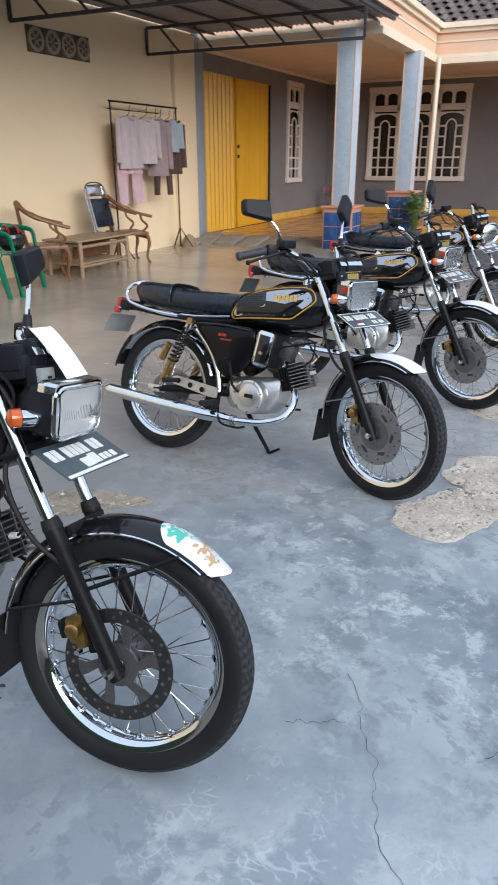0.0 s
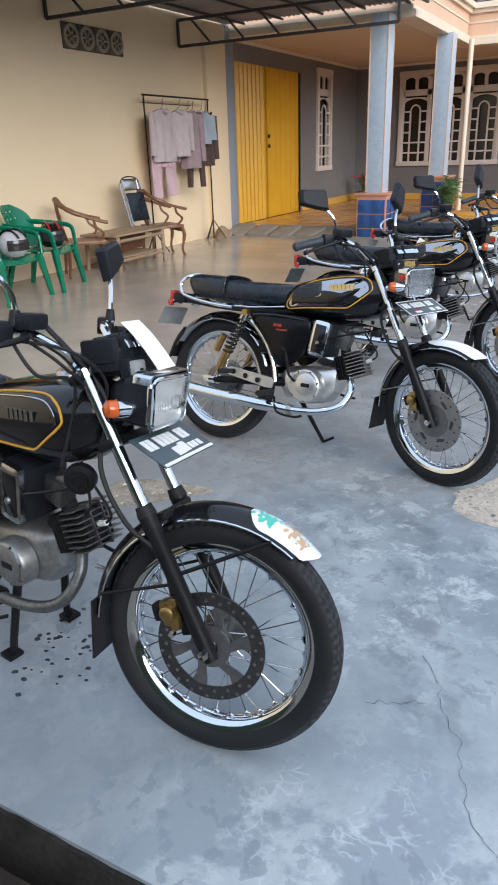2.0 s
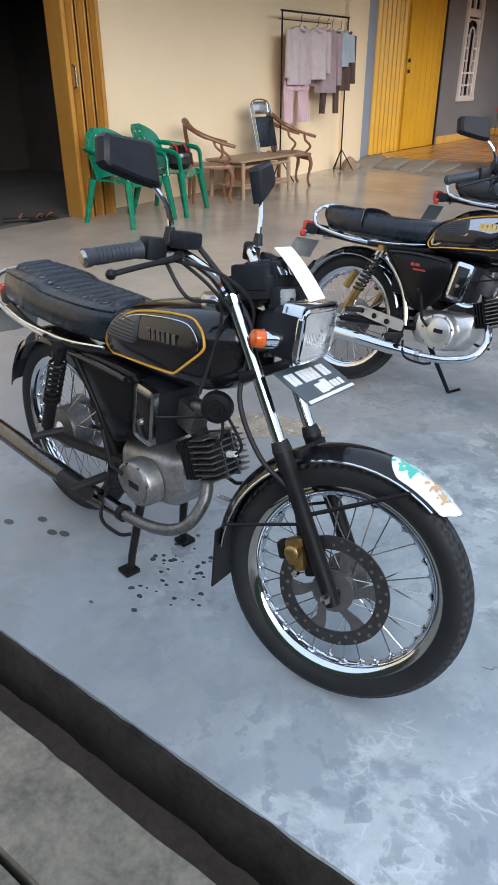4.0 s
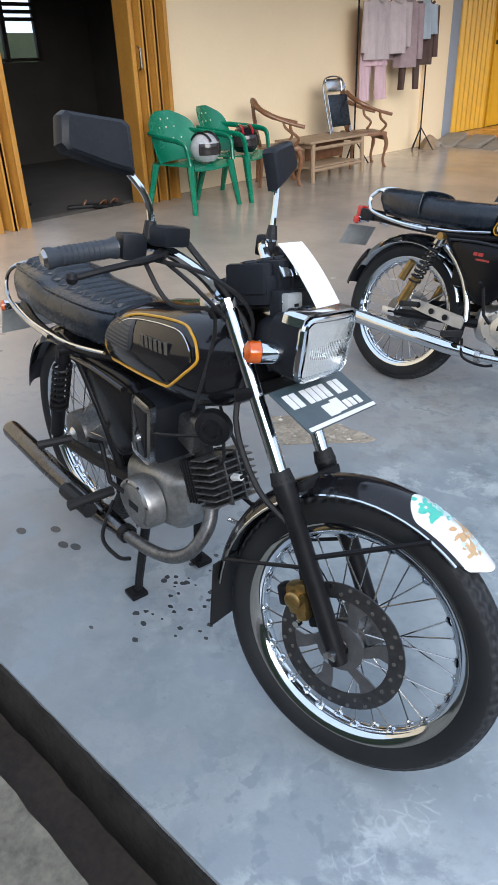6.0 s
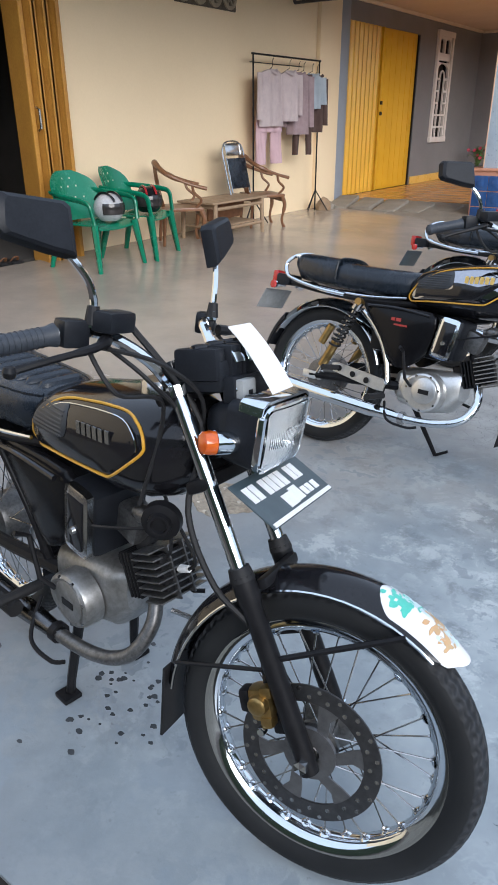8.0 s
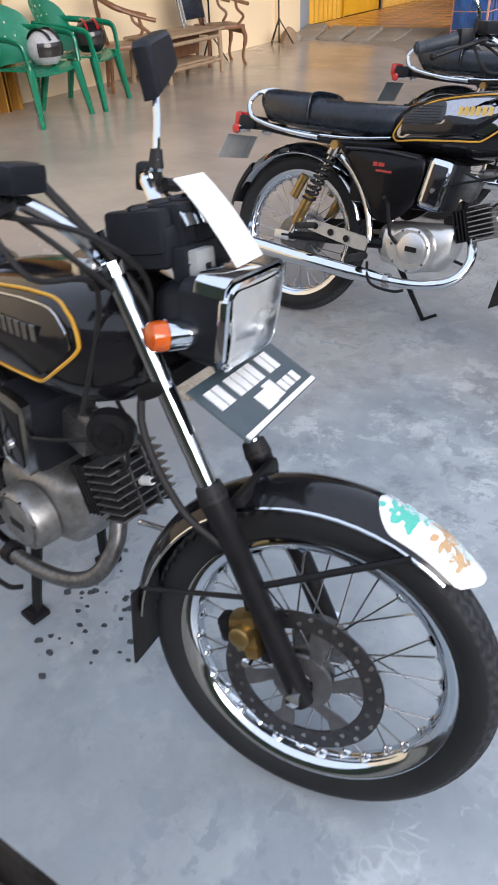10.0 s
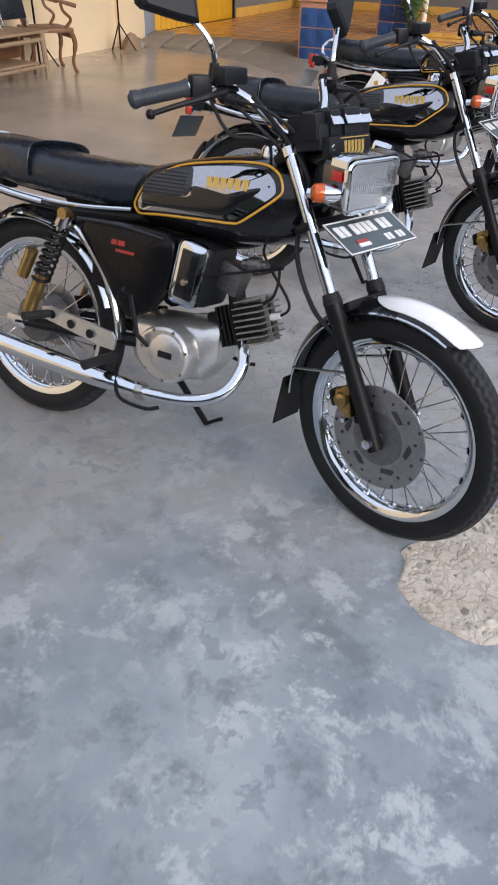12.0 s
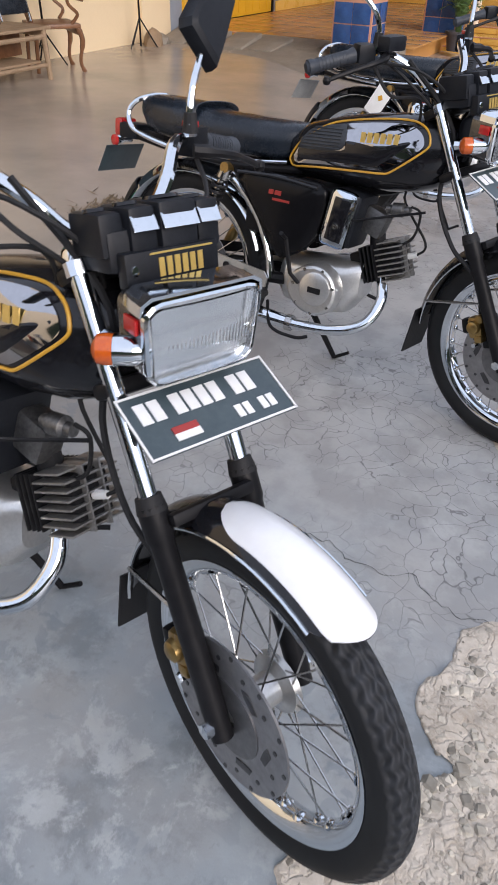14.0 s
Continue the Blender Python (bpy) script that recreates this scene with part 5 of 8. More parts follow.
    if old:
        add_box(bm, (0.0025, 0, -0.047), (0.002, pw - 0.01, 0.008))
    else:
        for z in (-0.0505, 0.0505):
            add_box(bm, (0.0025, 0, z), (0.002, pw, 0.003))
        for y in (-0.1235, 0.1235):
            add_box(bm, (0.0025, y, 0), (0.002, 0.003, ph))
    pp("border", bm, WHITE_INK, parent=plate)
    for y0, y1, z0, z1 in tuple((y, y + 0.0165, 0.002, 0.036) for y in (-0.107, -0.086, -0.052, -0.031, -0.01, 0.011, 0.047, 0.068)) + (((-0.035, -0.0, -0.038, -0.01), (0.035, 0.05, -0.034, -0.015), (0.055, 0.07, -0.034, -0.015), (0.078, 0.094, -0.034, -0.015), (0.0, 0.028, -0.036, -0.004)) if old else tuple((y, y + 0.011, -0.035, -0.014) for y in (0.03, 0.045, 0.073, 0.088))):
        pp("bar", add_box(B(), (0.0022, (y0 + y1) / 2, (z0 + z1) / 2), (0.0016, y1 - y0, z1 - z0)), WHITE_INK, "plain pale bar", parent=plate)
    if not old:
        pp("flag", add_box(B(), (0.0024, -0.055, -0.02), (0.002, 0.04, 0.011)), RED_INK, "red half of a small flag", parent=plate)
        pp("flag", add_box(B(), (0.0024, -0.055, -0.031), (0.002, 0.04, 0.011)), WHITE_INK, "white half of a small flag", parent=plate)
    pp("plate_bracket", add_box(B(), (-0.02, 0, 0.02), (0.03, 0.09, 0.05), bevel=0.005), BLACK_SATIN, parent=plate)

    # instruments
    I = Matrix.Translation((0.802, 0, 0.952)) @ Matrix.Rotation(radians(-10), 4, "Y") @ Matrix.Diagonal((0.95, 0.8, 1.15, 1))

    def ip(name, bm, material, text="", parent=None, smooth=True):
        bmesh.ops.transform(bm, matrix=I, verts=bm.verts)
        return sp(name, bm, material, text, parent=parent, smooth=smooth)

    panel = ip("instrument_panel", add_box(B(), (-0.025, 0, 0.0), (0.1, 0.2, 0.05), bevel=0.012), BLACK_PLASTIC, "black instrument panel")
    for y, w, fwd, high in ((-0.086, 0.044, -0.012, 0.05), (-0.036, 0.05, 0.0, 0.058), (0.03, 0.074, 0.005, 0.064), (0.094, 0.046, 0.0, 0.056)):
        pod = ip("dial_pod", add_box(B(), (-0.012 + fwd, y, 0.018), (0.09, w, high), bevel=0.008), BLACK_PLASTIC, "black dial housing", parent=panel)
        if y > -0.08:
            ip("trim_strip", add_box(B(), (0.0335 + fwd, y, 0.03), (0.004, w - 0.004, 0.024), Matrix.Rotation(radians(-30), 3, "Y"), 0.001), CHROME, "bright trim strip", parent=pod)
        ip("dial_glass", add_lathe(B(), [(0.0, 0.004), (w * 0.38, 0.004), (w * 0.42, 0.0)], (-0.012 + fwd, y, 0.018 + high / 2 - 0.001), (-0.1, 0, 1), 20), BLACK_PAINT, "dark dial face", parent=pod)
    badge = ip("badge_panel", add_box(B(), (0.034, 0.005, -0.02), (0.024, 0.185, 0.04), bevel=0.004), BLACK_PLASTIC, "black badge panel", parent=panel)
    ip("screw", add_lathe(B(), [(0.0, 0.004), (0.006, 0.003), (0.007, 0.0)], (0.046, -0.072, -0.02), (1, 0, 0), 10), CHROME, parent=badge)
    if not old:
        for z in (-0.036, -0.004):
            ip("badge_line", add_box(B(), (0.0465, 0.022, z), (0.002, 0.125, 0.0022)), GOLD_INK, "gold line", parent=badge, smooth=False)
        for k in range(6):
            ip("badge_mark", add_box(B(), (0.0465, -0.02 + 0.0155 * k, -0.02), (0.002, 0.0105, 0.021)), GOLD_INK, "plain gold shape", parent=badge, smooth=False)
    else:
        ip("lamp_block", add_box(B(), (0.045, -0.045, -0.03), (0.03, 0.066, 0.05), bevel=0.005), PALE_PLATE, "grey ignition block", parent=panel)
        ip("key_slot", add_box(B(), (0.0605, -0.042, -0.032), (0.003, 0.018, 0.02), bevel=0.001), BLACK_SATIN, "square dark recess", parent=panel)
        strip = []
        for u in np.linspace(0, 1, 12):
            x, z = 0.01 + 0.092 * u, 0.071 - 0.071 * u - 0.03 * u * u
            strip.append([(x, -0.024 - 0.012 * u, z), (x, 0.086 - 0.01 * u, z + 0.003)])
        bm = B()
        rings(bm, [[*row, (Vector(row[1]) + Vector((0.001, 0, 0.0015))), (Vector(row[0]) + Vector((0.001, 0, 0.0015)))] for row in strip])
        ip("paper_strip", bm, PAPER, "strip of white paper taped over the dials", parent=panel)
    # handlebar
    bar = [(0.537, -0.33, 1.013), (0.576, -0.24, 1.035), (0.608, -0.175, 1.04), (0.668, -0.115, 1.0), (0.69, -0.07, 0.955), (0.69, -0.03, 0.94), (0.69, 0.03, 0.94), (0.69, 0.07, 0.955), (0.668, 0.115, 1.0), (0.608, 0.175, 1.04), (0.576, 0.24, 1.035), (0.537, 0.33, 1.013)]
    low = Vector((0.03, 0, -0.032)) if old else Vector((0, 0, 0))     # flatter bars on the old one

    def hb(name, bm, material, text="", parent=None, sharp=35.0, smooth=True):
        bmesh.ops.translate(bm, verts=bm.verts, vec=low)
        return sp(name, bm, material, text, sharp, parent, smooth)

    handle = hb("handlebar", add_tube(B(), bar, 0.0115, 10, curved=True), CHROME, "chrome handlebar")
    for s in (-1, 1):
        g0, g1 = Vector((0.526, s * 0.358, 1.009)), Vector((0.575, s * 0.245, 1.034))
        grip = hb("grip", add_tube(B(), [g0, g0.lerp(g1, 0.08), g0.lerp(g1, 0.12), g0.lerp(g1, 0.9), g1], [0.019, 0.019, 0.0165, 0.0165, 0.02], 14), GRIP, "black rubber grip", parent=handle)
        for k in range(9):
            rib = g0.lerp(g1, 0.2 + 0.075 * k)
            hb("grip_ring", add_tube(B(), [rib, rib.lerp(g1, 0.03)], 0.0175, 14), GRIP, parent=grip)
        hb("grip_end", add_tube(B(), [g0 + (g0 - g1) * 0.05, g0], [0.012, 0.0165], 12), DULL_CHROME if old else GRIP, parent=grip)
        hb("switch_block", add_box(B(), (0.588, s * 0.22, 1.038), (0.042, 0.048, 0.046), Matrix.Rotation(s * 0.4, 3, "Z"), 0.008), BLACK_PLASTIC, parent=handle)
        if s > 0 and not old:
            hb("switch", add_box(B(), (0.594, 0.214, 1.064), (0.02, 0.022, 0.012), None, 0.003), RED, "red switch", parent=handle)
        hb("lever", add_tube(B(), [(0.636, s * 0.19, 1.032), (0.655, s * 0.245, 1.026), (0.628, s * 0.31, 1.008), (0.6, s * 0.362, 0.99)], [0.011, 0.0075, 0.006, 0.006], 8, curved=True), BLACK_SATIN, "black lever", parent=handle)
        hb("lever_ball", add_lathe(B(), [(0.0, -0.011), (0.008, -0.008), (0.011, 0), (0.008, 0.008), (0.0, 0.011)], (0.599, s * 0.365, 0.989), (0, 0, 1), 10), BLACK_SATIN, parent=handle)
        if s < 0:
            hb("reservoir", add_box(B(), (0.636, -0.175, 1.062), (0.045, 0.07, 0.036), None, 0.009), BLACK_PLASTIC, "black brake reservoir", parent=handle)
        if variant == "fourth":
            continue
        stem = hb("mirror_stem", add_tube(B(), [(0.613, s * 0.2, 1.05), (0.613, s * 0.2, 1.092), (0.606, s * 0.212, 1.128), (0.588, s * 0.238, 1.162)], [0.011, 0.0065, 0.0062, 0.006], 8, curved=True), CHROME, "chrome mirror stem", parent=handle)
        hb("boot", add_tube(B(), [(0.613, s * 0.2, 1.055), (0.613, s * 0.2, 1.085)], [0.014, 0.01], 10), RUBBER, parent=handle)
    for s in (-1, 1) if variant != "fourth" else ():
        M = Matrix.Translation((0.568, s * (0.288 if s < 0 else 0.272), 1.196 if s < 0 else 1.21)) @ Matrix.Rotation(radians(-20 if s < 0 else 7 if old else 13), 4, "Z") @ Matrix.Rotation(radians(-14), 4, "Y") @ Matrix.Rotation(radians(0 if s < 0 else 14 if old else 42), 4, "X")
        if s > 0:
            M = M @ Matrix.Diagonal((1, -1, 1, 1))
        shape = [(-0.062, -0.042), (-0.02, -0.036), (0.06, -0.018), (0.07, -0.008), (0.068, 0.036), (0.06, 0.044), (-0.045, 0.044), (-0.056, 0.036)]
        bm = B()
        rings(bm, [[M @ Vector((x, -u * k, z * k)) for u, z in shape] for x, k in ((0.018, 0.8), (0.013, 0.94), (0.002, 1.0), (-0.012, 1.0))])
        hb("mirror", bm, BLACK_PLASTIC, "black angular mirror", parent=handle, sharp=25)
        bm = B()
        bm.faces.new([bm.verts.new(M @ Vector((-0.0135, -u * 0.93, z * 0.93))) for u, z in shape])
        hb("mirror_glass", bm, CHROME, "mirror glass", parent=handle, smooth=False)
    for a, b, c, d in (((0.63, -0.18, 1.02), (0.7, -0.15, 0.97), (0.72, -0.07, 0.89), (0.66, -0.05, 0.76)), ((0.63, -0.2, 1.02), (0.72, -0.14, 1.0), (0.76, -0.06, 0.92), (0.7, -0.03, 0.74)),
                       ((0.63, 0.2, 1.02), (0.71, 0.16, 0.97), (0.74, 0.06, 0.89), (0.66, 0.05, 0.76)), ((0.62, -0.22, 1.02), (0.67, -0.2, 0.95), (0.7, -0.1, 0.92), (0.66, -0.09, 0.72))):
        hb("cable", add_tube(B(), [a, b, c, d], 0.0042, 6, curved=True), RUBBER)

    # tank
    tank = part("tank", loft(TANK, 24), BLACK_PAINT, ob, "gloss black fuel tank with gold outline", sharp=50)
    outline = [(0.303, 0.704), (0.301, 0.722), (0.33, 0.762), (0.374, 0.799), (0.43, 0.832), (0.54, 0.855), (0.645, 0.866), (0.697, 0.855), (0.72, 0.826), (0.711, 0.798), (0.633, 0.734), (0.6, 0.724), (0.55, 0.72), (0.4, 0.708), (0.32, 0.698)]
    for s in (-1, 1):
        ring = smooth_path([*outline, outline[0]], 5)
        pts = [Vector((p[0], s * (tank_side(p[0], p[1]) + 0.0015), p[1])) for p in ring]
        part("pinstripe", add_tube(B(), pts, 0.0032, 6), GOLD_LINE, tank, "gold pinstripe")
        cx, cz = 0.52, 0.785
        inner = [(cx + (p[0] - cx) * 0.93, cz + (p[1] - cz) * 0.87) for p in smooth_path([*outline, outline[0]], 3)][:-1]
        bm = B()
        rows = []
        for k in (1.0, 0.75, 0.5, 0.25, 0.04):
            rows.append([Vector((cx + (x - cx) * k, s * (tank_side(cx + (x - cx) * k, cz + (z - cz) * k) + 0.002), cz + (z - cz) * k)) for x, z in inner])
        rings(bm, rows)
        if old:
            # highlight along the decal's top edge, modelled as a thin bright strip
            crest = [p for p in inner if p[0] > 0.37 and p[1] > 0.8]
            crest.sort(key=lambda p: p[0] - 0.6 * p[1])
            part("decal_highlight", add_tube(B(), [(x, s * (tank_side(x, z) + 0.0035), z) for x, z in crest], 0.0018, 6), CHROME, tank, "bright strip added as the highlight on the decal's top edge")
        part("side_decal", bm, PANEL if not old else BLACK_PAINT, tank, "mirror-bright decal panel" if not old else "gloss black decal panel", sharp=60)
        pad = [(0.331, 0.762), (0.345, 0.79), (0.37, 0.812), (0.44, 0.829), (0.474, 0.828), (0.474, 0.768), (0.34, 0.752)]
        # field: the dark reflection low in the decal, laid on as black paint
        field = [(0.332, 0.757), (0.474, 0.764), (0.484, 0.79), (0.53, 0.792), (0.61, 0.788), (0.655, 0.812), (0.668, 0.806), (0.59, 0.742), (0.52, 0.735), (0.4, 0.727), (0.335, 0.724)]
        shapes = [("knee_pad", pad, (0.41, 0.79), PAD, "ribbed rubber knee pad", 0.005)]
        if not old:
            shapes.append(("dark_reflection", field, (0.52, 0.765), BLACK_PAINT, "gloss black inlay standing in for the decal's dark reflection", 0.0035))
        for name, shape, (px, pz), material, text, lift in shapes:
            bm = B()
            rim = smooth_path([(x, z, 0) for x, z in [*shape, shape[0]]], 4)[:-1]
            rings(bm, [[Vector((px + (p.x - px) * k, s * (tank_side(px + (p.x - px) * k, pz + (p.y - pz) * k) + o), pz + (p.y - pz) * k)) for p in rim] for k, o in ((1.0, lift - 0.0018), (0.97, lift), (0.7, lift), (0.4, lift), (0.05, lift))])
            shown = part(name, bm, material, tank, text, sharp=60)
            if name == "knee_pad":
                for k in range(7):
                    z = 0.763 + 0.0085 * k
                    x0 = 0.34 + max(0.0, z - 0.772) * 0.72
                    part("pad_rib", add_tube(B(), [(x, s * (tank_side(x, z + 0.06 * (x - 0.4)) + 0.0052), z + 0.06 * (x - 0.4)) for x in np.linspace(x0, 0.468, 6)], 0.0024, 6), PAD, shown)
        for k in range(6):
            x = 0.535 + 0.0195 * k
            bm = B()
            add_box(bm, (x, s * (tank_side(x, 0.808 + 0.0015 * k) + 0.0045), 0.808 + 0.0015 * k), (0.013, 0.003, 0.026))
            part("emblem", bm, GOLD_INK if not old else DULL_CHROME, tank, "plain gold emblem shape" if not old else "plain dull emblem shape", smooth=False)
    part("filler_cap", add_lathe(B(), [(0.0, 0.03), (0.03, 0.03), (0.036, 0.022), (0.037, 0.0), (0.0, 0.0)], (0.64, 0, 0.878), (-0.05, 0, 1), 20), CHROME if not old else DULL_CHROME, tank, "filler cap")

    # seat
    sections = [(-0.292, 0.79, 0.05, 0.015), (-0.285, 0.785, 0.085, 0.035), (-0.245, 0.768, 0.11, 0.06), (-0.1, 0.76, 0.122, 0.066), (-0.055, 0.758, 0.122, 0.063), (-0.03, 0.754, 0.122, 0.058), (0.03, 0.752, 0.121, 0.058), (0.15, 0.752, 0.116, 0.058), (0.25, 0.754, 0.104, 0.058), (0.31, 0.76, 0.08, 0.052), (0.335, 0.772, 0.05, 0.026)]
    seat = part("seat", loft(sections, 22, 3.2), LEATHER, ob, "ribbed black vinyl saddle" if old else "black vinyl saddle with strap", sharp=40)
    if old:
        for k in range(12):
            x = -0.235 + 0.0465 * k
            for a, b in zip(sections, sections[1:]):
                if a[0] <= x <= b[0]:
                    u = (x - a[0]) / (b[0] - a[0])
                    z, w, h = (a[i] + (b[i] - a[i]) * u for i in (1, 2, 3))
            arc = [(x - 0.012 * (v / w) ** 2, v, z + h * (1 - abs(v / w) ** 3.2) ** (1 / 3.2) - 0.006) for v in np.linspace(-0.74 * w, 0.74 * w, 13)]
            part("rib", add_tube(B(), arc, [0.006, 0.017, 0.019, 0.019, 0.019, 0.017, 0.006], 10), LEATHER, seat)
        for s in (-1, 1):
            edge = [(x, s * 0.84 * w, z + 0.8 * h) for x, z, w, h in sections[1:-1]]
            part("piping", add_tube(B(), edge, 0.0045, 6, curved=True), LEATHER, seat)
    if not old:
        part("strap", add_tube(B(), [(-0.045, -0.123, 0.735), (-0.045, -0.123, 0.785), (-0.045, -0.1, 0.816), (-0.045, 0, 0.824), (-0.045, 0.1, 0.816), (-0.045, 0.123, 0.785), (-0.045, 0.123, 0.735)], 0.012, 6, curved=True, flat=0.25), LEATHER, seat)
    for s in (-1, 1):
        part("seat_trim", add_tube(B(), [(-0.25, s * 0.114, 0.706), (-0.125, s * 0.123, 0.69), (0.0, s * 0.123, 0.685), (0.14, s * 0.118, 0.687), (0.295, s * 0.1, 0.703)], 0.005, 6, curved=True), CHROME, seat, "chrome trim strip")
    part("grab_rail", add_tube(B(), [(0.02, -0.13, 0.678), (-0.1, -0.13, 0.684), (-0.22, -0.126, 0.7), (-0.3, -0.116, 0.722), (-0.325, -0.104, 0.765), (-0.305, -0.09, 0.8), (-0.28, -0.05, 0.818), (-0.275, 0, 0.822), (-0.28, 0.05, 0.818), (-0.305, 0.09, 0.8), (-0.325, 0.104, 0.765), (-0.3, 0.116, 0.722), (-0.22, 0.126, 0.7), (-0.1, 0.13, 0.684), (0.02, 0.13, 0.678)], 0.0085 if not old else 0.0065, 8, curved=True), CHROME if not old else DULL_CHROME, ob, "chrome grab rail")

    # tail
    rear = part("rear_mudguard", (lambda bm: (bmesh.ops.translate(bm, verts=bm.verts, vec=(REAR, 0, R * 1.04)), bm)[1])(arch(0.345, 0.135, -12 if old else 20, 152, 0.04)), CHROME if not old else BLACK_PAINT, ob, "chrome rear mudguard" if not old else "black rear mudguard")
    part("guard_extension", (lambda bm: (bmesh.ops.translate(bm, verts=bm.verts, vec=(REAR, 0, R * 1.04)), bm)[1])(arch(0.36, 0.12, 138, 168, 0.04)), BLACK_PLASTIC, rear, "black rubber flap")
    for s in (-1, 1):
        if not old:
            strip = [(REAR + 0.367 * math.cos(a), s * 0.096, R * 1.04 + 0.367 * math.sin(a)) for a in np.linspace(radians(60), radians(6), 20)]
            part("guard_strip", add_tube(B(), strip, 0.014, 10, flat=0.8), CHROME, rear, "chrome strip down the front of the guard")
    lamp = part("tail_lamp", add_box(B(), (-0.375, 0, 0.698), (0.08, 0.1, 0.05), None, 0.01), BLACK_PLASTIC, ob, "tail lamp with red lens")
    part("lens", add_box(B(), (-0.428, 0, 0.704), (0.036, 0.08, 0.06), None, 0.012), RED, lamp, "red lens")
    part("bracket", add_box(B(), (-0.29, 0, 0.69), (0.12, 0.06, 0.03), None, 0.006), BLACK_SATIN, lamp)
    for s in (-1, 1):
        stub = part("rear_indicator", add_lathe(B(), [(0.007, 0), (0.007, 0.03), (0.016, 0.045), (0.0175, 0.062), (0.0, 0.064)], (-0.36, s * 0.045, 0.67), (-0.3, s, 0), 14), CHROME, ob)
        part("lens", add_lathe(B(), [(0.0172, 0), (0.0168, 0.01), (0.0, 0.016)], Vector((-0.36, s * 0.045, 0.67)) + Vector((-0.3, s, 0)).normalized() * 0.063, (-0.3, s, 0), 14), RED if not old else AMBER, stub)
    part("number_plate", add_box(B(), (-0.445, 0, 0.6), (0.003, 0.2, 0.1), Matrix.Rotation(radians(24), 3, "Y"), 0.001), PLATE if variant == "third" else PALE_PLATE, ob, "rear number plate")

    # frame and side covers
    frame_part = part("frame", add_tube(B(), [(0.76, 0, 0.81), (0.6, 0, 0.68), (0.35, 0, 0.68), (0.0, 0, 0.685)], [0.024, 0.024, 0.02, 0.016], 10, curved=True), BLACK_SATIN, ob, "black steel frame")
    for s in (-1, 1):
        part("seat_rail", add_tube(B(), [(0.33, s * 0.06, 0.685), (0.13, s * 0.108, 0.672), (-0.1, s * 0.105, 0.676), (-0.3, s * 0.07, 0.69)], 0.012, 8, curved=True), BLACK_SATIN, frame_part)
        part("frame_tube", add_tube(B(), [(0.11, s * 0.1, 0.67), (0.23, s * 0.09, 0.5), (0.28, s * 0.07, 0.33)], 0.013, 8, curved=True), BLACK_SATIN, frame_part)
    for s in (-1, 1):
        rim = [(0.135, 0.628), (0.14, 0.655), (0.18, 0.668), (0.4, 0.668), (0.43, 0.658), (0.45, 0.64), (0.445, 0.56), (0.42, 0.49), (0.36, 0.44), (0.3, 0.43), (0.22, 0.53)]
        rim = [(p.x, p.z) for p in smooth_path([(x, 0, z) for x, z in [*rim, rim[0]]], 3)[:-1]]
        bm = B()
        inset = 0.018 if old else 0.0
        rings(bm, [[(0.31 + (x - 0.31) * k, s * (y - inset), 0.585 + (z - 0.585) * k) for x, z in rim] for k, y in ((1.0, 0.098), (1.0, 0.112), (0.95, 0.119), (0.75, 0.124), (0.4, 0.127), (0.05, 0.128))])
        cover = part("side_cover", bm, BLACK_DEEP, ob, "gloss black side cover", sharp=50)
        part("cover_lip", add_tube(B(), [(0.14, s * 0.123, 0.655), (0.28, s * 0.126, 0.662), (0.42, s * 0.122, 0.652)], 0.007, 8, curved=True), BLACK_PAINT, cover)
        for k, (x0, w) in enumerate(((0.268, 0.016), (0.292, 0.022)) if not old else ()):
            part("badge", add_box(B(), (x0, s * 0.128, 0.617), (w, 0.003, 0.013)), RED_INK, cover, "plain red mark", smooth=False)
        if not old:
            part("badge_frame", add_box(B(), (0.305, s * 0.128, 0.597), (0.06, 0.003, 0.007)), RED_INK if s < 0 else BLACK_PLASTIC, cover, smooth=False)
    # rear suspension and swinging arm
    for s in (-1, 1):
        y = s * 0.125
        top, low = Vector((0.1, y, 0.66)), Vector((-0.045, y, 0.33))
        shock = part("shock_absorber", add_tube(B(), [top, top.lerp(low, 0.1), top.lerp(low, 0.12), top.lerp(low, 0.45), low], [0.02, 0.022, 0.012, 0.011, 0.011], 12), DULL_CHROME if not old else BLACK_SATIN, ob, "rear shock absorber")
        coil = B()
        way = (low - top).normalized()
        u = way.orthogonal().normalized()
        v = way.cross(u)
        turns = 8
        add_tube(coil, [top.lerp(low, 0.12 + 0.48 * k / (turns * 10)) + 0.024 * (math.cos(k * 2 * math.pi / 10) * u + math.sin(k * 2 * math.pi / 10) * v) for k in range(turns * 10 + 1)], 0.0048, 5)
        part("spring", coil, BLACK_SATIN, shock, "black coil spring")
        part("damper_body", add_tube(B(), [top.lerp(low, 0.55), top.lerp(low, 0.9)], [0.02, 0.02], 12), GOLD if not old else BLACK_SATIN, shock, "gold damper body" if not old else "black damper body")
        if not old:
            part("gas_canister", add_tube(B(), [top.lerp(low, 0.34) + Vector((-0.06, s * 0.01, -0.005)), top.lerp(low, 0.6) + Vector((-0.06, s * 0.01, 0))], 0.017, 12), GOLD, shock, "gold gas canister")
        part("mount", add_lathe(B(), [(0.0, -0.02), (0.016, -0.02), (0.016, 0.02), (0.0, 0.02)], top, (0, 1, 0), 12), GOLD if not old else BLACK_SATIN, shock)
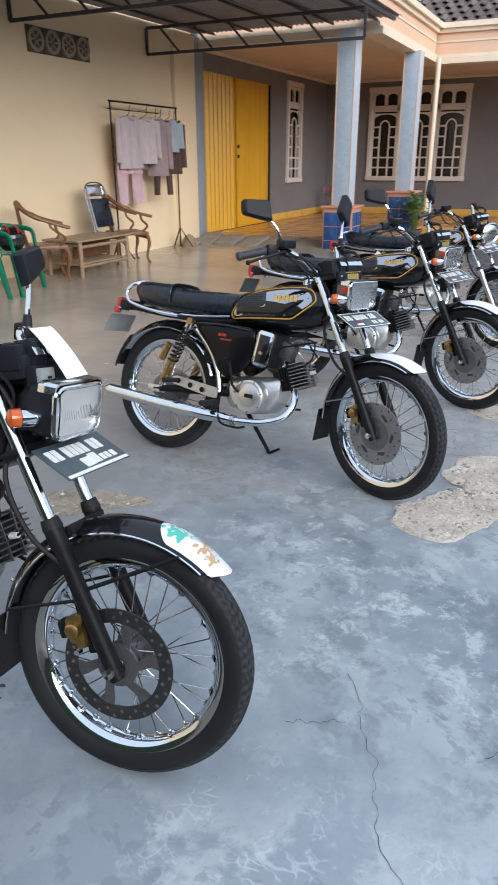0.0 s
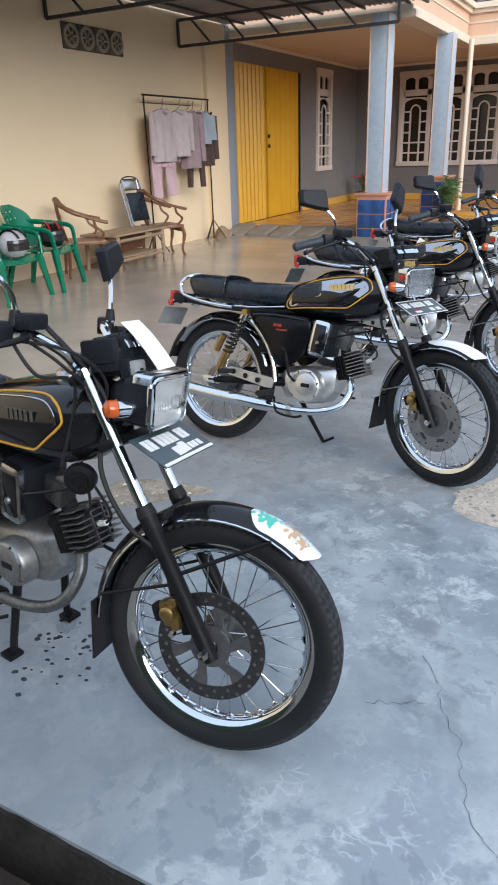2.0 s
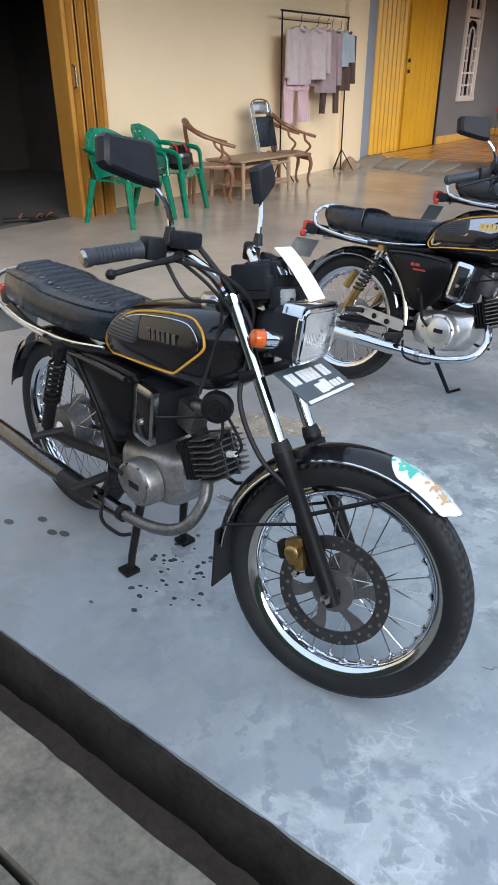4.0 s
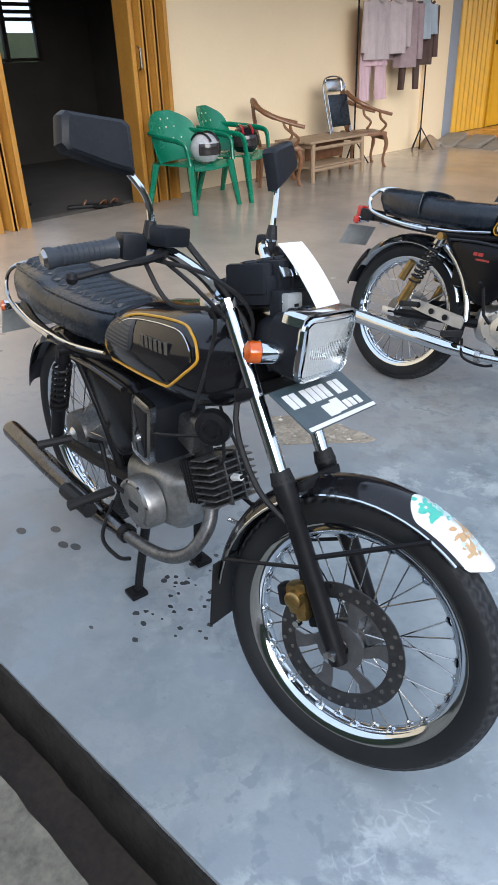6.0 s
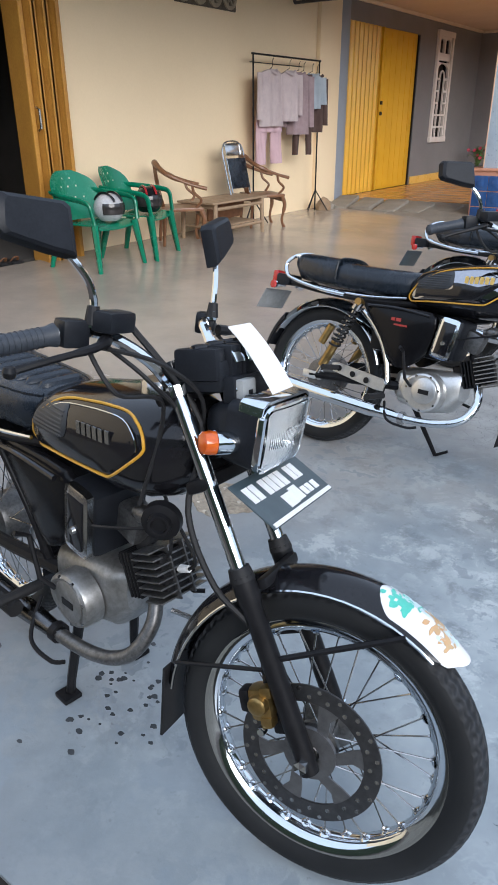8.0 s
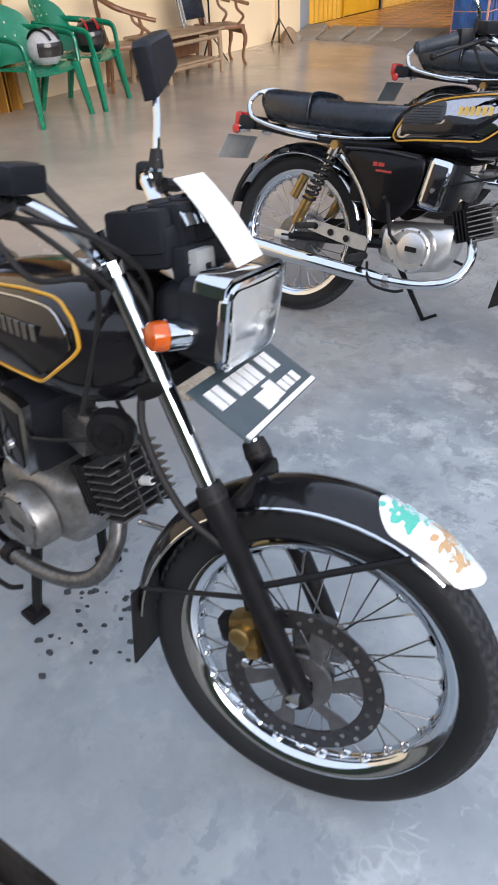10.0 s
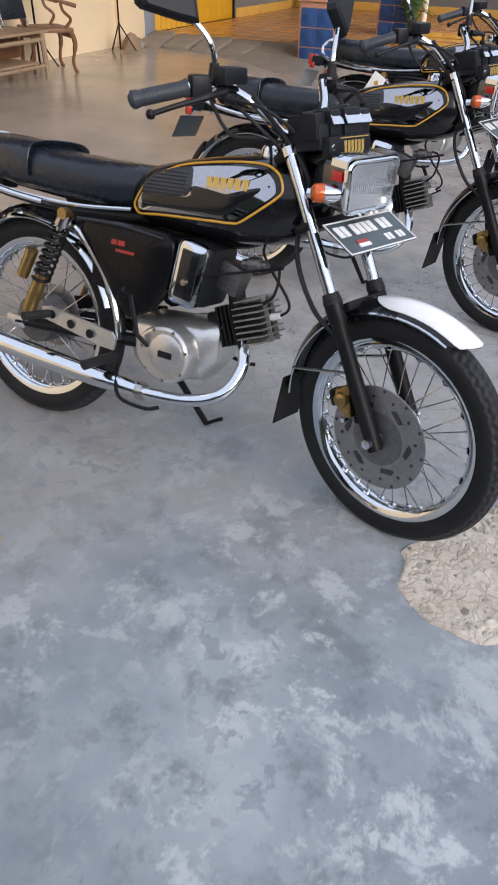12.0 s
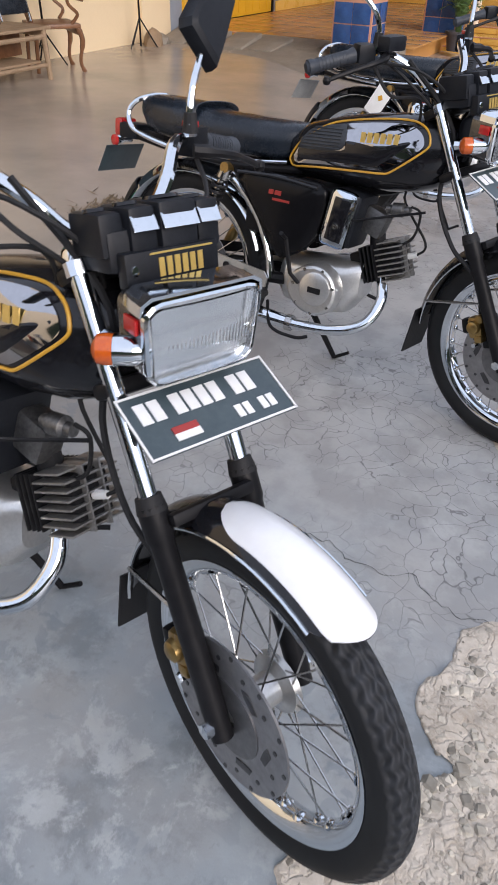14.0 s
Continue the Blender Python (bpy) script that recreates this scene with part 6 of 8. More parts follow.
        arm = part("swing_arm", add_tube(B(), [(0.33, s * 0.07, 0.35), (0.12, s * 0.088, 0.33), (REAR - 0.02, s * 0.092, R * 1.04)], [0.02, 0.018, 0.016], 8), BLACK_SATIN, ob, "black swinging arm")
        part("chain_adjuster", add_box(B(), (REAR - 0.02, s * 0.1, R * 1.04), (0.07, 0.012, 0.035), None, 0.004), ALLOY, arm)
        if not old:
            plate = part("footrest_plate", add_prism(B(), [(0.02, s * 0.118, 0.385), (0.05, s * 0.118, 0.392), (0.27, s * 0.11, 0.368), (0.285, s * 0.11, 0.35), (0.28, s * 0.11, 0.318), (0.24, s * 0.11, 0.318), (0.03, s * 0.118, 0.352)], (0, s * 0.008, 0)), ALLOY, ob, "alloy footrest plate", smooth=False)
            for x, z in ((0.06, 0.37), (0.13, 0.358), (0.2, 0.347)):
                part("opening", add_lathe(B(), [(0.0, 0.0), (0.013, 0.0), (0.013, 0.002), (0.0, 0.002)], (x, s * 0.1255, z), (0, s, 0), 12), BLACK_SATIN, plate)
        part("footrest", add_tube(B(), [(0.28, s * 0.11, 0.3), (0.28, s * 0.24, 0.3)], [0.014, 0.014], 10), RUBBER, ob, "black rubber footrest")
        part("footrest", add_tube(B(), [(0.05, s * 0.115, 0.37), (0.03, s * 0.21, 0.37)], 0.012, 10), RUBBER, ob)
    part("chain_guard", add_prism(B(), [(-0.06, 0.105, 0.37), (0.3, 0.095, 0.42), (0.32, 0.095, 0.39), (-0.04, 0.105, 0.335)], (0, 0.012, 0)), BLACK_SATIN, ob, smooth=False)

    # engine
    metal = ALLOY if not old else surface("dusty_alloy", (0.34, 0.34, 0.335), (0.17, 0.17, 0.165), 14, 0.4, metal=0.75, bump=0.2) if "dusty_alloy" not in bpy.data.materials else bpy.data.materials["dusty_alloy"]
    engine = part("engine", loft([(0.3, 0.36, 0.06, 0.05), (0.33, 0.355, 0.085, 0.075), (0.46, 0.355, 0.09, 0.09), (0.54, 0.37, 0.085, 0.085), (0.58, 0.4, 0.06, 0.06)], 20, 3.4), metal, ob, "alloy engine crankcase")
    place_by[0] = Vector((-0.016, 0, -0.036))
    for s in (-1, 1):
        bm = B()
        outline = [(0.48 + ((0.068 if old else 0.078) + (0.022 if math.cos(a) < -0.2 else 0) * abs(math.cos(a))) * math.cos(a), 0.392 + (0.068 if old else 0.08) * math.sin(a)) for a in np.linspace(0, 2 * math.pi, 36, endpoint=False)]
        rings(bm, [[(x + (0.48 - x) * k, s * y, z + (0.392 - z) * k) for x, z in outline] for y, k in ((0.09, -0.02), (0.125, 0.0), (0.135, 0.05), (0.14, 0.14))])
        case = part("clutch_cover" if s < 0 else "magneto_cover", bm, metal, engine, "polished alloy side cover", sharp=28)
        part("cover_boss", add_lathe(B(), [(0.05, 0.0), (0.052, 0.004), (0.046, 0.007), (0.0, 0.007)], (0.485, s * 0.14, 0.4), (0, s, 0), 24), metal, case)
        part("emblem", add_box(B(), (0.487, s * 0.1475, 0.397), (0.044, 0.003, 0.018), None, 0.001), BLACK_SATIN, case, "plain dark emblem", smooth=False)
        for k in range(7):
            a = k * 2 * math.pi / 7 + 0.3
            part("screw", add_lathe(B(), [(0.0, 0.006), (0.0055, 0.006), (0.0055, 0.0)], (0.477 + (0.06 if old else 0.07) * math.cos(a), s * 0.134, 0.392 + (0.06 if old else 0.07) * math.sin(a)), (0, s, 0), 6), DULL_CHROME, case, smooth=False)
    place_by[0] = Vector((0, 0, 0))
    # finned barrel and head, leaning forward
    way = Vector((0.93, 0, 0.37)).normalized()
    up = Vector((-0.37, 0, 0.93))
    root = Vector((0.55, 0, 0.438))
    turn = Matrix(((way.x, 0, up.x), (0, 1, 0), (way.z, 0, up.z)))
    barrel = part("cylinder", add_box(B(), root + way * 0.05, (0.13, 0.085, 0.085), turn, 0.01), BLACK_SATIN, engine, "black finned cylinder")
    for k in range(4):
        part("fin", add_box(B(), root + way * (0.028 + 0.013 * k), (0.0045, 0.118, 0.108), turn, 0.0018), BLACK_SATIN, barrel)
    head = part("cylinder_head", add_box(B(), root + way * 0.115, (0.07, 0.085, 0.095), turn, 0.008), BLACK_SATIN, engine, "finned cylinder head")
    for k in range(8):
        off = -0.056 + 0.016 * k
        part("fin", add_box(B(), root + way * 0.118 + up * off, (0.082 if k % 7 else 0.062, 0.128, 0.0042), turn, 0.0016), FIN if not old else ALLOY_DARK, head, "worn alloy fin")
    for s in (-1, 1):
        part("fin", add_box(B(), root + way * 0.118 + Vector((0, s * 0.02, 0)), (0.088, 0.0045, 0.122), turn, 0.0016), FIN if not old else ALLOY_DARK, head)
    part("spark_plug", add_tube(B(), [root + way * 0.155, root + way * 0.185], [0.01, 0.008], 8), PAPER, head, "white spark plug")
    part("plug_lead", add_tube(B(), [root + way * 0.185, root + way * 0.215 + up * 0.03, root + way * 0.17 + up * 0.17, (0.7, 0, 0.72)], 0.004, 6, curved=True), RUBBER, head)
    carb = part("carburettor", add_box(B(), (0.585, -0.03, 0.58), (0.075, 0.06, 0.08), Matrix.Rotation(0.3, 3, "Y"), 0.015), ALLOY_DARK, ob, "alloy carburettor")
    part("inlet_rubber", add_tube(B(), [(0.59, -0.02, 0.56), (0.6, -0.01, 0.5)], 0.024, 12), RUBBER, carb)
    A = Matrix.Translation((0.503, -0.105, 0.58)) @ Matrix.Rotation(radians(8), 4, "Y")
    bm = add_box(B(), (0, 0.06, 0), (0.105, 0.14, 0.16), None, 0.02)
    bmesh.ops.transform(bm, matrix=A, verts=bm.verts)
    air = part("air_box", bm, BLACK_PLASTIC, ob, "black air box with chrome cover")
    bm = add_box(B(), (0, -0.014, 0.0), (0.085, 0.022, 0.165), None, 0.02)
    bmesh.ops.transform(bm, matrix=A, verts=bm.verts)
    cover = part("air_box_cover", bm, CHROME if not old else DULL_CHROME, air, "chrome-edged cover")
    bm = add_box(B(), (0, -0.0245, -0.002), (0.054, 0.006, 0.126), None, 0.0028)
    bmesh.ops.transform(bm, matrix=A, verts=bm.verts)
    part("cover_inlay", bm, BLACK_PAINT, cover, "gloss black inlay")
    bm = add_lathe(B(), [(0.0, 0.008), (0.008, 0.008), (0.01, 0.0)], (0, -0.0275, -0.02), (0, -1, 0), 10)
    bmesh.ops.transform(bm, matrix=A, verts=bm.verts)
    part("screw", bm, DULL_CHROME, air)
    horn_at = Vector((0.745, -0.085, 0.672))
    if old:
        part("horn", add_lathe(B(), [(0.0, 0.026), (0.014, 0.026), (0.016, 0.032), (0.022, 0.032), (0.024, 0.022), (0.038, 0.018), (0.04, 0.0), (0.024, -0.02), (0.0, -0.022)], horn_at, (0.55, -0.82, 0.0), 24), BLACK_SATIN, ob, "round black horn")
    part("oil_pump", add_lathe(B(), [(0.0, -0.035), (0.012, -0.035), (0.014, -0.02), (0.02, -0.015), (0.02, 0.015), (0.012, 0.02), (0.012, 0.035), (0.0, 0.035)], (0.655, -0.055, 0.63), (1, 0, 0.1), 14), ALLOY_DARK, ob, "small oily alloy pump")
    part("oil_line", add_tube(B(), [(0.69, -0.055, 0.645), (0.72, -0.05, 0.63), (0.71, -0.04, 0.56), (0.66, -0.03, 0.52)], 0.004, 6, curved=True), RUBBER, ob)
    part("linkage", add_tube(B(), [(0.5, -0.12, 0.57), (0.6, -0.11, 0.6), (0.74, -0.07, 0.64)], 0.004, 6), BLACK_SATIN, ob)
    part("oil_tank", add_box(B(), (0.38, 0, 0.57), (0.2, 0.16, 0.17), None, 0.02), BLACK_SATIN, ob)
    part("battery_box", add_box(B(), (0.22, 0, 0.57), (0.13, 0.16, 0.19), None, 0.015), BLACK_SATIN, ob)
    # exhaust
    pipe = part("exhaust", add_tube(B(), [(0.635, -0.02, 0.415), (0.658, -0.05, 0.36), (0.645, -0.09, 0.3), (0.6, -0.115, 0.265), (0.53, -0.13, 0.246), (0.45, -0.138, 0.238), (0.4, -0.14, 0.236)], 0.017, 12, curved=True), CHROME if not old else ALLOY_DARK, ob, "chrome exhaust pipe and silencer" if not old else "dull steel exhaust pipe and silencer")
    part("silencer", add_tube(B(), [(0.42, -0.138, 0.236), (0.38, -0.14, 0.236), (0.25, -0.148, 0.238), (0.0, -0.158, 0.248), (-0.32, -0.165, 0.266), (-0.335, -0.165, 0.267), (-0.355, -0.166, 0.268)], [0.017, 0.022, 0.029, 0.031, 0.031, 0.029, 0.016], 16), CHROME if not old else AGED_STEEL, pipe, "slim chrome silencer" if not old else "slim dull steel silencer")
    part("clamp", add_tube(B(), [(0.41, -0.138, 0.236), (0.39, -0.139, 0.236)], 0.026, 12), BLACK_SATIN if old else DULL_CHROME, pipe)
    if old:
        part("heat_shield", add_tube(B(), [(0.3, -0.19, 0.275), (0.17, -0.2, 0.285)], 0.022, 8), RUBBER, pipe, "black pedal rubber")
    part("brake_pedal", add_tube(B(), [(0.3, -0.12, 0.28), (0.36, -0.19, 0.225), (0.45, -0.195, 0.215), (0.49, -0.18, 0.225)], 0.0055, 8, curved=True), BLACK_SATIN, ob)
    part("kick_lever", add_tube(B(), [(0.41, -0.14, 0.37), (0.39, -0.165, 0.4), (0.36, -0.165, 0.5), (0.36, -0.2, 0.52)], 0.0065, 8), BLACK_SATIN, ob)
    part("gear_pedal", add_tube(B(), [(0.48, 0.14, 0.32), (0.57, 0.15, 0.3), (0.59, 0.17, 0.3)], 0.006, 8), BLACK_SATIN, ob)
    if old:
        part("engine_guard", add_tube(B(), [(0.6, 0.05, 0.31), (0.7, 0.13, 0.26), (0.78, 0.12, 0.28), (0.79, 0.11, 0.33)], 0.006, 6, curved=True), DULL_CHROME, ob)
    if variant == "fourth":
        tag = part("paper_tag", add_box(B(), (0.06, -0.158, 0.6), (0.085, 0.003, 0.13), Matrix.Rotation(radians(28), 3, "Y"), 0.001), PAPER, ob, "white card tag hung on the side")
        part("tag_mark", add_box(B(), (0.07, -0.1605, 0.615), (0.022, 0.002, 0.022), Matrix.Rotation(radians(70), 3, "Y")), GOLD_LINE, tag, "plain yellow mark", smooth=False)
    # stand
    if stand == "centre":
        for s in (-1, 1):
            sole = s * 0.112 * math.tan(radians(lean))
            leg = part("stand_leg", add_tube(B(), [(0.42, s * 0.08, 0.3), (0.375, s * 0.1, 0.06 + sole), (0.372, s * 0.105, 0.012 + sole)], [0.014, 0.012, 0.012], 8), BLACK_SATIN, ob, "black centre stand leg")
            part("stand_foot", add_box(B(), (0.372, s * 0.112, 0.009 + sole), (0.05, 0.05, 0.014), None, 0.003), BLACK_SATIN, leg)
    else:
        a = radians(lean)
        foot = Vector((0.44, 0.19, 0.0))
        foot.z = math.tan(a) * foot.y + 0.004
        leg = part("side_stand", add_tube(B(), [(0.33, 0.07, 0.28), foot], [0.012, 0.009], 8), BLACK_SATIN, ob, "black side stand")
        part("stand_foot", add_tube(B(), [foot, foot + Vector((0.05, 0.01, 0.03))], 0.007, 6), BLACK_SATIN, leg)
    return ob


motorcycle(pose(-1.069, 0.205, 0, -2.6, 0, -8.4), 19.3, "centre", "old", "black motorcycle with ribbed saddle and stickered mudguard, on its centre stand", 2.6)
motorcycle(pose(-0.931, 1.786, 0, -13.9, 0, -5.3), -19, "side", "second", "glossy black motorcycle with white-topped mudguard, leaning on its side stand", 13.9)
motorcycle(pose(-0.789, 3.136, 0, -9.4, 0, -4.5), -18, "side", "third", "glossy black motorcycle with gold tank outline, leaning beside the gravel", 9.4)
motorcycle(pose(-0.8, 4.75, -0.005, -9, 0, -7), -24, "side", "fourth", "black motorcycle with round headlamp and silver fork at the gravel", 9)


# ---- things along the house wall ----
GREEN_PLASTIC = surface("green_plastic", (0.003, 0.15, 0.082), (0.005, 0.19, 0.105), 5, 0.26, bump=0.05)
CARVED_WOOD = surface("varnished_carved_wood", (0.24, 0.11, 0.05), (0.13, 0.055, 0.025), 9, 0.36, bump=0.3)
BARE_WOOD = surface("bare_grey_wood", (0.36, 0.25, 0.16), (0.25, 0.17, 0.1), 8, 0.6, bump=0.3)
BRIGHT_STEEL = surface("bright_tube_steel", (0.6, 0.6, 0.6), (0.45, 0.45, 0.44), 6, 0.2, metal=1.0)
HELMET_WHITE = surface("white_helmet_shell", (0.55, 0.55, 0.56), (0.3, 0.3, 0.32), 6, 0.2, coat=0.5)
HELMET_RED = surface("red_helmet_paint", (0.4, 0.02, 0.03), (0.3, 0.015, 0.02), 6, 0.25, coat=0.5)
CLOTH_GREY = surface("grey_pink_fleece", (0.56, 0.47, 0.46), (0.42, 0.35, 0.36), 9, 0.9, bump=0.4, fine=150)
CLOTH_PINK = surface("dusty_pink_cotton", (0.6, 0.42, 0.45), (0.5, 0.34, 0.37), 9, 0.9, bump=0.4, fine=150)
CLOTH_BROWN = surface("dark_brown_cotton", (0.1, 0.06, 0.05), (0.06, 0.035, 0.03), 9, 0.9, bump=0.4, fine=150)
CLOTH_MAUVE = surface("mauve_grey_cotton", (0.36, 0.27, 0.28), (0.25, 0.18, 0.19), 9, 0.9, bump=0.4, fine=150)
CLOTH_BLUE = surface("pale_blue_cotton", (0.4, 0.45, 0.5), (0.3, 0.35, 0.4), 9, 0.9, bump=0.4, fine=150)
LEAF = surface("leaf_green", (0.06, 0.13, 0.03), (0.1, 0.17, 0.05), 6, 0.5)
PETAL = surface("red_petal", (0.4, 0.03, 0.06), (0.5, 0.06, 0.1), 6, 0.6)
SOIL_POT = surface("dark_pot", (0.05, 0.05, 0.06), (0.08, 0.07, 0.07), 6, 0.6)


def sheet_of(rows, thick):
    """A bowed plate from rows of points, thickened along z or outwards by a vector."""
    bm = B()
    loops = [[*row, *[Vector(p) + Vector(thick) for p in row[::-1]]] for row in rows]
    rings(bm, loops)
    return bm


def plastic_chair(m, label):
    """Moulded armchair. Local: faces +x, feet on z = 0."""
    ob = thing("plastic_chair", m, label, "chair", "green plastic chairs")
    rows = []
    for x in np.linspace(-0.21, 0.23, 8):
        rows.append([Vector((x, y, 0.43 - 0.02 * (1 - (y / 0.24) ** 2) + (0.0 if x < 0.17 else -0.03 * ((x - 0.17) / 0.06) ** 2))) for y in np.linspace(-0.235 - 0.02 * x, 0.235 + 0.02 * x, 9)])
    part("seat", sheet_of(rows, (0, 0, -0.012)), GREEN_PLASTIC, ob)
    rows = []
    for u in np.linspace(0, 1, 14):
        z = 0.43 + 0.43 * u
        w = 0.245 * (1 + 0.06 * math.sin(3.1 * u)) * max(0.0, 1 - max(0, (u - 0.55) / 0.45) ** 2.6) ** 0.5
        rows.append([Vector((-0.21 - 0.13 * u + 0.07 * (abs(y) / 0.24) ** 2, y, z)) for y in np.linspace(-max(w, 0.08), max(w, 0.08), 13)])
    back_rest = part("backrest", sheet_of(rows, (-0.012, 0, 0)), GREEN_PLASTIC, ob, "fan-shaped back with small openings")
    for r, n in ((0.72, 3), (0.62, 4), (0.79, 2)):
        for k in range(n):
            y = (k - (n - 1) / 2) * 0.085
            part("opening", add_lathe(B(), [(0.0, 0.0), (0.008, 0.0), (0.008, 0.003), (0.0, 0.003)], (-0.21 - 0.13 * (r - 0.43) / 0.43 + 0.07 * (abs(y) / 0.24) ** 2 - 0.002, y, r), (1, 0, 0.2), 10), CREAM, back_rest, "pale wall seen through an opening")
    for s in (-1, 1):
        part("armrest", add_tube(B(), [(-0.27, s * 0.22, 0.68), (-0.1, s * 0.265, 0.66), (0.12, s * 0.275, 0.635), (0.2, s * 0.27, 0.6), (0.22, s * 0.262, 0.5), (0.23, s * 0.255, 0.43)], [0.03, 0.034, 0.034, 0.033, 0.03, 0.034], 10, curved=True, flat=0.55), GREEN_PLASTIC, ob)
        for x0, x1 in ((0.21, 0.27), (-0.2, -0.3)):
            part("leg", add_tube(B(), [(x0, s * 0.235, 0.43), (x1, s * 0.275, 0.0)], [0.056, 0.034], 8, flat=0.6), GREEN_PLASTIC, ob)
    return ob


plastic_chair(pose(-4.78, 4.02, 0.035, 0, 0, 4) @ Matrix.Diagonal((1.12, 1.18, 1.03, 1)), "green moulded plastic armchair with a pale helmet on it")
plastic_chair(pose(-4.84, 4.68, 0.045, 0, 0, 20) @ Matrix.Diagonal((1.1, 1.12, 1.03, 1)), "green moulded plastic armchair with a dark helmet on it")


def helmet(m, shell, stripe, label):
    ob = thing("helmet", m, label, "helmet", "helmets on the chairs")
    bm = B()
    bmesh.ops.create_uvsphere(bm, u_segments=24, v_segments=14, radius=0.14)
    for v in bm.verts:
        v.co.x *= 1.1
        v.co.z = max(v.co.z, -0.11)
    bmesh.ops.translate(bm, verts=bm.verts, vec=(0, 0, 0.112))
    part("shell", bm, shell, ob)
    bm = B()
    rows = []
    for a in np.linspace(-1.2, 1.2, 13):
        rows.append([(0.158 * math.cos(a) * math.cos(e), 0.146 * math.sin(a) * math.cos(e), 0.112 + 0.146 * math.sin(e)) for e in np.linspace(-0.35, 0.35, 5)])
    bm2 = B()
    rings(bm2, [[*[Vector(p) for p in r], *[Vector(p) * 1.02 for p in r[::-1]]] for r in rows])
    bm.free()
    part("visor", bm2, DARK_GLASS, ob, "dark visor")
    for s in (-1, 1):
        part("stripe", add_tube(B(), [(0.155 * math.cos(a), s * 0.05, 0.113 + 0.142 * math.sin(a)) for a in np.linspace(0.5, 2.6, 12)], 0.012, 6), stripe, ob)
    return ob


helmet(pose(-4.68, 4.1, 0.48, 0, 0, 0), HELMET_WHITE, BLACK_PAINT, "white and black motorcycle helmet on a green chair")
helmet(pose(-4.78, 4.76, 0.49, 0, 0, -30), BLACK_PAINT, HELMET_RED, "black and red motorcycle helmet on a green chair")


def carved_chair(m, label):
    """Old wooden armchair with a bowed rail and pierced splat. Local: faces +x."""
    ob = thing("wooden_armchair", m, label, "chair", "carved wooden armchairs")
    part("seat", add_box(B(), (0, 0, 0.4), (0.46, 0.5, 0.04), None, 0.012), CARVED_WOOD, ob)
    part("apron", add_box(B(), (0.2, 0, 0.355), (0.03, 0.44, 0.06), None, 0.008), CARVED_WOOD, ob)
    rail = [(0.26, -0.29, 0.62), (0.05, -0.3, 0.68), (-0.18, -0.26, 0.78), (-0.27, 0, 0.88), (-0.18, 0.26, 0.78), (0.05, 0.3, 0.68), (0.26, 0.29, 0.62)]
    part("top_rail", add_tube(B(), rail, [0.02, 0.018, 0.026, 0.034, 0.026, 0.018, 0.02], 10, curved=True), CARVED_WOOD, ob, "bowed arm and top rail")
    for dy in (-0.05, 0.05):
        part("splat", add_tube(B(), [(-0.2, dy * 0.6, 0.42), (-0.23, dy * 1.5, 0.55), (-0.25, dy * 0.5, 0.66), (-0.265, dy * 1.4, 0.76), (-0.27, dy, 0.86)], [0.024, 0.02, 0.026, 0.02, 0.024], 8, curved=True, flat=0.5), CARVED_WOOD, ob, "pierced carved splat")
    for s in (-1, 1):
        part("arm_post", add_tube(B(), [(0.14, s * 0.24, 0.42), (0.2, s * 0.27, 0.5), (0.12, s * 0.29, 0.58), (0.1, s * 0.3, 0.66)], 0.016, 8, curved=True), CARVED_WOOD, ob)
        part("leg", add_tube(B(), [(0.2, s * 0.21, 0.39), (0.235, s * 0.23, 0.28), (0.2, s * 0.22, 0.1), (0.23, s * 0.23, 0.0)], [0.03, 0.026, 0.018, 0.022], 8, curved=True), CARVED_WOOD, ob)
        part("leg", add_tube(B(), [(-0.2, s * 0.2, 0.39), (-0.23, s * 0.21, 0.0)], [0.022, 0.018], 8), CARVED_WOOD, ob)
    return ob


carved_chair(pose(-4.98, 5.5, 0.05, 0, 0, 48), "carved brown wooden armchair behind the low bench")
carved_chair(pose(-5.02, 7.2, 0.055, 0, 0, 55), "carved brown wooden armchair beside the clothes rack")


def bench():
    ob = thing("bench", pose(-4.93, 6.24, 0.055), "low bare wooden bench against the cream wall", "bench")
    for k in range(5):
        part("slat", add_box(B(), (-0.22 + 0.11 * k, 0, 0.43), (0.1, 1.1, 0.025), None, 0.005), BARE_WOOD, ob)
    for sy in (-1, 1):
        part("rail", add_box(B(), (0, sy * 0.47, 0.39), (0.5, 0.04, 0.05), None, 0.006), BARE_WOOD, ob)
        for sx in (-1, 1):
            part("leg", add_tube(B(), [(sx * 0.24, sy * 0.47, 0.42), (sx * 0.25, sy * 0.48, 0.0)], [0.028, 0.024], 8), BARE_WOOD, ob)
    part("stretcher", add_tube(B(), [(0.245, -0.47, 0.13), (0.245, 0.47, 0.13)], 0.018, 8), BARE_WOOD, ob)
    part("stretcher", add_tube(B(), [(0.243, -0.47, 0.36), (0.243, 0.47, 0.36)], 0.02, 8), BARE_WOOD, ob)
    part("shelf", add_box(B(), (-0.02, 0, 0.15), (0.4, 0.92, 0.02), None, 0.005), BARE_WOOD, ob)
    part("end_panel", add_box(B(), (-0.05, 0.1, 0.29), (0.03, 0.7, 0.2), None, 0.005), CARVED_WOOD, ob, "dark inner panel")


bench()


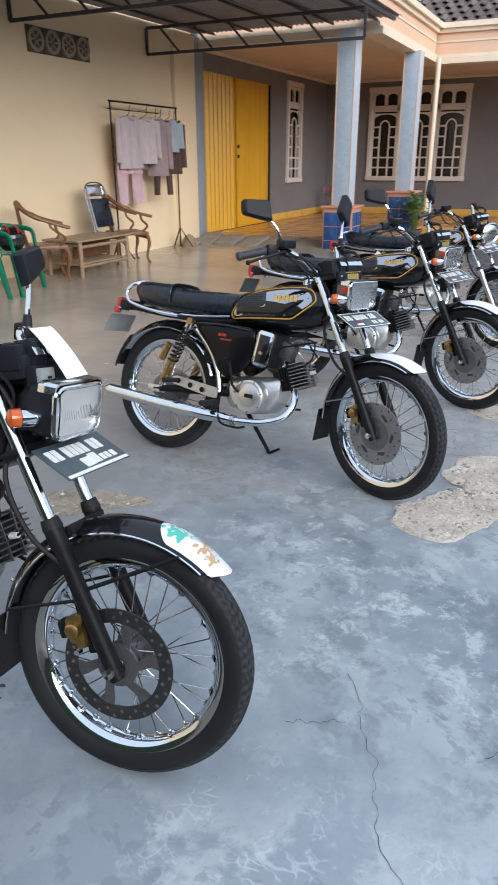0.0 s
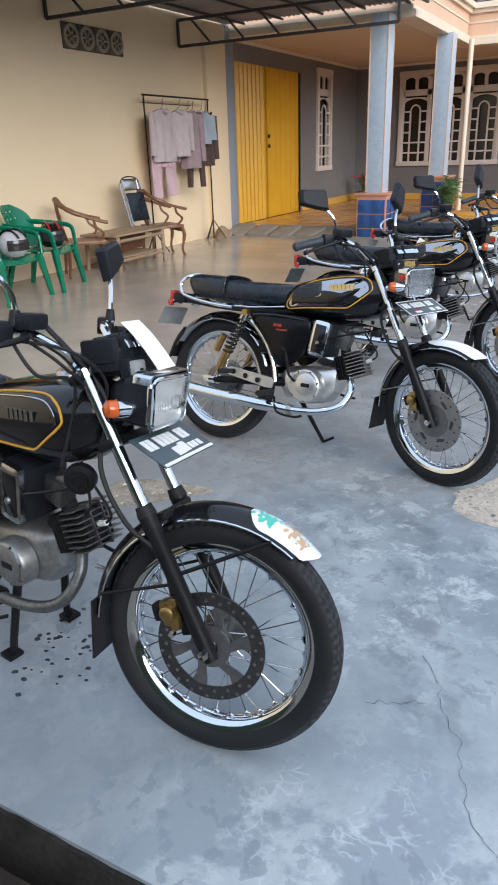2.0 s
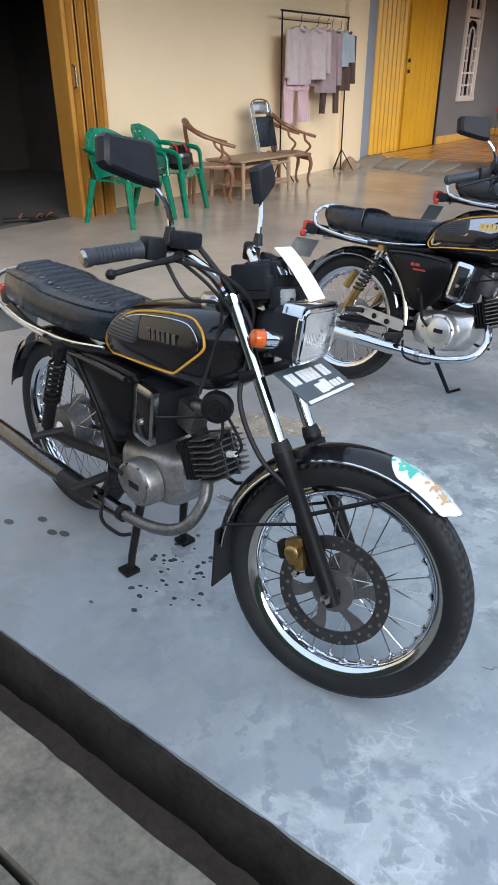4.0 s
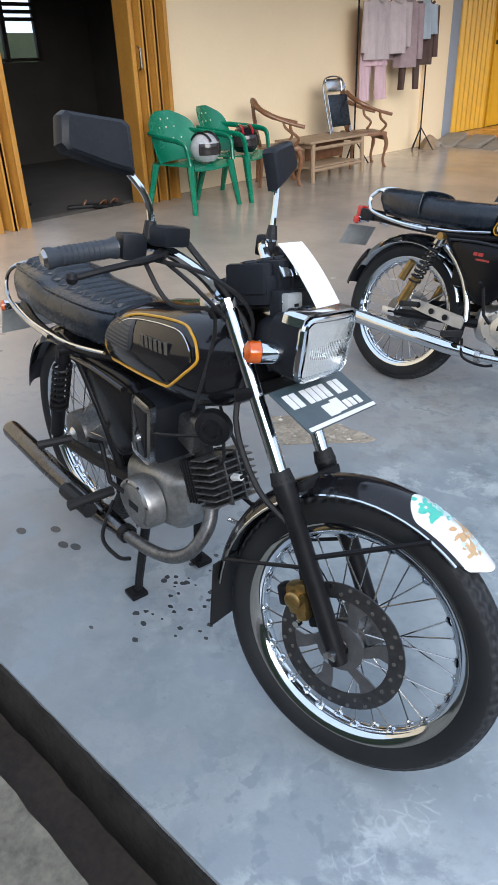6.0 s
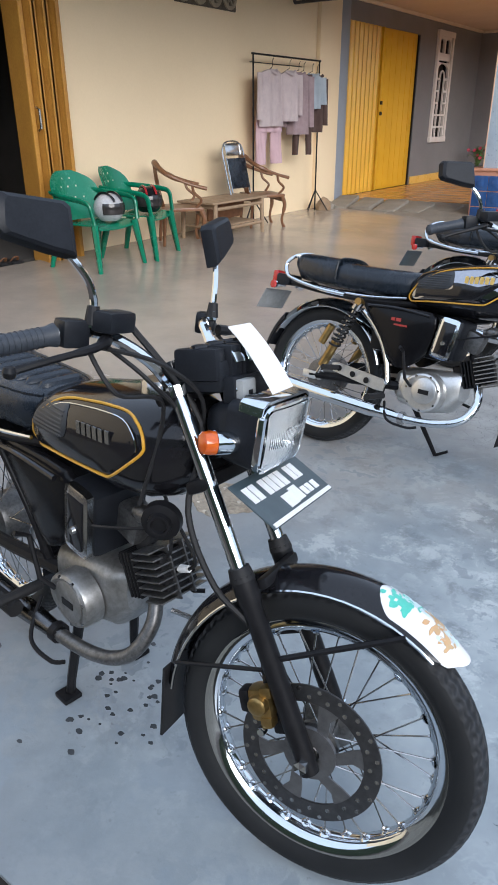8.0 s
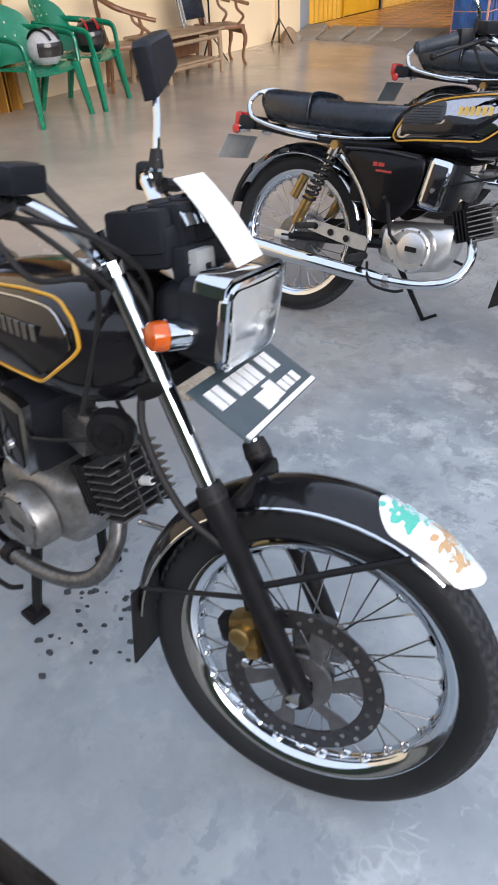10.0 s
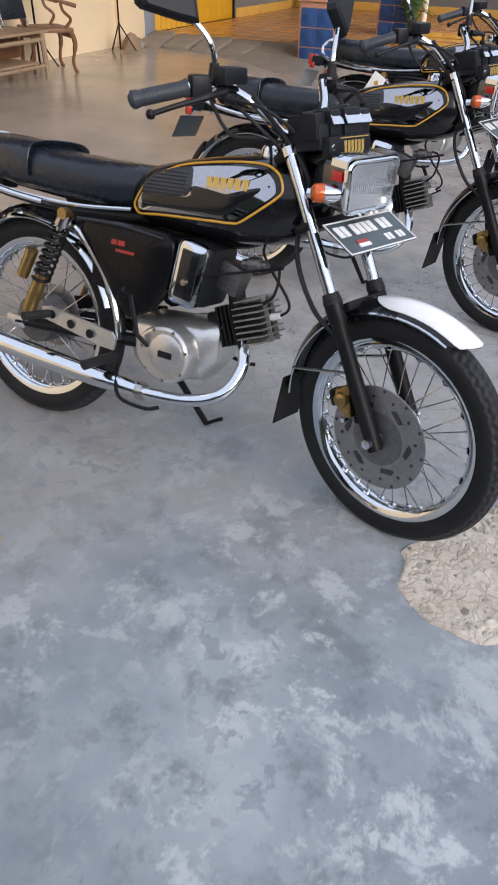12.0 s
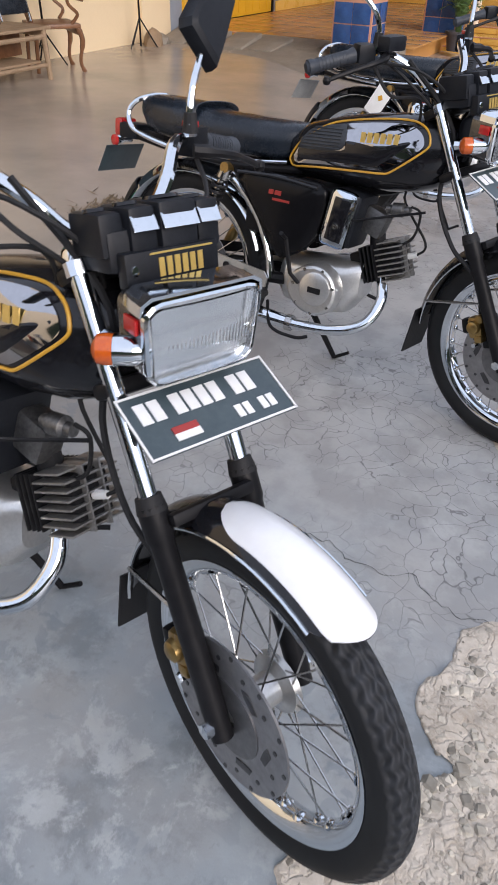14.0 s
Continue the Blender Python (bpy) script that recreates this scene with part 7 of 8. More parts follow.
def folding_chair():
    """A folded steel chair stood on the bench, leaning on the wall."""
    ob = thing("folding_chair", pose(-5.02, 6.72, 0.5, 0, -14, -4) @ Matrix.Diagonal((0.8, 1.0, 0.72, 1)), "folded steel chair with black padding, stood on the bench", "chair")
    part("frame", add_tube(B(), [(0.0, -0.19, 0.0), (0.0, -0.2, 0.6), (0.0, -0.17, 0.8), (0.0, -0.08, 0.87), (0.0, 0.08, 0.87), (0.0, 0.17, 0.8), (0.0, 0.2, 0.6), (0.0, 0.19, 0.0)], 0.013, 8, curved=True), BRIGHT_STEEL, ob, "bright tube frame")
    part("backrest", add_box(B(), (0.0, 0, 0.74), (0.02, 0.3, 0.2), None, 0.03), BRIGHT_STEEL, ob, "bright steel back panel")
    part("seat_pad", add_box(B(), (0.035, 0, 0.34), (0.04, 0.33, 0.5), None, 0.016), LEATHER, ob, "black vinyl seat pad")
    for s in (-1, 1):
        part("leg", add_tube(B(), [(0.03, s * 0.17, 0.02), (0.03, s * 0.17, 0.6)], 0.01, 8), BRIGHT_STEEL, ob)


folding_chair()


# ---- clothes rack ----
def clothes_rack():
    ob = thing("clothes_rack", pose(-5.25, 8.16, 0.05), "black steel clothes rack by the cream wall", "rack")
    for y in (-0.83, 0.83):
        part("post", add_tube(B(), [(0, y, 0.02), (0, y, 2.06)], 0.011, 8), BLACK_SATIN, ob)
        for a in (0.6, 2.7, 4.7):
            part("foot", add_tube(B(), [(0, y, 0.32), (0.2 * math.cos(a), y + 0.2 * math.sin(a), 0.01)], 0.008, 6), BLACK_SATIN, ob)
    part("rail", add_tube(B(), [(0, -0.86, 2.06), (0, 0.86, 2.06)], 0.012, 8), BLACK_SATIN, ob)
    part("lower_rail", add_tube(B(), [(0.03, -0.95, 1.96), (0.03, 0.3, 1.96)], 0.006, 6), BLACK_SATIN, ob)


clothes_rack()


def garment(m, kind, width, length, material, label, seed):
    """A hung garment with folds. Local: hangs from the origin, seen from +x, spread along y."""
    ob = thing(kind, m, label, "clothing", "clothes on the rack")
    rng = random.Random(seed)
    f1, f2, p1, p2 = rng.uniform(14, 20), rng.uniform(26, 38), rng.uniform(0, 6), rng.uniform(0, 6)

    def cloth(name, y0, y1, z0, z1, taper, depth=0.05, slope=0.0):
        bm = B()
        loops = []
        for v in np.linspace(0, 1, 14):
            z = z0 + (z1 - z0) * v
            mid, half = (y0 + y1) / 2, (y1 - y0) / 2 * (1 + taper * v)
            front, rear = [], []
            for u in np.linspace(-1, 1, 19):
                y = mid + half * u + slope * v
                fold = (0.011 * math.sin(f1 * y * 2 + p1 + 1.5 * v) + 0.006 * math.sin(f2 * y * 2 + p2 - 2 * v)) * (0.35 + v)
                bulge = depth * math.sqrt(max(0.0, 1 - u * u)) * (0.5 + 0.5 * v)
                drop = -0.05 * (abs(u) ** 2) * (1 - v) if name == "body" else 0
                front.append((bulge + fold, y, z + drop))
                rear.append((-bulge * 0.6 + fold - 0.012, y, z + drop))
            loops.append(front + rear[::-1])
        rings(bm, loops)
        return part(name, bm, material, ob, sharp=70)

    if kind == "trousers":
        cloth("waist", -width / 2, width / 2, -0.02, -0.22, 0.05)
        for s in (-1, 1):
            cloth("leg", s * width * 0.28 - width * 0.23, s * width * 0.28 + width * 0.23, -0.2, -length, -0.25, 0.045, s * 0.03)
    else:
        cloth("body", -width * 0.36, width * 0.36, 0.0, -length, 0.1)
        for s in (-1, 1):
            cloth("sleeve", s * width * 0.42 - 0.06, s * width * 0.42 + 0.06, -0.05, -length * 0.88, -0.2, 0.045, s * 0.03)
        part("collar", add_tube(B(), [(0.02, -0.08, -0.01), (0.06, 0, -0.05), (0.02, 0.08, -0.01)], 0.02, 8, curved=True), material, ob)
    part("hanger", add_tube(B(), [(0, -0.17, -0.06), (0, 0, 0.03), (0, 0.0, 0.1), (0.02, 0.01, 0.13)], 0.004, 6), BLACK_SATIN, ob)
    return ob


RX = -5.22
garment(pose(RX, 7.72, 1.95, 0, 0, 4), "hooded_jacket", 0.72, 0.68, CLOTH_GREY, "grey-pink fleece jacket hung on the rack", 1)
garment(pose(RX - 0.05, 7.72, 1.42, 0, 0, 0), "trousers", 0.6, 0.62, CLOTH_PINK, "dusty pink trousers hung under the jacket", 2)
garment(pose(RX + 0.03, 8.1, 1.95, 0, 0, -20), "hooded_jacket", 0.4, 0.62, CLOTH_GREY, "grey-pink hooded top hung on the rack", 3)
garment(pose(RX + 0.02, 8.35, 1.94, 0, 0, -35), "shirt", 0.42, 0.78, CLOTH_MAUVE, "mauve-grey shirt hung on the rack", 4)
garment(pose(RX + 0.02, 8.48, 1.94, 0, 0, -30), "trousers", 0.28, 1.05, CLOTH_BROWN, "dark brown trousers hung on the rack", 5)
garment(pose(RX + 0.02, 8.72, 1.94, 0, 0, -40), "shirt", 0.36, 0.45, CLOTH_BLUE, "pale blue shirt hung on the rack", 6)
garment(pose(RX + 0.02, 8.85, 1.93, 0, 0, -30), "shirt", 0.3, 0.75, CLOTH_BROWN, "dark brown shirt hung at the end of the rack", 7)


# ---- small things on the ground ----
def lump(name, x, y, z, size, material, label, category, seed, group="", flat=0.5):
    bm = B()
    bmesh.ops.create_icosphere(bm, subdivisions=2, radius=1.0)
    for v in bm.verts:
        n = noise.noise(v.co * 1.6 + Vector((seed, seed * 2.3, 0)))
        v.co = v.co * (1 + 0.3 * n)
        v.co = Vector((v.co.x * size[0], v.co.y * size[1], max(v.co.z, -0.35) * size[2] * (1 if flat is None else 1)))
    bmesh.ops.translate(bm, verts=bm.verts, vec=(x, y, z + 0.3 * size[2]))
    return single(name, bm, material, label, category, group)


slab_rng = random.Random(14)
for k in range(5):
    x = -5.2 + 0.43 * k
    bm = add_box(B(), (0, 0, 0), (0.36 + slab_rng.uniform(-0.04, 0.05), 0.62 + slab_rng.uniform(-0.08, 0.08), 0.07), bevel=0.02)
    for v in bm.verts:
        v.co += 0.025 * noise.noise_vector(v.co * 4 + Vector((k * 3.1, 0, 0)))
    single("apron_stone", bm, APRON, "sloping worn concrete slab at the foot of the porch", "slab", "slabs at the porch foot", m=pose(x, 9.82, rise(x, 9.82) + 0.05, 9, slab_rng.uniform(-3, 3), slab_rng.uniform(-8, 8)))
lump("rubble", -5.3, 9.42, 0.03, (0.16, 0.14, 0.12), APRON, "broken concrete heaped beside the clothes rack", "rubble", 4)
lump("stump", -5.22, 9.2, 0.03, (0.13, 0.13, 0.17), BARE_WOOD, "old wooden block beside the clothes rack", "stump", 9)


def sandal(x, y, z, yaw):
    ob = thing("sandal", pose(x, y, z, 0, 0, yaw), "dark rubber sandal inside the gate", "sandal", "sandals by the gate")
    part("sole", add_box(B(), (0, 0, 0.015), (0.26, 0.095, 0.03), None, 0.012), RUBBER, ob)
    part("strap", add_tube(B(), [(0.03, -0.045, 0.03), (0.06, -0.02, 0.065), (0.07, 0.02, 0.065), (0.04, 0.045, 0.03)], 0.014, 8, curved=True, flat=0.5), CARVED_WOOD, ob)


for x, y, yaw in ((-5.62, 3.45, 20), (-5.6, 3.58, 10), (-5.75, 3.3, 60), (-6.3, 2.95, 120)):
    sandal(x, y, 0.055, yaw)


def potted_plant(x, y, z, height, spread, leaves, flower, label):
    ob = thing("potted_plant", Matrix.Translation((x, y, z)), label, "plant", "potted plants")
    part("pot", add_lathe(B(), [(0.0, 0.0), (0.11, 0.0), (0.15, 0.2), (0.165, 0.2), (0.165, 0.23), (0.14, 0.23), (0.13, 0.19), (0.0, 0.18)], (0, 0, 0), (0, 0, 1), 20), SOIL_POT, ob)
    rng = random.Random(int(x * 31 + y * 17))
    fronds, blooms = B(), B()
    for k in range(leaves):
        a, out = rng.uniform(0, 6.28), rng.uniform(0.3, 1.0) * spread
        top = rng.uniform(0.5, 1.0) * height
        pts = [Vector((0.02 * math.cos(a), 0.02 * math.sin(a), 0.18)), Vector((out * 0.4 * math.cos(a), out * 0.4 * math.sin(a), 0.2 + top * 0.8)), Vector((out * math.cos(a), out * math.sin(a), 0.2 + top * rng.uniform(0.6, 1.0)))]
        curve = smooth_path(pts, 5)
        for j in range(2, len(curve)):
            p, d = curve[j], (curve[j] - curve[j - 1]).normalized()
            for s in (-1, 1):
                side = d.cross(Vector((0, 0, 1))).normalized() * s
                tip = p + side * rng.uniform(0.05, 0.09) + d * 0.04 + Vector((0, 0, rng.uniform(-0.03, 0.02)))
                w = d * 0.012
                fronds.faces.new([fronds.verts.new(q) for q in (p - w, tip, p + w)])
        add_tube(fronds, curve, 0.003, 4)
        if flower and k % 2 == 0:
            add_lathe(blooms, [(0.0, 0.0), (0.02, 0.01), (0.04, 0.02), (0.0, 0.012)], curve[-1], (rng.uniform(-1, 1), -1, 0.6), 7)
    tagged(part("foliage", fronds, LEAF, ob, "fine green leaves"), kind="stuff")
    if flower:
        tagged(part("blossom", blooms, PETAL, ob, "red blossoms"), kind="stuff")
    else:
        blooms.free()


potted_plant(-2.15, 11.9, -0.02, 0.75, 0.4, 44, False, "feathery green plant in a dark pot beside a column")
potted_plant(-5.0, 15.7, PORCH, 0.5, 0.28, 22, True, "red flowering plant in a dark pot in the porch corner")


# ---- the yard's surface ----
def rough_patch(outline, centre, seed, pebbles, label, material, lift=0.004):
    """Worn-through screed: an uneven fissured skin within an outline, a few stones standing proud."""
    cx, cy = centre
    ring = smooth_path([(x, y, 0) for x, y in [*outline, outline[0]]], 14)[:-1]
    edge = []
    for p in ring:
        n = noise.noise_vector(Vector((p.x * 14, p.y * 14, seed))) * 0.012 + noise.noise_vector(Vector((p.x * 45, p.y * 45, seed))) * 0.007
        edge.append((p.x + n.x, p.y + n.y))
    bm = B()
    rows = []
    for k in (1.0, 0.985, *np.linspace(0.96, 0.02, 26)):
        row = []
        for x, y in edge:
            px, py = cx + (x - cx) * k, cy + (y - cy) * k
            lumps = 0.006 * noise.noise(Vector((px * 22, py * 22, seed))) + 0.004 * abs(noise.noise(Vector((px * 60, py * 60, seed))))
            row.append((px, py, rise(px, py) + (0.0008 if k == 1.0 else lift + max(-0.002, lumps))))
        rows.append(row)
    rings(bm, rows, caps=False)
    ob = single("worn_patch", bm, material, label, "worn patch", kind="structure", sharp=60)
    rng = random.Random(seed)
    verts, faces = [], []
    for _ in range(pebbles):
        k, i, v = math.sqrt(rng.random()) * 0.96, rng.randrange(len(edge)), rng.random()
        (xa, ya), (xb, yb) = edge[i], edge[i - 1]
        x, y = cx + (xa + (xb - xa) * v - cx) * k, cy + (ya + (yb - ya) * v - cy) * k
        add_stone(verts, faces, rng, x, y, rise(x, y) + lift, min(0.024, 0.006 * math.exp(rng.gauss(0, 0.55))), 0.22)
    me = bpy.data.meshes.new("pebble")
    me.from_pydata(verts, [], faces)
    me.materials.append(PEBBLE)
    rest = new("pebble", me)
    rest.parent = ob
    tagged(rest, "exposed pale stones", kind="stuff")


def fissured(name, pale, mid, dark, scale):
    """Flaked old concrete: warped cells with dark seams between them, grainy on top."""
    m = surface(name, pale, mid, 6, 0.85, bump=0.0, fine=70, spread=0.55)
    t = m.node_tree
    out = t.nodes["Principled BSDF"]
    place = t.nodes.new("ShaderNodeTexCoord")
    swirl = node(t, "ShaderNodeTexNoise", Scale=scale * 0.6, Detail=5.0)
    warp = t.nodes.new("ShaderNodeVectorMath")
    warp.operation = "MULTIPLY_ADD"
    warp.inputs[1].default_value = (0.2, 0.2, 0.2)
    cells = node(t, "ShaderNodeTexVoronoi", Scale=scale)
    cells.feature = "DISTANCE_TO_EDGE"
    seam = t.nodes.new("ShaderNodeMapRange")
    seam.inputs[1].default_value, seam.inputs[2].default_value, seam.inputs[3].default_value, seam.inputs[4].default_value = 0.0, 0.12, 0.34, 0.0
    patchy = node(t, "ShaderNodeTexNoise", Scale=scale * 0.35, Detail=3.0)
    gate = t.nodes.new("ShaderNodeMapRange")
    gate.inputs[1].default_value, gate.inputs[2].default_value = 0.42, 0.6
    both = t.nodes.new("ShaderNodeMath")
    both.operation = "MULTIPLY"
    mix = t.nodes.new("ShaderNodeMix")
    mix.data_type = "RGBA"
    mix.inputs[7].default_value = (*dark, 1)
    relief = node(t, "ShaderNodeBump", Strength=0.9, Distance=0.006)
    relief.invert = True
    for n in (swirl, patchy):
        t.links.new(place.outputs["Object"], n.inputs["Vector"])
    t.links.new(swirl.outputs["Color"], warp.inputs[0])
    t.links.new(place.outputs["Object"], warp.inputs[2])
    t.links.new(warp.outputs[0], cells.inputs["Vector"])
    t.links.new(cells.outputs[0], seam.inputs[0])
    t.links.new(patchy.outputs[0], gate.inputs[0])
    t.links.new(seam.outputs[0], both.inputs[0])
    t.links.new(gate.outputs[0], both.inputs[1])
    source = out.inputs["Base Color"].links[0].from_socket
    t.links.new(source, mix.inputs[6])
    t.links.new(both.outputs[0], mix.inputs[0])
    t.links.new(mix.outputs[2], out.inputs["Base Color"])
    t.links.new(seam.outputs[0], relief.inputs["Height"])
    t.links.new(relief.outputs[0], out.inputs["Normal"])
    return m


def add_stone(verts, faces, rng, x, y, z, r, flat):
    base = len(verts)
    a0 = rng.uniform(0, 6.28)
    for k in range(6):
        a = a0 + k * math.pi / 3
        q = r * rng.uniform(0.75, 1.2)
        verts.append((x + q * math.cos(a), y + q * math.sin(a), z - 0.2 * r))
    for k in range(4):
        a = a0 + 0.5 + k * math.pi / 2
        q = r * rng.uniform(0.4, 0.75)
        verts.append((x + q * math.cos(a), y + q * math.sin(a), z + r * flat * rng.uniform(0.7, 1.2)))
    t = [base + 6 + k for k in range(4)]
    faces.append(tuple(t))
    ring = [base + k for k in range(6)]
    for k, (i, j) in enumerate(((0, 1), (1, 2), (2, 3), (3, 4), (4, 5), (5, 0))):
        up = t[min(3, round(k * 4 / 6))]
        faces.append((ring[i], ring[j], up))
    for (i, a, b) in ((1, 0, 1), (3, 1, 2), (4, 2, 3), (0, 3, 0)):
        faces.append((ring[i], t[b], t[a]))


def island_stone(name, a, b):
    m = surface(name, a, b, 30, 0.8, bump=0.4)
    t = m.node_tree
    geo = t.nodes.new("ShaderNodeNewGeometry")
    span = t.nodes.new("ShaderNodeMapRange")
    span.inputs[3].default_value, span.inputs[4].default_value = 0.45, 1.5
    t.links.new(geo.outputs["Random Per Island"], span.inputs[0])
    hsv = t.nodes.new("ShaderNodeHueSaturation")
    t.links.new(span.outputs[0], hsv.inputs["Value"])
    out = t.nodes["Principled BSDF"]
    link = out.inputs["Base Color"].links[0]
    source = link.from_socket
    t.links.new(source, hsv.inputs["Color"])
    t.links.new(hsv.outputs[0], out.inputs["Base Color"])
    return m


PEBBLE = island_stone("pale_pebble", (0.46, 0.42, 0.35), (0.34, 0.3, 0.24))
DIRT = fissured("brown_worn_screed", (0.42, 0.36, 0.28), (0.17, 0.14, 0.105), (0.11, 0.09, 0.07), 11.0)
FLAKED = fissured("flaked_pale_screed", (0.64, 0.575, 0.49), (0.36, 0.3, 0.235), (0.22, 0.18, 0.135), 20.0)
GRAVEL = island_stone("blue_grey_gravel", (0.14, 0.143, 0.15), (0.08, 0.08, 0.088))
rough_patch([(0.25, 1.65), (0.27, 1.53), (0.34, 1.45), (0.48, 1.425), (0.56, 1.5), (0.64, 1.66), (0.76, 1.9), (0.9, 2.1), (0.98, 2.28), (0.88, 2.42), (0.66, 2.4), (0.5, 2.38), (0.41, 2.3), (0.4, 2.18), (0.35, 2.1), (0.4, 2.0), (0.47, 1.95), (0.4, 1.88), (0.33, 1.76)], (0.58, 1.93), 3, 900, "worn patch of pale flaked screed by the second motorcycle", material=FLAKED)
rough_patch([(-0.72, 1.24), (-0.84, 1.25), (-0.97, 1.235), (-1.1, 1.19), (-1.17, 1.11), (-1.13, 1.02), (-1.0, 0.965), (-0.9, 1.04), (-0.8, 1.13), (-0.74, 1.19)], (-0.97, 1.11), 5, 60, "small brown worn patch between two motorcycles", material=DIRT)
rough_patch([(0.25, 3.2), (0.4, 2.95), (0.9, 2.85), (1.4, 2.98), (1.5, 3.25), (1.25, 3.6), (0.8, 3.72), (0.42, 3.55)], (0.85, 3.28), 8, 1500, "weathered broken edge of the screed beside the gravel", lift=0.003, material=FLAKED)


def gravel():
    """The loose gravel court, from the row of motorcycles to the steps."""
    bm = B()
    rows = []
    for j in range(40):
        y = 4.0 + 8.2 * j / 39
        left = 0.55 - 0.235 * (y - 4.3) + 0.12 * noise.noise(Vector((y * 1.3, 2, 0)))
        rows.append([(left + (13.8 - left) * (i / 20) ** 1.6, y + 0.25 * noise.noise(Vector((i * 0.7, 5, 1))) * (j == 0), rise(left + (13.8 - left) * (i / 20) ** 1.6, y) + (0.004 if j and i else 0.0015)) for i in range(21)])
    rings(bm, rows, close=False, caps=False)
    bed = single("gravel_court", bm, GRAVEL_BED, "blue-grey loose gravel court before the steps", "gravel", kind="structure")
    rng = random.Random(11)
    verts, faces = [], []
    for _ in range(24000):
        y = 3.98 + 8.15 * rng.random() ** 1.5
        left = 0.5 - 0.235 * (y - 4.3)
        x = left + rng.random() ** 1.3 * 4.2 + rng.gauss(0, 0.09)
        add_stone(verts, faces, rng, x, y, rise(x, y) + 0.004, min(0.026, 0.009 * math.exp(rng.gauss(0, 0.45))), 0.6)
    me = bpy.data.meshes.new("gravel")
    me.from_pydata(verts, [], faces)
    me.materials.append(GRAVEL)
    loose = new("gravel", me)
    loose.parent = bed
    tagged(loose, "loose angular gravel stones", kind="stuff")


gravel()
STAIN = surface("oil_drip", (0.035, 0.04, 0.045), (0.05, 0.055, 0.06), 20, 0.35)
CRACK_DARK = surface("crack_dirt", (0.03, 0.032, 0.035), (0.05, 0.05, 0.05), 20, 0.9)


def drips():
    """Dark wet drips under the first motorcycle's engine."""
    rng = random.Random(21)
    bm = B()
    for k in range(46):
        x, y = rng.gauss(-0.615, 0.07), rng.gauss(0.14, 0.11)
        r = rng.uniform(0.003, 0.0085)
        edge = [(x + r * (1 + rng.uniform(-0.3, 0.3)) * math.cos(a) * 1.3, y + r * (1 + rng.uniform(-0.3, 0.3)) * math.sin(a), 0.0016) for a in np.linspace(0, 2 * math.pi, 9, endpoint=False)]
        bm.faces.new([bm.verts.new(p) for p in edge])
    for x, y in ((-1.25, -0.02), (-1.17, 0.06), (-1.08, 0.03), (-1.04, 0.05)):
        edge = [(x + 0.022 * math.cos(a), y + 0.014 * math.sin(a), 0.0016) for a in np.linspace(0, 2 * math.pi, 10, endpoint=False)]
        bm.faces.new([bm.verts.new(p) for p in edge])
    single("oil_drips", bm, STAIN, "dark drips on the screed under the first engine", "stain", kind="stuff", smooth=False)


drips()


def crack(a, b, seed, width, waver, steps=70):
    """A hairline crack as a thin dark ribbon that wanders from a to b."""
    bm = B()
    a, b = Vector((*a, 0)), Vector((*b, 0))
    side = (b - a).normalized().cross(Vector((0, 0, 1)))
    rows = []
    for k in range(steps + 1):
        u = k / steps
        p = a.lerp(b, u) + side * waver * noise.fractal(Vector((u * 4 + seed, seed, 0)), 0.9, 2.1, 6) * min(1, 6 * u, 6 * (1 - u) + 0.3)
        w = width * (0.35 + 0.9 * abs(noise.noise(Vector((u * 22, seed, 3)))))
        rows.append([(p.x - side.x * w, p.y - side.y * w, 0.0018), (p.x + side.x * w, p.y + side.y * w, 0.0018)])
    rings(bm, rows, close=False, caps=False)
    single("crack", bm, CRACK_DARK, "thin wandering crack in the screed", "crack", "cracks in the yard", kind="structure", smooth=False)


crack((0.395, 0.57), (0.8, -0.2), 2, 0.0012, 0.07)
crack((0.45, 0.385), (0.3, 0.32), 6, 0.0014, 0.03, 30)
crack((0.8, 0.42), (1.35, 0.75), 9, 0.0014, 0.08)
crack((-0.3, 2.45), (0.6, 2.3), 12, 0.0018, 0.1)


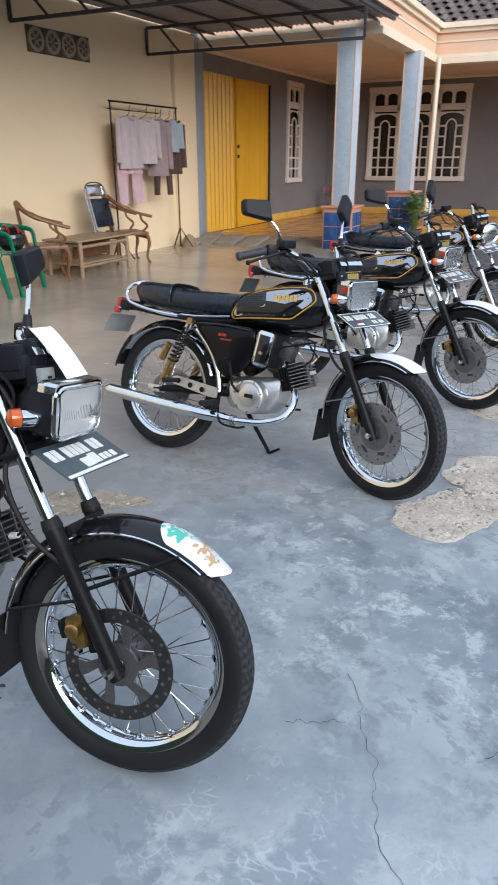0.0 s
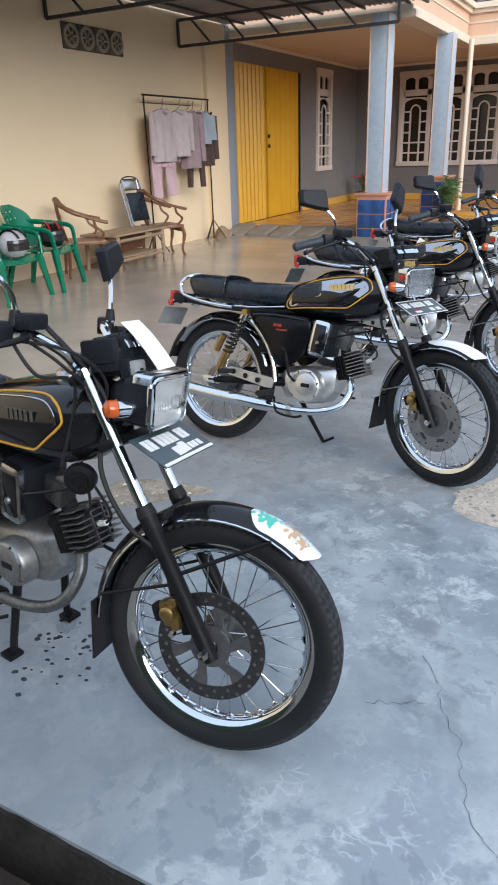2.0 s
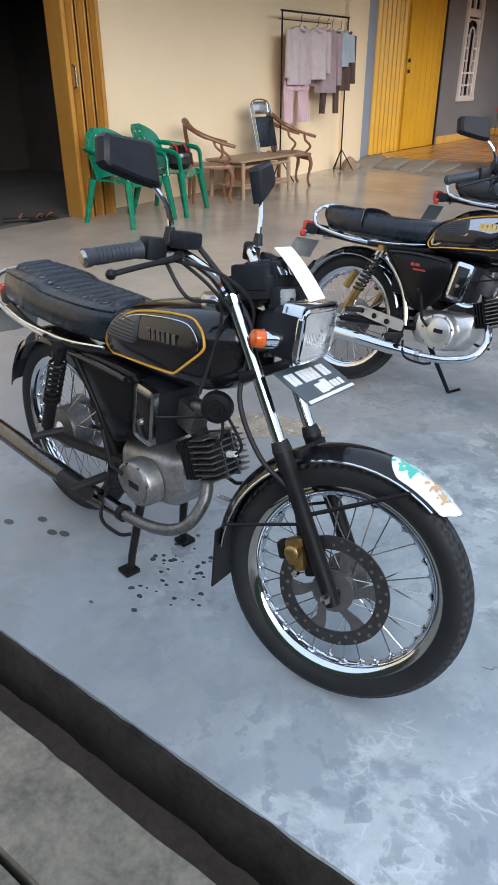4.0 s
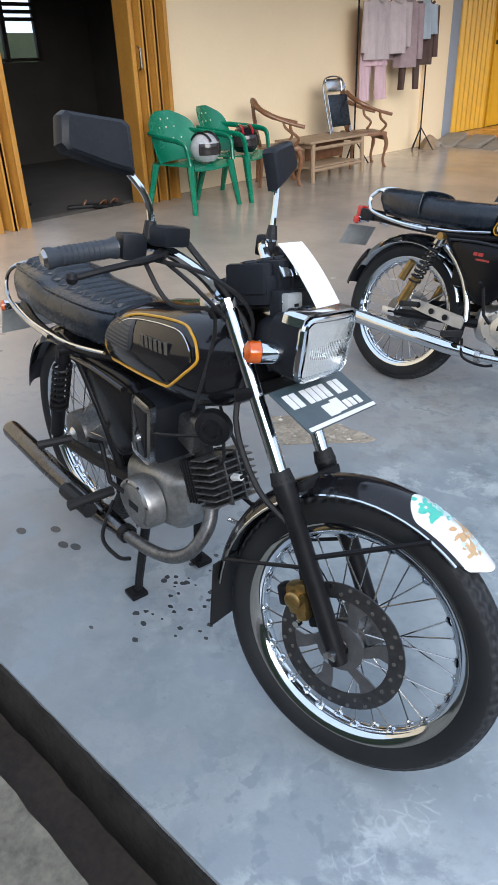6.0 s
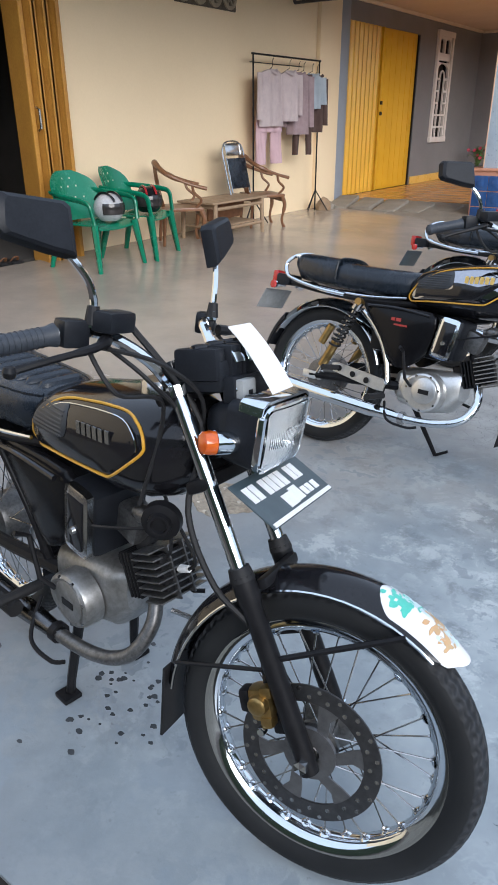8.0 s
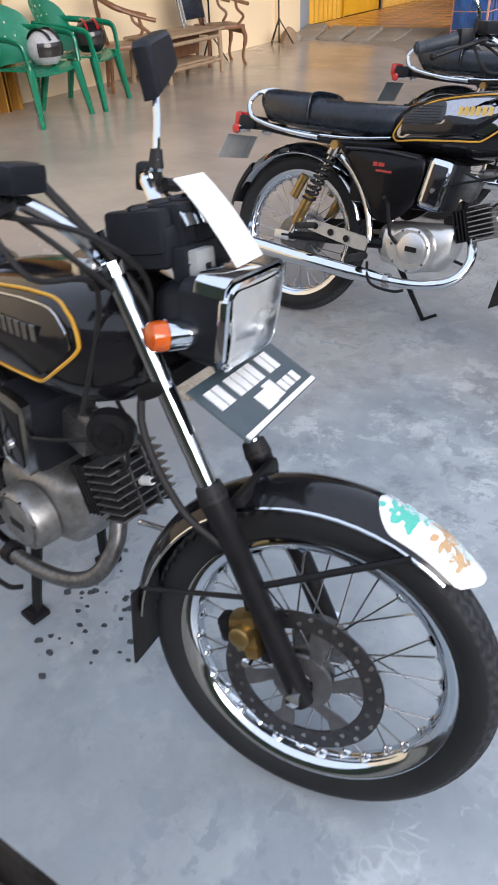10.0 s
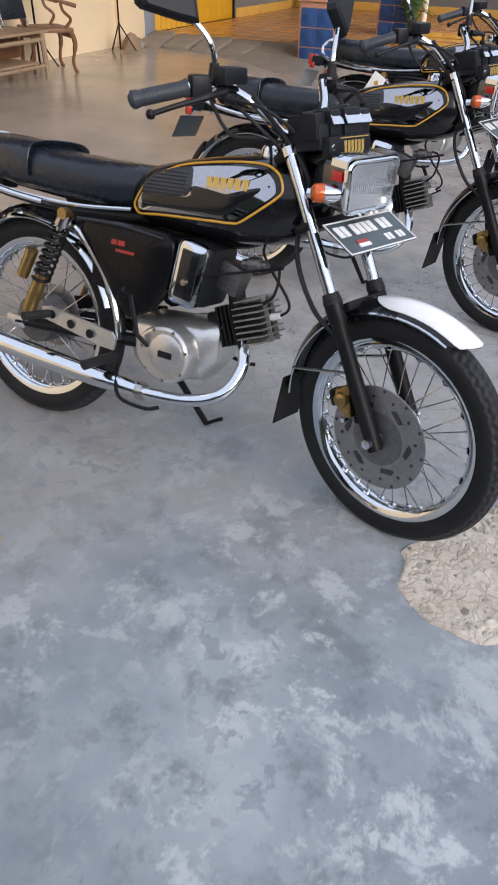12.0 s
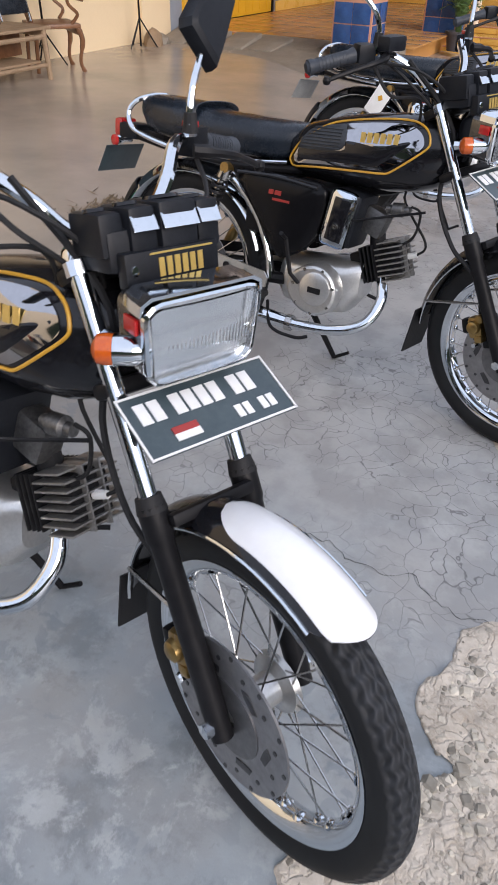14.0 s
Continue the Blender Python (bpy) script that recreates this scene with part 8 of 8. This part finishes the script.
def leaf_litter(x, y):
    """A small heap of dry brown leaves and straw."""
    rng = random.Random(31)
    bm = B()
    for _ in range(260):
        px, py = x + rng.gauss(0, 0.1), y + rng.gauss(0, 0.1)
        high = max(0.004, 0.07 - 0.35 * math.hypot(px - x, py - y)) * rng.uniform(0.2, 1.0)
        a, long, wide, tilt = rng.uniform(0, 6.28), rng.uniform(0.03, 0.09), rng.uniform(0.003, 0.009), rng.uniform(-0.5, 0.5)
        way, side = Vector((math.cos(a), math.sin(a), tilt)) * long / 2, Vector((-math.sin(a), math.cos(a), 0.2)) * wide
        mid = Vector((px, py, high + 0.003 + abs(tilt) * long / 2))
        bm.faces.new([bm.verts.new(p) for p in (mid - way, mid + side, mid + way, mid - side)])
    single("leaf_litter", bm, DRY_LEAF, "small heap of dry brown leaves on the yard", "leaves", kind="stuff", smooth=False)


DRY_LEAF = island_stone("dry_leaf", (0.2, 0.14, 0.08), (0.12, 0.085, 0.05))
leaf_litter(-2.0, 4.15)


# ---- beyond the yard ----
def neighbour():
    ob = thing("neighbour_house", Matrix.Translation((0.2, 25.0, -0.1)), "weathered plank house with a tiled roof beyond the porch", "house")
    for k in range(13):
        z = 0.33 + 0.165 * k
        for j in range(4):
            part("plank", add_box(B(), (1.0 + 2.0 * j, 0.012 * (k % 2), z), (1.985, 0.03, 0.155), None, 0.004), PLANK, ob)
    part("plinth", add_box(B(), (4, 0.1, 0.1), (9, 0.2, 0.5)), WHITE_PAINT, ob, "pale plinth")
    part("wall", add_box(B(), (4, 1.5, 1.3), (8.6, 2.8, 2.5)), PLANK, ob)


neighbour()
roof("roof_neighbour", -1.2, 5.5, 24.4, 2.25, 12, radians(30), 0.0, "weathered clay tile roof of the neighbouring house")
BACKDROP_GREEN = surface("backdrop_green", (0.035, 0.05, 0.025), (0.06, 0.075, 0.04), 0.8, 0.9, bump=0.5, fine=4)
# street and side walls stand unseen, added to darken low reflections
for name, a, b, h in (("backdrop_street", (26, -14), (-24, -14), 5.5), ("backdrop_side", (19, 40), (19, -14), 5.0), ("backdrop_garden", (-14, -3), (-14, 16), 1.95)):
    wall(name, a, b, -0.4, h, 0.4, BACKDROP_GREEN, "plain dark green wall added to close the yard")
